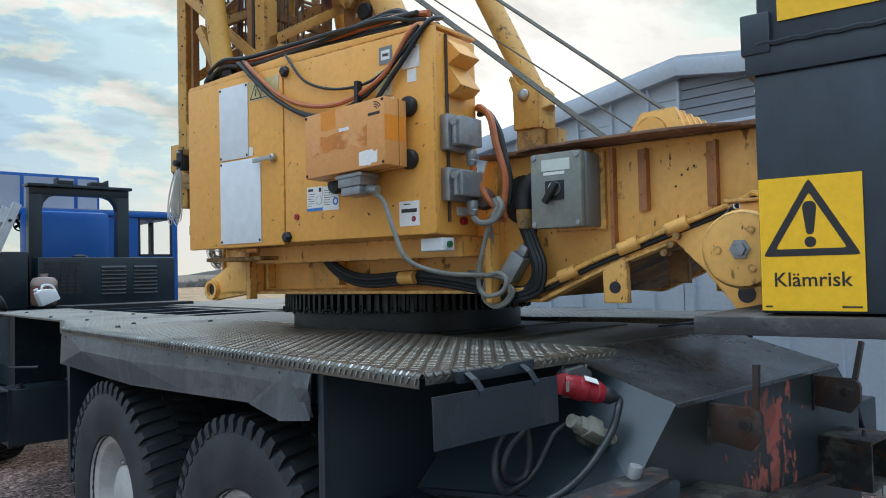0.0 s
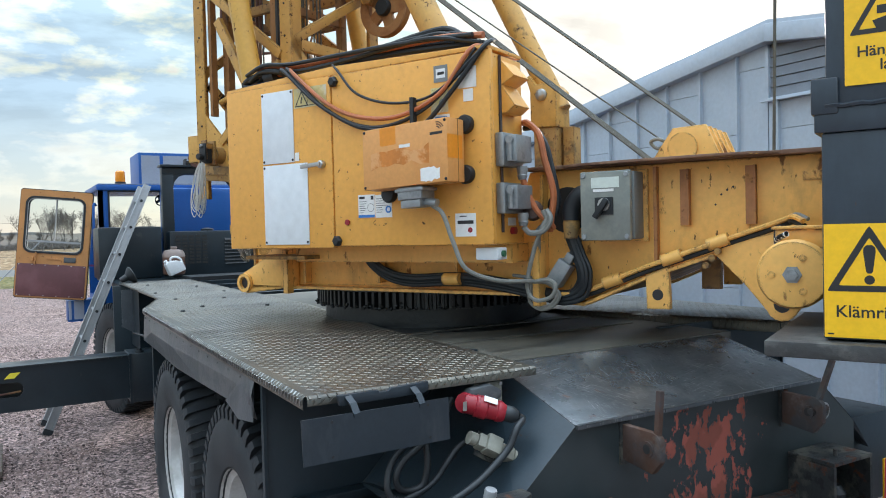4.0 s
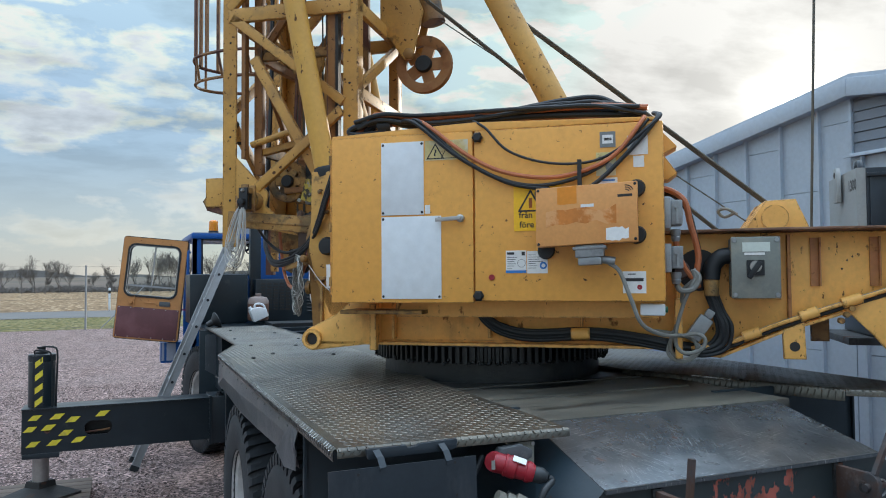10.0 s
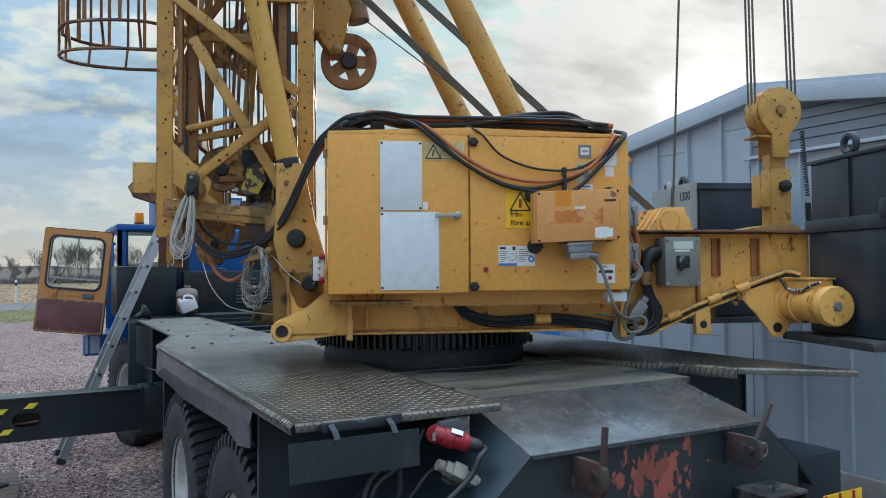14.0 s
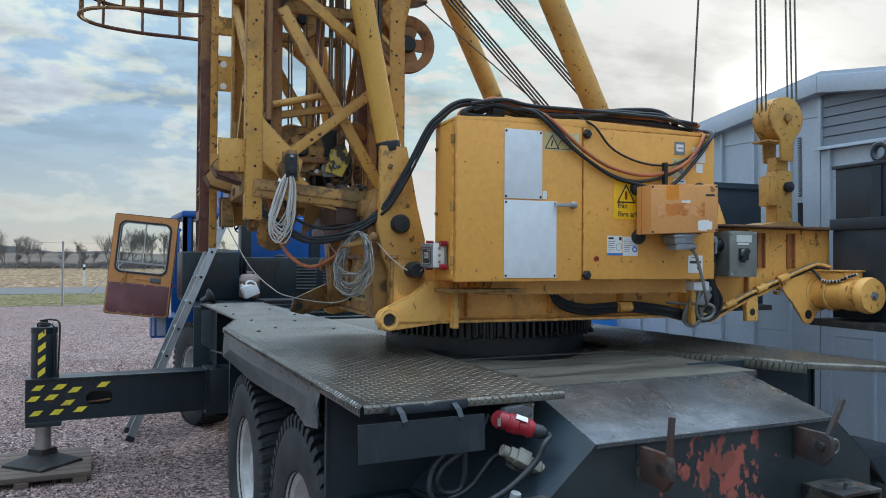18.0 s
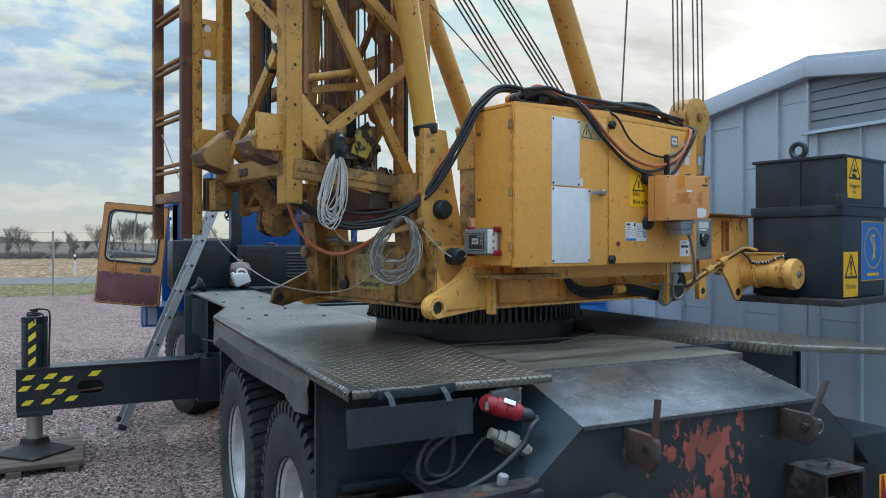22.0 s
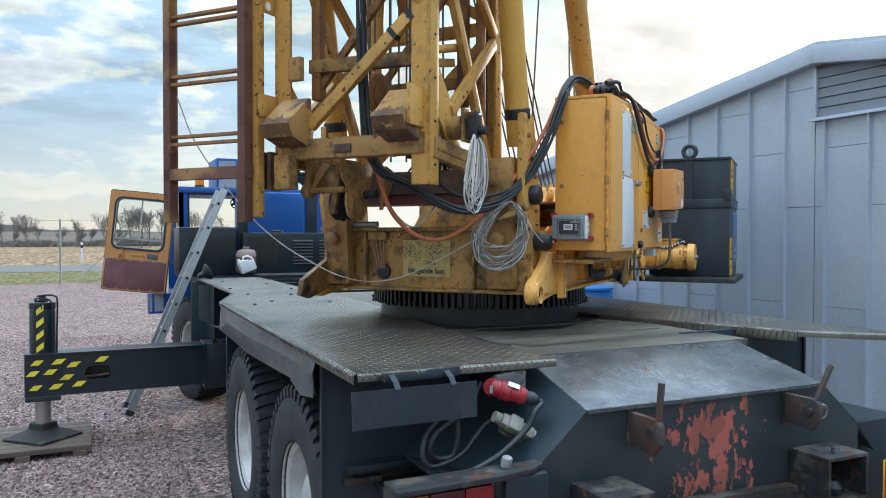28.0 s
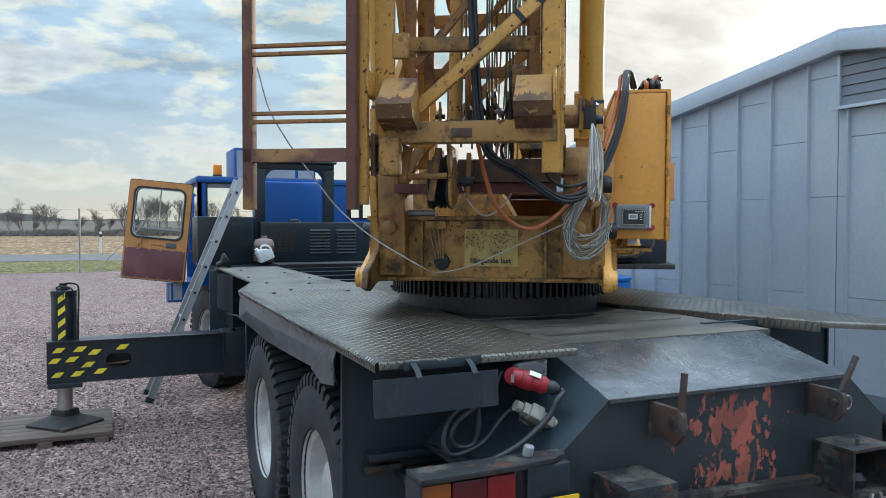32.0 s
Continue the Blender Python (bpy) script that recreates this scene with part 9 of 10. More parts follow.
def receiver():
    r = mover("radio_receiver", "orange-yellow radio receiver box with torn labels on rubber mounts", "radio receiver")
    m = Matrix(((0.996, 0, -0.055 * 0, 0.579), (0, 1, 0, -0.955), (0.045, 0, 1.0, 2.015), (0, 0, 0, 1)))
    def P(g):
        g.at = m
        return g
    part("housing", P(G()).box(-0.195, 0.195, -0.07, 0.045, -0.115, 0.115), M["receiver"], r, bevel=0.006)
    part("lid_seam", P(G()).box(-0.196, 0.196, 0.0, 0.003, -0.116, 0.116), M["dull_shaded_yellow"], r)
    for u, v in ((-0.185, 0.105), (0.185, 0.105), (-0.185, -0.105), (0.185, -0.105)):
        part("screw", P(G()).lathe([(0.006, 0), (0.004, 0.003)], (u, -0.07, v), (0, -1, 0), 8), M["rubber"], r)
    def patch(u0, u1, v0, v1, mat, nm, lab, jag=0.0, seed=1, y=-0.0705):
        rng = random.Random(seed)
        n = 7
        top = [(u0 + (u1 - u0) * i / n, y, v1 + rng.uniform(-jag, jag)) for i in range(n + 1)]
        bot = [(u1 - (u1 - u0) * i / n, y, v0 + rng.uniform(-jag, jag)) for i in range(n + 1)]
        pts = bot + top
        part(nm, P(G()).add(pts, [tuple(range(len(pts)))[::-1]]), mat, r, lab)
    patch(-0.155, 0.115, -0.035, 0.025, M["torn"], "torn_label", "torn orange tape residue", 0.012, 3)
    patch(-0.11, -0.035, 0.045, 0.113, M["tape"], "tape", "orange tape", 0.002, 4, -0.0702)
    patch(0.075, 0.16, -0.105, -0.06, M["paper"], "paper_label", "torn white paper label", 0.006, 5)
    patch(-0.02, 0.03, 0.028, 0.04, M["paper"], "paper_label", "small white label strip", 0.001, 6, -0.0708)
    g = P(G())
    for i, rr in enumerate((0.012, 0.020, 0.028)):
        pts = [(0.15 + k * math.cos(radians(a)), -0.0706, 0.072 + k * math.sin(radians(a))) for k in (rr, rr + 0.004) for a in (20, 45, 70, 95)]
        g.add(pts, [(j, j + 1, 5 + j, 4 + j) for j in range(3)])
    g.add([(0.12, -0.0706, 0.058), (0.175, -0.0706, 0.058), (0.175, -0.0706, 0.068), (0.12, -0.0706, 0.068)], [(0, 1, 2, 3)])
    part("maker_mark", g, M["ink"], r)
    part("end_tape", P(G()).add([(0.1955, -0.07, -0.03), (0.1955, 0.03, -0.03), (0.1955, 0.03, 0.055), (0.1955, -0.07, 0.055)], [(0, 1, 2, 3)]), M["tape"], r, "orange tape")
    for u, v in ((0.19, 0.10), (0.19, -0.085), (-0.17, -0.125), (-0.18, 0.11)):
        part("rubber_mount", P(G()).lathe([(0.03, 0.045), (0.036, 0.055), (0.034, 0.072)], (u, 0, v), (0, 1, 0), 20), M["rubber"], r, "round black rubber mount")
    k = part("connector", P(G()).box(-0.045, 0.065, -0.055, 0.035, -0.165, -0.117).box(-0.055, 0.075, -0.06, 0.04, -0.135, -0.122).box(-0.035, 0.055, -0.05, 0.03, -0.195, -0.165), M["cast"], r, "grey multi-pole connector", bevel=0.005)
    part("gland", P(G()).tube((0.055, -0.01, -0.175), (0.105, -0.01, -0.185), 0.016, 12), M["cast"], k)
    hose("lead", [(0.66, -0.965, 1.828), (0.701, -0.955, 1.793), (0.742, -0.95, 1.685), (0.782, -0.93, 1.589), (0.860, -0.84, 1.542), (0.93, -0.70, 1.53), (0.985, -0.64, 1.515), (1.0, -0.63, 1.46), (0.95, -0.63, 1.42), (0.905, -0.63, 1.45), (0.90, -0.635, 1.50), (0.93, -0.64, 1.60), (0.945, -0.66, 1.69), (0.95, -0.68, 1.72), (0.99, -0.69, 1.76), (0.985, -0.70, 1.80)], 0.0085, "grey_hose", r, "grey ribbed cable")
    hose("lead", [(0.80, -0.60, 1.545), (0.90, -0.62, 1.535), (0.97, -0.63, 1.515), (1.015, -0.63, 1.475), (0.985, -0.63, 1.43), (0.93, -0.63, 1.415), (0.885, -0.63, 1.45), (0.90, -0.63, 1.52)], 0.007, "grey_hose", r, "grey ribbed cable")
M["torn"] = surface("torn_label", (0.60, 0.20, 0.03), 0.5, var=0.2, scale=18, bump=0.05, stains=[((0.72, 0.36, 0.14), 14, 0.5, 0.6, 0.9, 0.5)])
M["tape"] = surface("orange_tape", (0.78, 0.27, 0.02), 0.35, var=0.06, bump=0.02)
receiver()

def cabinet_sockets():
    # plug sockets on the end of the cabinet
    for z0, z1 in ((1.965, 2.09), (1.79, 1.905)):
        s = part("plug_socket", G().box(0.863, 0.90, -0.84, -0.69, z0, z1).box(0.90, 0.945, -0.825, -0.70, z0 + 0.015, z1 - 0.01), M["cast"], CAB, "grey cast multi-pole plug socket", bevel=0.006)
        part("locking_lever", G().bar((0.925, -0.832, z0 + 0.02), (0.925, -0.832, z1 - 0.02), 0.012, 0.010, (1, 0, 0)), M["cast"], s)
        part("lever_boss", G().lathe([(0.014, 0), (0.014, 0.012)], (0.92, -0.828, z1 - 0.03), (0, -1, 0), 10), M["cast"], s)
        part("gland", G().lathe([(0.02, 0), (0.022, 0.012), (0.018, 0.03), (0.020, 0.034), (0.015, 0.05)], (0.92, -0.735, z0 + 0.002), (0, 0, -1), 14), M["cast"], s)
    hose("plug_lead", [(0.92, -0.735, 1.93), (0.93, -0.72, 1.87), (0.96, -0.70, 1.80), (1.0, -0.68, 1.755), (1.01, -0.66, 1.73)], 0.012, "orange_hose", CAB, "orange cable")
    hose("plug_lead", [(0.92, -0.735, 1.74), (0.94, -0.72, 1.715), (0.985, -0.70, 1.722), (1.012, -0.69, 1.765), (0.99, -0.68, 1.80)], 0.0115, "grey_hose", CAB, "grey ribbed cable")
    hose("plug_lead", [(1.0, -0.69, 1.775), (0.978, -0.70, 1.73), (0.954, -0.70, 1.676), (0.932, -0.70, 1.609), (0.916, -0.70, 1.542), (0.918, -0.70, 1.485), (0.954, -0.70, 1.457), (1.014, -0.70, 1.474), (1.03, -0.70, 1.516), (0.996, -0.695, 1.537), (0.936, -0.69, 1.528), (0.90, -0.69, 1.545)], 0.0085, "grey_hose", CAB, "grey cable hanging in a loop")
    hose("plug_lead", [(0.86, -0.60, 2.15), (0.90, -0.64, 2.14), (0.96, -0.67, 2.09), (0.982, -0.67, 1.994), (1.012, -0.66, 1.866), (1.0, -0.66, 1.77), (0.99, -0.65, 1.72)], 0.013, "orange_hose", CAB, "orange cable")
    hose("plug_lead", [(0.86, -0.59, 2.13), (0.92, -0.62, 2.12), (0.975, -0.64, 2.05), (1.0, -0.64, 1.95), (1.02, -0.64, 1.85), (1.01, -0.64, 1.78)], 0.012, "rubber", CAB, "black cable")
    part("red_plug", G().lathe([(0.035, 0), (0.04, 0.03), (0.03, 0.05), (0.0, 0.055)], (0.93, -0.66, 1.80), (0.3, -1, 0), 16), M["oxide"], CAB, "dull red plug end")
    # display unit on the other end
    d = mover("display_unit", "small grey display unit on red feet at the cabinet end", "display unit")
    part("back_plate", G().box(-0.553, -0.540, -0.790, -0.612, 1.722, 1.845), M["cast"], d, bevel=0.004)
    part("housing", G().box(-0.606, -0.554, -0.776, -0.622, 1.727, 1.840), M["box_clear"], d, "grey housing with a clear lid", bevel=0.007)
    part("side_cover", G().box(-0.604, -0.552, -0.787, -0.7765, 1.730, 1.838), M["paper"], d, "white plastic end cover", bevel=0.003)
    for z in (1.755, 1.785, 1.815):
        part("cover_screw", G().tube((-0.577, -0.787, z), (-0.577, -0.7885, z), 0.007, 10), M["cast"], d)
    part("bezel", G().box(-0.6085, -0.6065, -0.758, -0.648, 1.743, 1.822), M["grey_dark"], d, "dark front panel")
    part("bezel_line", G().box(-0.6092, -0.6087, -0.753, -0.653, 1.747, 1.7485).box(-0.6092, -0.6087, -0.753, -0.653, 1.8165, 1.818).box(-0.6092, -0.6087, -0.7535, -0.752, 1.747, 1.818).box(-0.6092, -0.6087, -0.654, -0.6525, 1.747, 1.818), M["paper"], d)
    part("screen", G().box(-0.6105, -0.6088, -0.722, -0.680, 1.772, 1.798), M["paper"], d, "pale display")
    part("screen_glass", G().box(-0.6115, -0.6107, -0.717, -0.685, 1.777, 1.793), M["cast"], d)
    for k in range(4):
        part("legend", G().box(-0.6098, -0.6088, -0.748 + k * 0.010, -0.742 + k * 0.010, 1.806, 1.810), M["paper"], d)
        part("legend", G().box(-0.6098, -0.6088, -0.745, -0.733, 1.770 + k * 0.008, 1.7725 + k * 0.008), M["paper"], d)
    for y in (-0.765, -0.634):
        for z in (1.738, 1.829):
            part("lid_screw", G().lathe([(0.006, 0), (0.006, 0.003)], (-0.606, y, z), (-1, 0, 0), 10), M["cast"], d)
    for y, z in ((-0.794, 1.732), (-0.794, 1.838), (-0.618, 1.842), (-0.618, 1.728)):
        part("red_foot", G().lathe([(0.013, -0.012), (0.013, 0.02)], (-0.565, y, z), (1, 0, 0), 12), M["red"], d, "red rubber foot")
    hose("lead", [(-0.60, -0.630, 1.722), (-0.62, -0.615, 1.70), (-0.66, -0.60, 1.712), (-0.72, -0.58, 1.755), (-0.78, -0.56, 1.82), (-0.82, -0.55, 1.87)], 0.0025, "white_rope", d)
    # bracket that carries the wire coil
    part("coil_bracket", G().add([(-0.967, -0.497, 1.812), (-0.80, -0.56, 1.845), (-0.80, -0.56, 1.885), (-0.83, -0.553, 1.882), (-0.955, -0.503, 1.824), (-0.963, -0.487, 1.812), (-0.796, -0.55, 1.845), (-0.796, -0.55, 1.885), (-0.826, -0.543, 1.882), (-0.951, -0.493, 1.824)], [(0, 1, 2, 3, 4), (9, 8, 7, 6, 5), (0, 5, 6, 1), (1, 6, 7, 2), (2, 7, 8, 3), (3, 8, 9, 4), (4, 9, 5, 0)]), M["grimy"], mast, "pointed yellow bracket plate", bevel=0.002)
    part("bracket_knob", G().lathe([(0.018, 0), (0.018, 0.02), (0.01, 0.026)], (-0.815, -0.557, 1.872), (-0.4, -0.9, 0), 14), M["grimy"], mast)
M["box_clear"] = surface("clear_lidded_grey_box", (0.22, 0.24, 0.26), 0.22, var=0.12, scale=12, bump=0.01)
M["grey_dark"] = surface("dark_grey_plastic", (0.022, 0.027, 0.031), 0.4, var=0.1, bump=0.01)
cabinet_sockets()

def switch_box():
    s = mover("isolator_switch", "grey isolator switch box with black rotary handle on the beam", "switch box")
    part("case", G().box(1.14, 1.33, -0.67, -0.568, 1.685, 1.93), M["grey_box"], s, "grey plastic case", bevel=0.008)
    part("backing_plate", G().box(1.16, 1.345, -0.568, -0.552, 1.675, 1.94), M["beam_yellow"], s, bevel=0.003)
    part("cover", G().box(1.136, 1.325, -0.70, -0.672, 1.682, 1.933), M["cover"], s, "grey see-through cover", bevel=0.008)
    for x, z in ((1.150, 1.918), (1.311, 1.918), (1.150, 1.697), (1.311, 1.697)):
        part("cover_screw", G().lathe([(0.0095, 0), (0.008, 0.005), (0.0, 0.005)], (x, -0.70, z), (0, -1, 0), 12), M["cast"], s)
    h = part("rotary_switch", G().box(1.195, 1.262, -0.706, -0.7005, 1.775, 1.838), M["rubber"], s, "black rotary switch")
    part("dial", G().lathe([(0.024, 0), (0.022, 0.004)], (1.229, -0.706, 1.812), (0, -1, 0), 20), M["steel"], h)
    part("knob", G().bar((1.245, -0.722, 1.83), (1.20, -0.722, 1.765), 0.02, 0.022, (0, 1, 0)), M["rubber"], h, bevel=0.004)
    part("label", G().box(1.18, 1.285, -0.7015, -0.7002, 1.872, 1.91), M["label_green"], s, "pale printed label")
    part("label", G().box(1.187, 1.265, -0.7015, -0.7002, 1.858, 1.868), M["paper"], s)
    part("elbow", G().sweep([(1.14, -0.62, 1.86), (1.10, -0.62, 1.85), (1.07, -0.62, 1.81), (1.065, -0.62, 1.76)], 0.035, 12, 5), M["rubber"], s, "black conduit elbow")
    part("gland", G().lathe([(0.03, 0), (0.033, 0.01), (0.028, 0.07)], (1.065, -0.62, 1.76), (0, 0, -1), 14), M["dull_shaded_yellow"], s)
    for k in range(4):
        dx = (k - 1.5) * 0.014
        hose("cable", [(1.065 + dx, -0.62, 1.70), (1.09 + dx, -0.615, 1.63), (1.115 + dx * 1.3, -0.61 - 0.006 * k, 1.56), (1.10 + dx, -0.605 - 0.006 * k, 1.495 - dx), (1.04, -0.60 - 0.006 * k, 1.462 - dx), (0.95, -0.60, 1.468 - dx), (0.75, -0.60, 1.505 - dx), (0.55, -0.605, 1.525 - dx), (0.30, -0.605, 1.515 - dx), (0.16, -0.61, 1.545 - dx), (0.08, -0.63, 1.61 - dx), (0.055, -0.66, 1.67)], (0.009, 0.016, 0.011, 0.008)[k], "rubber", s, "black cable bundle")
    c = part("inline_connector", G().bar((0.985, -0.615, 1.515), (1.045, -0.615, 1.60), 0.06, 0.06, (0, 1, 0)).bar((1.045, -0.615, 1.60), (1.065, -0.615, 1.63), 0.035, 0.035, (0, 1, 0)), M["cast"], s, "grey inline plug connector", bevel=0.006)
    hose("cable", [(1.06, -0.615, 1.625), (1.08, -0.61, 1.655), (1.085, -0.60, 1.69)], 0.014, "rubber", s)
    part("hanger_bar", G().box(0.915, 0.945, -0.66, -0.60, 1.43, 1.68), M["beam_yellow"], s, "yellow hanger bar", bevel=0.002)
    for x in (0.52,):
        part("hose_clip", G().tube((x - 0.04, -0.618, 1.525), (x + 0.04, -0.618, 1.527), 0.026, 12), M["beam_yellow"], s)
M["cover"] = surface("smoky_cover", (0.20, 0.215, 0.195), 0.18, var=0.10, scale=5, bump=0.01, stains=[((0.45, 0.43, 0.33), 6, 0.5, 0.75, 0.5, 0.4)])
M["label_green"] = surface("pale_green_label", (0.62, 0.68, 0.62), 0.5, var=0.05, bump=0)
switch_box()

# ---- details on the carrier's tail ----
def peeled_paint():
    m, nt, bs = nodes_of("peeling_black_over_red")
    co = nt.nodes.new("ShaderNodeTexCoord").outputs["Object"]
    sep = nt.nodes.new("ShaderNodeSeparateXYZ"); nt.links.new(co, sep.inputs[0])
    def term(sock, c, w):
        a = nt.nodes.new("ShaderNodeMath"); a.operation = "SUBTRACT"; a.inputs[1].default_value = c
        nt.links.new(sock, a.inputs[0])
        b = nt.nodes.new("ShaderNodeMath"); b.operation = "DIVIDE"; b.inputs[1].default_value = w
        nt.links.new(a.outputs[0], b.inputs[0])
        d = nt.nodes.new("ShaderNodeMath"); d.operation = "MULTIPLY"
        nt.links.new(b.outputs[0], d.inputs[0]); nt.links.new(b.outputs[0], d.inputs[1])
        return d.outputs[0]
    add = nt.nodes.new("ShaderNodeMath"); add.operation = "ADD"
    nt.links.new(term(sep.outputs[0], 0.0, 0.23), add.inputs[0]); nt.links.new(term(sep.outputs[2], 0.98, 0.20), add.inputs[1])
    edge = nt.nodes.new("ShaderNodeMath"); edge.operation = "MULTIPLY_ADD"; edge.inputs[1].default_value, edge.inputs[2].default_value = -0.11, 0.0
    nt.links.new(add.outputs[0], edge.inputs[0])
    mp = nt.nodes.new("ShaderNodeMapping"); mp.inputs["Scale"].default_value = (1.5, 1, 0.9); nt.links.new(co, mp.inputs[0])
    n = noise_of(nt, mp.outputs[0], 10, 12, 0.66, 0.25)
    tot = nt.nodes.new("ShaderNodeMath"); tot.operation = "ADD"
    nt.links.new(n, tot.inputs[0]); nt.links.new(edge.outputs[0], tot.inputs[1])
    mask = step_of(nt, tot.outputs[0], 0.458, 0.468)
    red = mixer(nt, step_of(nt, noise_of(nt, co, 7, 6), 0.47, 0.53), (0.34, 0.092, 0.066), (0.24, 0.07, 0.048))
    black = mixer(nt, step_of(nt, noise_of(nt, co, 3, 5), 0.35, 0.7), (0.015, 0.023, 0.026), (0.034, 0.044, 0.047))
    nt.links.new(mixer(nt, mask, black, red), bs.inputs["Base Color"])
    nt.links.new(mixer(nt, mask, (0.42,) * 3, (0.75,) * 3), bs.inputs["Roughness"])
    b = nt.nodes.new("ShaderNodeBump"); b.invert = True; b.inputs["Strength"].default_value, b.inputs["Distance"].default_value = 0.6, 0.004
    nt.links.new(mask, b.inputs["Height"]); nt.links.new(b.outputs[0], bs.inputs["Normal"])
    return m

def tail():
    for o in truck.children:
        if o.name.startswith("rear_panel"):
            o.data.materials.clear(); o.data.materials.append(peeled_paint())
    # hanging plate on two straps
    p = part("blank_plate", G().add([(-1.322, -1.672, 1.270), (-0.895, -1.672, 1.272), (-0.892, -1.672, 1.155), (-1.318, -1.672, 1.152), (-1.322, -1.668, 1.270), (-0.895, -1.668, 1.272), (-0.892, -1.668, 1.155), (-1.318, -1.668, 1.152)], [(3, 2, 1, 0), (4, 5, 6, 7), (0, 1, 5, 4), (1, 2, 6, 5), (2, 3, 7, 6), (3, 0, 4, 7)]), M["plate_grey"], truck, "blank dark grey plate hung from the deck edge")
    for x in (-1.178, -0.985):
        for a, b in (((x, -1.632, 1.306), (x + 0.004, -1.656, 1.290)), ((x + 0.004, -1.656, 1.292), (x + 0.007, -1.674, 1.266)), ((x + 0.007, -1.6745, 1.268), (x + 0.008, -1.6745, 1.258))):
            part("strap", G().bar(a, b, 0.019, 0.003, (0, -0.8, 0.6)), M["plate_grey"], p)
    part("strap_rail", G().prism([(-1.200, 1.282), (-0.95, 1.284), (-0.935, 1.292), (-0.935, 1.316), (-1.05, 1.311), (-1.06, 1.305), (-1.085, 1.304), (-1.09, 1.311), (-1.205, 1.310)], "y", -1.632, -1.616), M["plate_grey"], p, bevel=0.002)
    for x, z in ((-1.24, 1.255), (-0.96, 1.26), (-1.24, 1.165), (-0.955, 1.17)):
        part("plate_hole", G().tube((x, -1.6722, z), (x, -1.6728, z), 0.004, 8), M["ink"], p)
    # red power plug and socket
    pl = part("power_socket", G().box(-0.745, -0.655, -1.585, -1.565, 1.185, 1.275), M["cream"], truck, "grey wall socket plate", bevel=0.004)
    for x, z in ((-0.738, 1.268), (-0.662, 1.268), (-0.738, 1.192), (-0.662, 1.192)):
        part("screw", G().tube((x, -1.586, z), (x, -1.589, z), 0.006, 8), M["steel"], pl)
    ax = Vector((0.80, -0.42, -0.26)).normalized()
    c0 = Vector((-0.812, -1.595, 1.248))
    part("socket_body", G().prism([(-0.79, 1.272), (-0.72, 1.278), (-0.682, 1.258), (-0.685, 1.235), (-0.76, 1.215), (-0.805, 1.240)], "y", -1.628, -1.586), M["socket_grey"], pl, "grey die-cast socket body", bevel=0.01)
    q0 = c0 + Vector((0, -0.03, -0.012))
    pg = part("red_plug", G().lathe([(0.030, 0.035), (0.033, 0.045), (0.033, 0.062), (0.029, 0.066), (0.028, 0.092), (0.031, 0.095), (0.031, 0.104), (0.024, 0.118)], q0, ax, 24), M["red"], truck, "red industrial power plug")
    part("plug_collar", G().lathe([(0.026, -0.004), (0.029, 0.002), (0.029, 0.028), (0.033, 0.030), (0.033, 0.037)], q0, ax, 24), M["red"], pg, "red socket collar")
    part("socket_lid", G().lathe([(0.029, -0.008), (0.031, 0.0), (0.028, 0.010), (0.0, 0.012)], c0 + Vector((0.0, -0.03, -0.012)), (-0.75, -0.6, 0.1), 20), M["red"], pg, "open red spring lid")
    part("lid_badge", G().box(-0.838, -0.826, -1.6562, -1.655, 1.222, 1.248), M["grey_hose"], pg)
    q = c0 + Vector((0, -0.03, -0.012))
    part("plug_label", G().bar(q + ax * 0.046 + Vector((0.0, -0.022, 0.029)), q + ax * 0.085 + Vector((0.0, -0.022, 0.027)), 0.022, 0.002, (0.1, -0.6, 0.75)), M["paper"], pg, "white label")
    part("plug_gland", G().lathe([(0.020, 0.114), (0.024, 0.12), (0.024, 0.142), (0.015, 0.158)], q, ax, 16), M["grey_dark"], pg, "grey cable gland")
    e = q + ax * 0.16
    hose("power_cable", [e, e + ax * 0.012 + Vector((0, 0, -0.006)), (-0.700, -1.72, 1.165), (-0.728, -1.72, 1.115), (-0.785, -1.72, 1.068), (-0.848, -1.72, 1.029), (-0.93, -1.72, 0.998), (-1.0, -1.70, 0.975)], 0.0105, "grey_dark", truck, "dark grey power cable", 10)
    hose("power_cable", [(-0.915, -1.52, 1.24), (-0.925, -1.58, 1.16), (-0.927, -1.6, 1.077), (-0.941, -1.6, 1.022), (-0.972, -1.6, 1.007), (-1.013, -1.6, 1.016), (-1.028, -1.6, 1.051), (-1.003, -1.6, 1.095), (-0.952, -1.6, 1.127), (-0.87, -1.58, 1.18), (-0.82, -1.56, 1.24)], 0.010, "rubber", truck, "dark grey power cable", 10)
    hose("power_cable", [(-0.785, -1.62, 1.13), (-0.824, -1.6, 1.104), (-0.867, -1.60, 1.061), (-0.899, -1.60, 1.026), (-0.952, -1.605, 1.00), (-1.03, -1.61, 0.99), (-1.055, -1.60, 1.03), (-1.03, -1.58, 1.09), (-0.98, -1.57, 1.13)], 0.0095, "rubber", truck, "dark grey power cable", 10)
    # cream multi-pole connector
    k = part("multi_connector", G().bar((-0.795, -1.655, 1.132), (-0.695, -1.685, 1.075), 0.040, 0.038, (0, -0.8, 0.5)).bar((-0.775, -1.668, 1.125), (-0.735, -1.68, 1.102), 0.052, 0.045, (0, -0.8, 0.5)), M["cream"], truck, "dirty cream multi-pole connector", bevel=0.006)
    part("connector_backing", G().bar((-0.79, -1.64, 1.12), (-0.68, -1.665, 1.055), 0.075, 0.006, (0, -0.8, 0.5)), M["ledge_black"], k)
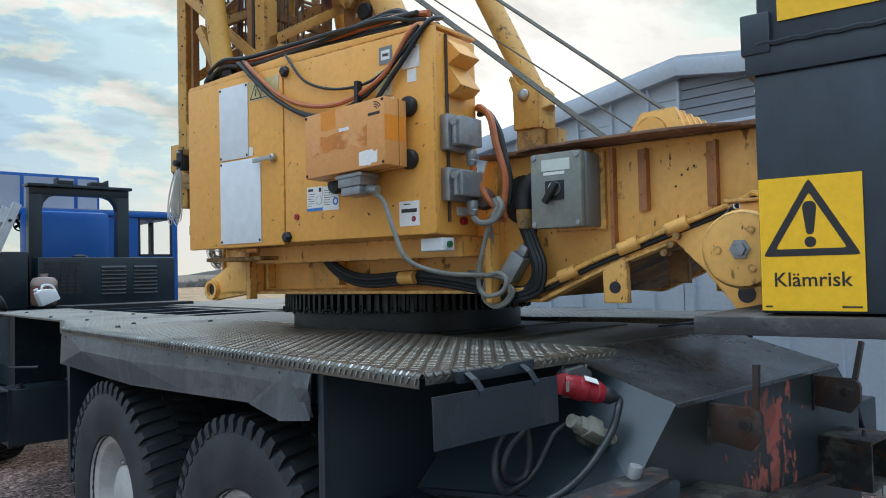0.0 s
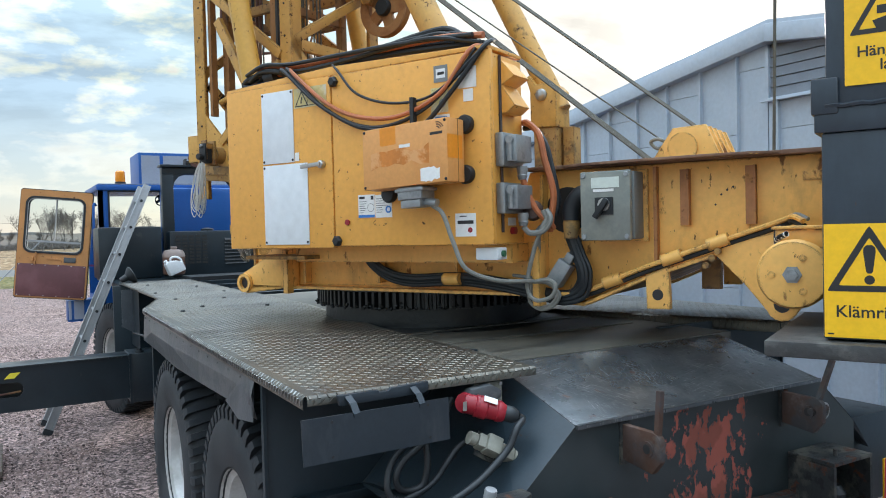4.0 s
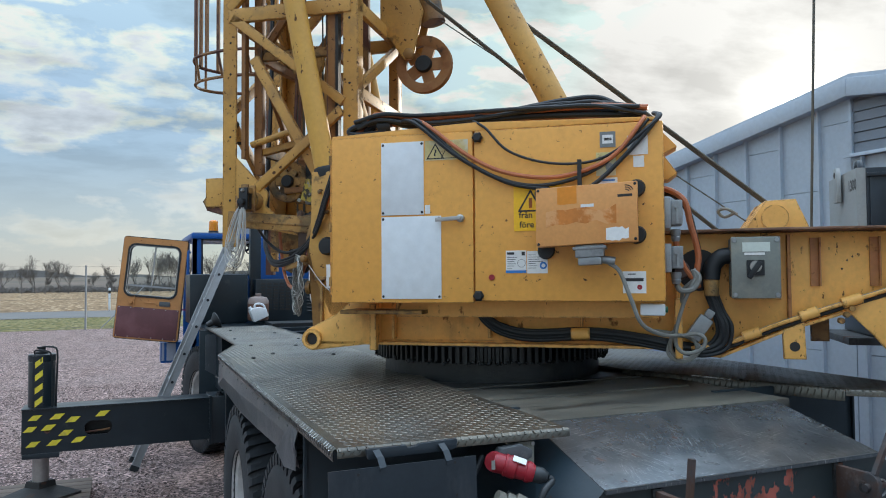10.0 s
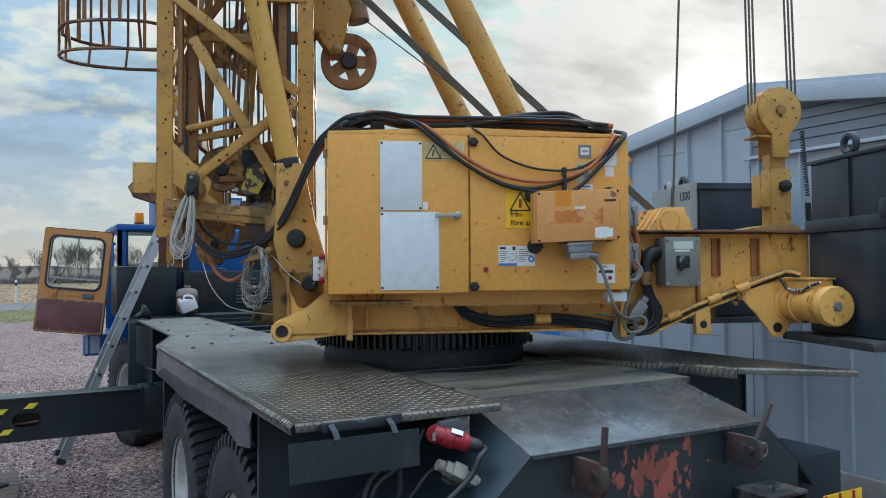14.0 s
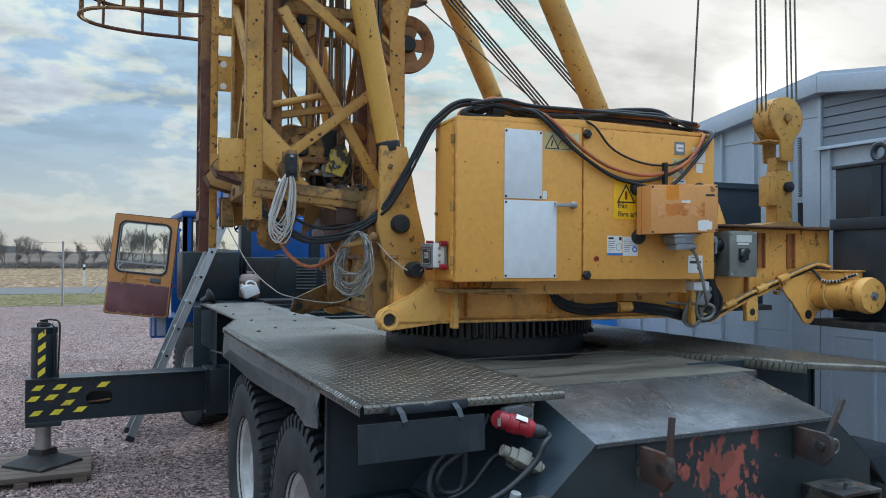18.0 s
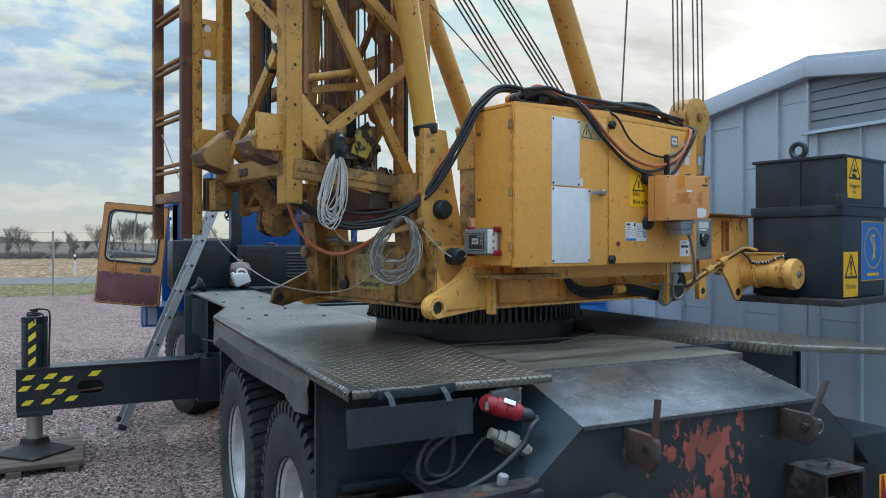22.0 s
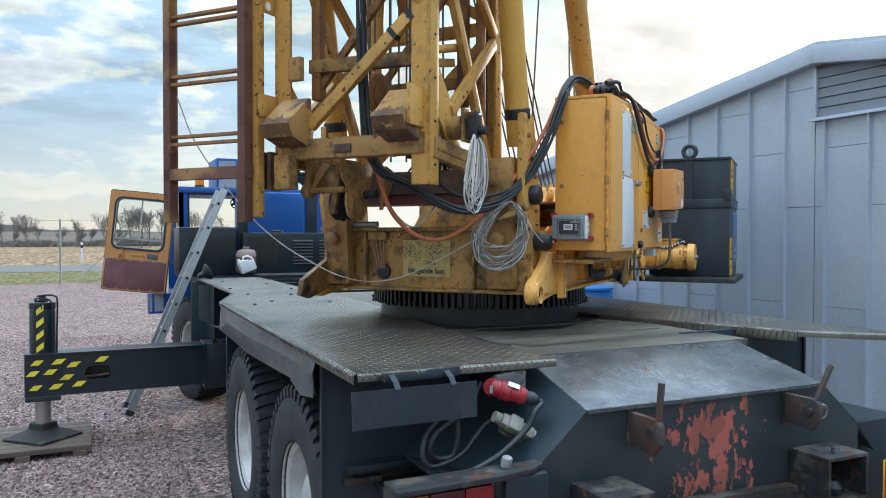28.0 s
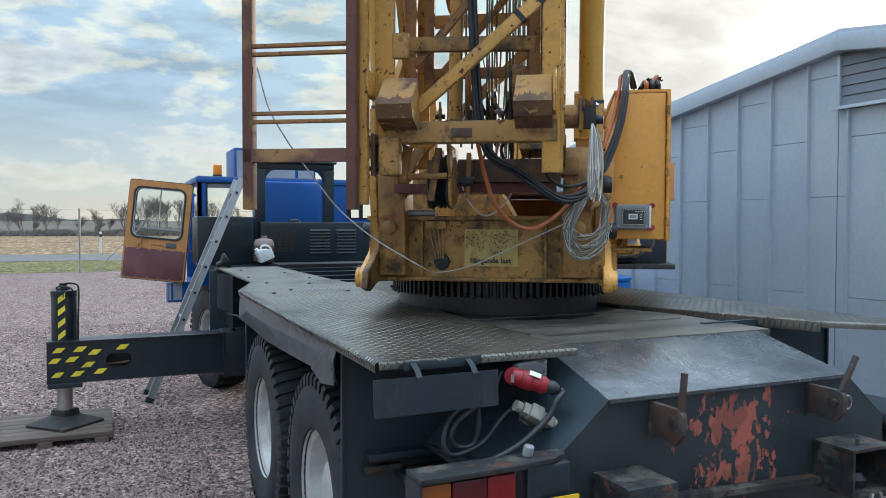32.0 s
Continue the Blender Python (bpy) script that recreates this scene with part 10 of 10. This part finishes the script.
    part("connector_cap", G().lathe([(0.019, 0), (0.019, 0.022)], (-0.80, -1.656, 1.135), (-0.87, 0.1, 0.4), 12), M["cream"], k)
    part("connector_end", G().lathe([(0.022, 0), (0.022, 0.02), (0.012, 0.02), (0.012, 0.01)], (-0.695, -1.686, 1.075), (0.8, -0.3, -0.45), 14), M["cream"], k)
    # wheel-bay ledge
    part("bay_ledge", G().box(-1.178, -0.91, -1.205, -1.149, 0.866, 0.893), M["bay_black"], truck, "scabbed black steel ledge", bevel=0.004)
    # slot drawn as a solid black strip, its shade put into the colour
    part("bay_slot", G().box(-1.185, -0.93, -1.158, -1.149, 0.822, 0.862), M["ink"], truck)
    part("bay_lip", G().box(-1.188, -1.04, -1.185, -1.149, 0.816, 0.842), M["ledge_black"], truck, "rust-scabbed lower lip", bevel=0.006)
    for i in range(4):
        part("pipe", G().bar((-0.93 + i * 0.035, -1.15, 0.89 - i * 0.006), (-0.955 + i * 0.03, -1.80, 0.985 - i * 0.012), 0.022, 0.012), M["bay_black"], truck)
    part("bay_floor", G().box(-1.06, -0.56, -1.84, -1.149, 0.79, 0.82), M["black_paint"], truck)
    # rear lamp housing
    h = tagged(new("rear_lamp"), "tail lamp cluster under a black steel guard"); h.parent = truck
    part("guard_top", G().prism([(-1.30, -1.995), (-0.99, -1.985), (-0.86, -1.965), (-0.805, -1.93), (-0.805, -1.885), (-1.30, -1.885)], "z", 1.045, 1.062), M["ledge_black"], h, "rusty top of the lamp guard", bevel=0.004)
    part("guard_end", G().prism([(-1.965, 1.045), (-1.89, 1.045), (-1.89, 0.87), (-1.965, 0.87)], "x", -0.955, -0.806), M["black_paint"], h, bevel=0.012)
    part("guard_side", G().box(-1.30, -1.292, -1.99, -1.885, 0.87, 1.045), M["black_paint"], h)
    part("amber_lens", G().box(-1.286, -1.196, -1.968, -1.89, 0.91, 1.034), M["lamp_amber"], h, "amber indicator lens", bevel=0.008)
    part("red_lens", G().box(-1.194, -1.086, -1.968, -1.89, 0.91, 1.034), M["lamp_red"], h, "dark red tail lens", bevel=0.008)
    part("red_lens", G().box(-1.084, -0.992, -1.966, -1.89, 0.91, 1.034), M["lamp_bright"], h, "bright red brake lens", bevel=0.008)
    part("yellow_reflector", G().box(-0.90, -0.79, -1.985, -1.981, 0.905, 0.952), M["lamp_yellow"], h, "yellow reflector strip")
    part("socket_cap", G().lathe([(0.016, 0), (0.017, 0.024), (0.015, 0.030), (0.009, 0.031)], (-0.925, -1.912, 1.062), (0.1, -0.25, 1), 10), M["alu"], h)
    # towing brackets with pins
    for x, tilt in ((-0.375, 0.012), (0.36, 0.075)):
        out = [(-1.81, 1.150), (-1.93, 1.150)] + [(-1.935 + 0.03 * math.cos(radians(q)), 1.12 + 0.03 * math.sin(radians(q))) for q in (90, 120, 150, 180)] + [(-1.962, 1.07), (-1.93, 1.03), (-1.81, 1.045)]
        b = part("tow_bracket", G().prism(out, "x", x - 0.011, x + 0.011), M["oxide"], truck, "rusty drilled towing lug", bevel=0.004)
        part("bracket_eye", G().lathe([(0.022, 0), (0.022, 0.003), (0.015, 0.003)], (x - 0.011, -1.915, 1.10), (-1, 0, 0), 16), M["oxide"], b)
        part("bracket_bore", G().tube((x - 0.0152, -1.915, 1.10), (x - 0.0158, -1.915, 1.10), 0.014, 14), M["ink"], b)
        part("weld_strip", G().box(x - 0.02, x + 0.02, -1.816, -1.808, 1.03, 1.155), M["ledge_black"], b)
        part("pin", G().bar((x, -1.945, 1.145), (x + tilt, -1.945, 1.268), 0.016, 0.016), M["oxide"], b, "rusty steel pin")
    part("ring_clip", G().sweep([(0.405 + 0.022 * math.cos(a * math.pi / 4), -1.935, 1.10 + 0.025 * math.sin(a * math.pi / 4)) for a in range(8)], 0.0035, 6, 4, close=True), M["steel"], truck, "wire ring clip")
    part("clip_pin", G().tube((0.335, -1.93, 1.105), (0.42, -1.93, 1.108), 0.012, 10), M["oxide"], truck)
    # step boxes under the tail
    for x0, x1, z1 in ((-0.62, -0.43, 0.942),):
        part("step_box", G().box(x0, x1, -2.0, -1.81, 0.72, z1), M["ledge_black"], truck, "black steel bumper block", bevel=0.006)
    s = part("coupling_box", G().box(0.385, 0.60, -1.98, -1.81, 0.922, 0.936), M["ledge_black"], truck, "open black steel coupling box", bevel=0.003)
    part("box_side", G().box(0.385, 0.397, -1.98, -1.81, 0.775, 0.921), M["ledge_black"], s)
    part("box_side", G().box(0.588, 0.60, -1.98, -1.81, 0.775, 0.921), M["ledge_black"], s)
    part("box_floor", G().box(0.385, 0.60, -1.98, -1.81, 0.762, 0.774), M["ledge_black"], s)
    part("coupling", G().lathe([(0.038, 0), (0.042, 0.025), (0.024, 0.05)], (0.50, -1.90, 0.775), (0, 0, 1), 14), M["rubber"], s)
    part("shackle", G().sweep([(0.48, -1.985, 0.77), (0.47, -1.99, 0.73), (0.50, -1.99, 0.71), (0.53, -1.99, 0.73), (0.52, -1.985, 0.77)], 0.008, 6), M["steel"], s)
    part("box_bolt", G().tube((0.47, -1.93, 0.936), (0.47, -1.93, 0.958), 0.007, 8), M["oxide"], s)
    part("tail_rail", G().bar((-0.36, -1.845, 0.825), (0.36, -1.845, 0.80), 0.05, 0.02), M["ledge_black"], truck, "grey worn tail rail")
    part("side_box", G().box(0.80, 1.15, -1.75, -1.45, 0.62, 0.97), M["black_paint"], truck, "black box at the tail", bevel=0.01)
    r = part("reflector_board", G().box(0.80, 1.05, -1.905, -1.90, 0.70, 0.86), M["sign_yellow"], truck, "red and yellow striped rear marker board")
    for i in range(3):
        part("red_stripe", G().add([(0.80 + i * 0.09, -1.9056, 0.70), (0.845 + i * 0.09, -1.9056, 0.70), (0.80 + i * 0.09 + 0.02, -1.9056, 0.86), (0.775 + i * 0.09 + 0.03, -1.9056, 0.86)], [(0, 1, 2, 3)]), M["red"], r)
M["plate_grey"] = surface("dark_grey_plate", (0.026, 0.036, 0.046), 0.45, metal=0.2, var=0.15, scale=4, bump=0.02, stains=[((0.11, 0.11, 0.115), 8, 0.56, 0.75, 0.5, 0.5), (DARKRUST, 16, 0.70, 0.75, 0.6, 0.8)], streak=(1, 1, 0.3))
M["ledge_black"] = surface("scabbed_black_steel", (0.017, 0.020, 0.022), 0.55, var=0.3, scale=6, bump=0.25, stains=[((0.12, 0.112, 0.09), 9, 0.50, 0.60, 0.6, 0.75), ((0.10, 0.034, 0.016), 14, 0.57, 0.62, 0.85, 0.9), ((0.008, 0.009, 0.010), 22, 0.54, 0.60, 0.8, 0.7)])
M["lamp_yellow"] = surface("yellow_reflector", (0.85, 0.55, 0.02), 0.3, var=0.1, scale=12, bump=0)
M["lamp_bright"] = surface("red_lens_lit", (0.20, 0.008, 0.010), 0.2, var=0.1, bump=0)
tail()

# ---- loose things on and beside the carrier ----
def aluminium_ladder():
    l = thing("aluminium_ladder", "aluminium ladder leaning against the carrier deck", "ladder")
    a, b = Vector((-1.69, 4.02, 0.0)), Vector((-0.695, 4.55, 2.24))
    off = Vector((0.0, 0.38, 0.0))
    for o in (Vector((0, 0, 0)), off):
        st = part("stile", G().bar(a + o, b + o, 0.060, 0.020, off), M["alu"], l, bevel=0.003)
        side = (b - a).normalized().cross(off.normalized()).normalized() * 0.031
        for q in (side, -side):
            part("flange", G().bar(a + o + q, b + o + q, 0.010, 0.040, off), M["alu"], st, bevel=0.002)
        part("rubber_foot", G().bar(a + o + (b - a) * 0.0, a + o + (b - a) * 0.02, 0.078, 0.046, off), M["rubber"], l)
    n = 8
    for i in range(1, n + 1):
        p = a.lerp(b, i / (n + 0.6))
        part("rung", G().tube(p - off * 0.02, p + off * 1.02, 0.016, 8), M["alu"], l)
        part("rung_end", G().tube(p - off * 0.06, p - off * 0.02, 0.014, 8), M["rubber"], l)
aluminium_ladder()

def canisters():
    c = thing("brown_canister", "half-full translucent canister with brown liquid on the deck", "canister")
    body = part("body", G().lathe([(0.10, 0), (0.112, 0.02), (0.112, 0.18)], (-0.43, 4.75, DZ + 0.016), (0, 0, 1), 20), M["canister_brown"], c, "brown liquid in clear plastic")
    part("shoulder", G().lathe([(0.112, 0.18), (0.112, 0.215), (0.09, 0.25), (0.03, 0.262), (0.03, 0.275)], (-0.43, 4.75, DZ + 0.016), (0, 0, 1), 20), M["canister_clear"], c, "empty milky upper half")
    part("cap", G().lathe([(0.034, 0.27), (0.034, 0.29)], (-0.43, 4.75, DZ + 0.016), (0, 0, 1), 14), M["canister_clear"], c)
    w = thing("white_canister", "white plastic canister with handle lying tilted on the deck", "canister")
    part("body", G().prism([(-0.085, 0.0), (0.085, 0.0), (0.085, 0.085), (0.04, 0.12), (-0.05, 0.145), (-0.085, 0.13)], "y", -0.05, 0.05), M["white_plastic"], w, bevel=0.014)
    part("handle", G().sweep([(-0.02, 0, 0.135), (0.0, 0, 0.165), (0.05, 0, 0.155), (0.082, 0, 0.12), (0.083, 0, 0.08)], 0.011, 8), M["white_plastic"], w)
    part("cap", G().lathe([(0.020, 0), (0.020, 0.025)], (-0.062, 0, 0.138), (-0.2, 0, 1), 12), M["white_plastic"], w)
    w.matrix_basis = pose(-0.435, 4.55, DZ + 0.040, 0, -22, 6)
    k = thing("funnel", "small black rubber funnel lying at the deck edge", "funnel")
    part("cone", G().lathe([(0.078, 0), (0.082, 0.008), (0.075, 0.02), (0.032, 0.06), (0.024, 0.12), (0.0, 0.12)], (-0.94, 3.98, DZ + 0.075), (-0.86, -0.1, -0.42), 18), M["rubber"], k)
M["canister_brown"] = surface("brown_translucent_plastic", (0.17, 0.085, 0.06), 0.4, var=0.15, scale=5, bump=0.02)
M["canister_clear"] = surface("milky_plastic", (0.30, 0.235, 0.21), 0.35, var=0.1, scale=5, bump=0.02)
M["white_plastic"] = surface("white_plastic", (0.72, 0.74, 0.76), 0.4, var=0.06, bump=0.02)
canisters()
# slewing of the upper crane: seconds, degrees
SLEW = [
    (0.0, -79.61),
    (0.5, -78.06),
    (1.0, -76.16),
    (1.5, -73.94),
    (2.0, -71.96),
    (2.5, -69.81),
    (3.0, -67.73),
    (3.5, -65.57),
    (5.5, -56.81),
    (6.0, -54.56),
    (6.5, -52.36),
    (7.0, -50.21),
    (7.5, -48.19),
    (8.0, -46.14),
    (8.5, -44.09),
    (9.0, -42.06),
    (9.5, -39.96),
    (10.0, -37.94),
    (10.5, -35.87),
    (11.0, -33.73),
    (11.5, -31.68),
    (12.0, -29.68),
    (12.5, -27.49),
    (13.0, -25.22),
    (13.5, -22.95),
    (15.5, -14.34),
    (16.0, -12.28),
    (16.5, -10.17),
    (17.0, -8.09),
    (17.5, -6.08),
    (18.0, -4.05),
    (18.5, -1.99),
    (19.0, 0.15),
    (19.5, 2.36),
    (20.0, 4.54),
    (20.5, 6.76),
    (21.0, 8.98),
    (21.5, 11.18),
    (22.0, 13.29),
    (22.5, 15.43),
    (23.0, 17.64),
    (23.5, 19.76),
    (24.0, 21.94),
    (24.5, 24.16),
    (25.0, 26.25),
    (25.5, 28.41),
    (26.0, 30.67),
    (26.5, 32.88),
    (28.5, 41.50),
    (29.0, 43.77),
    (29.5, 46.03),
    (30.0, 48.25),
    (30.5, 50.61),
    (31.0, 53.01),
    (31.5, 55.01),
    (32.0, 56.69),
]

def motions():
    rows = [(t, pose(0, 0, 0, 0, 0, a)) for t, a in SLEW]
    for ob in MOVERS:
        walk(ob, rows)

motions()
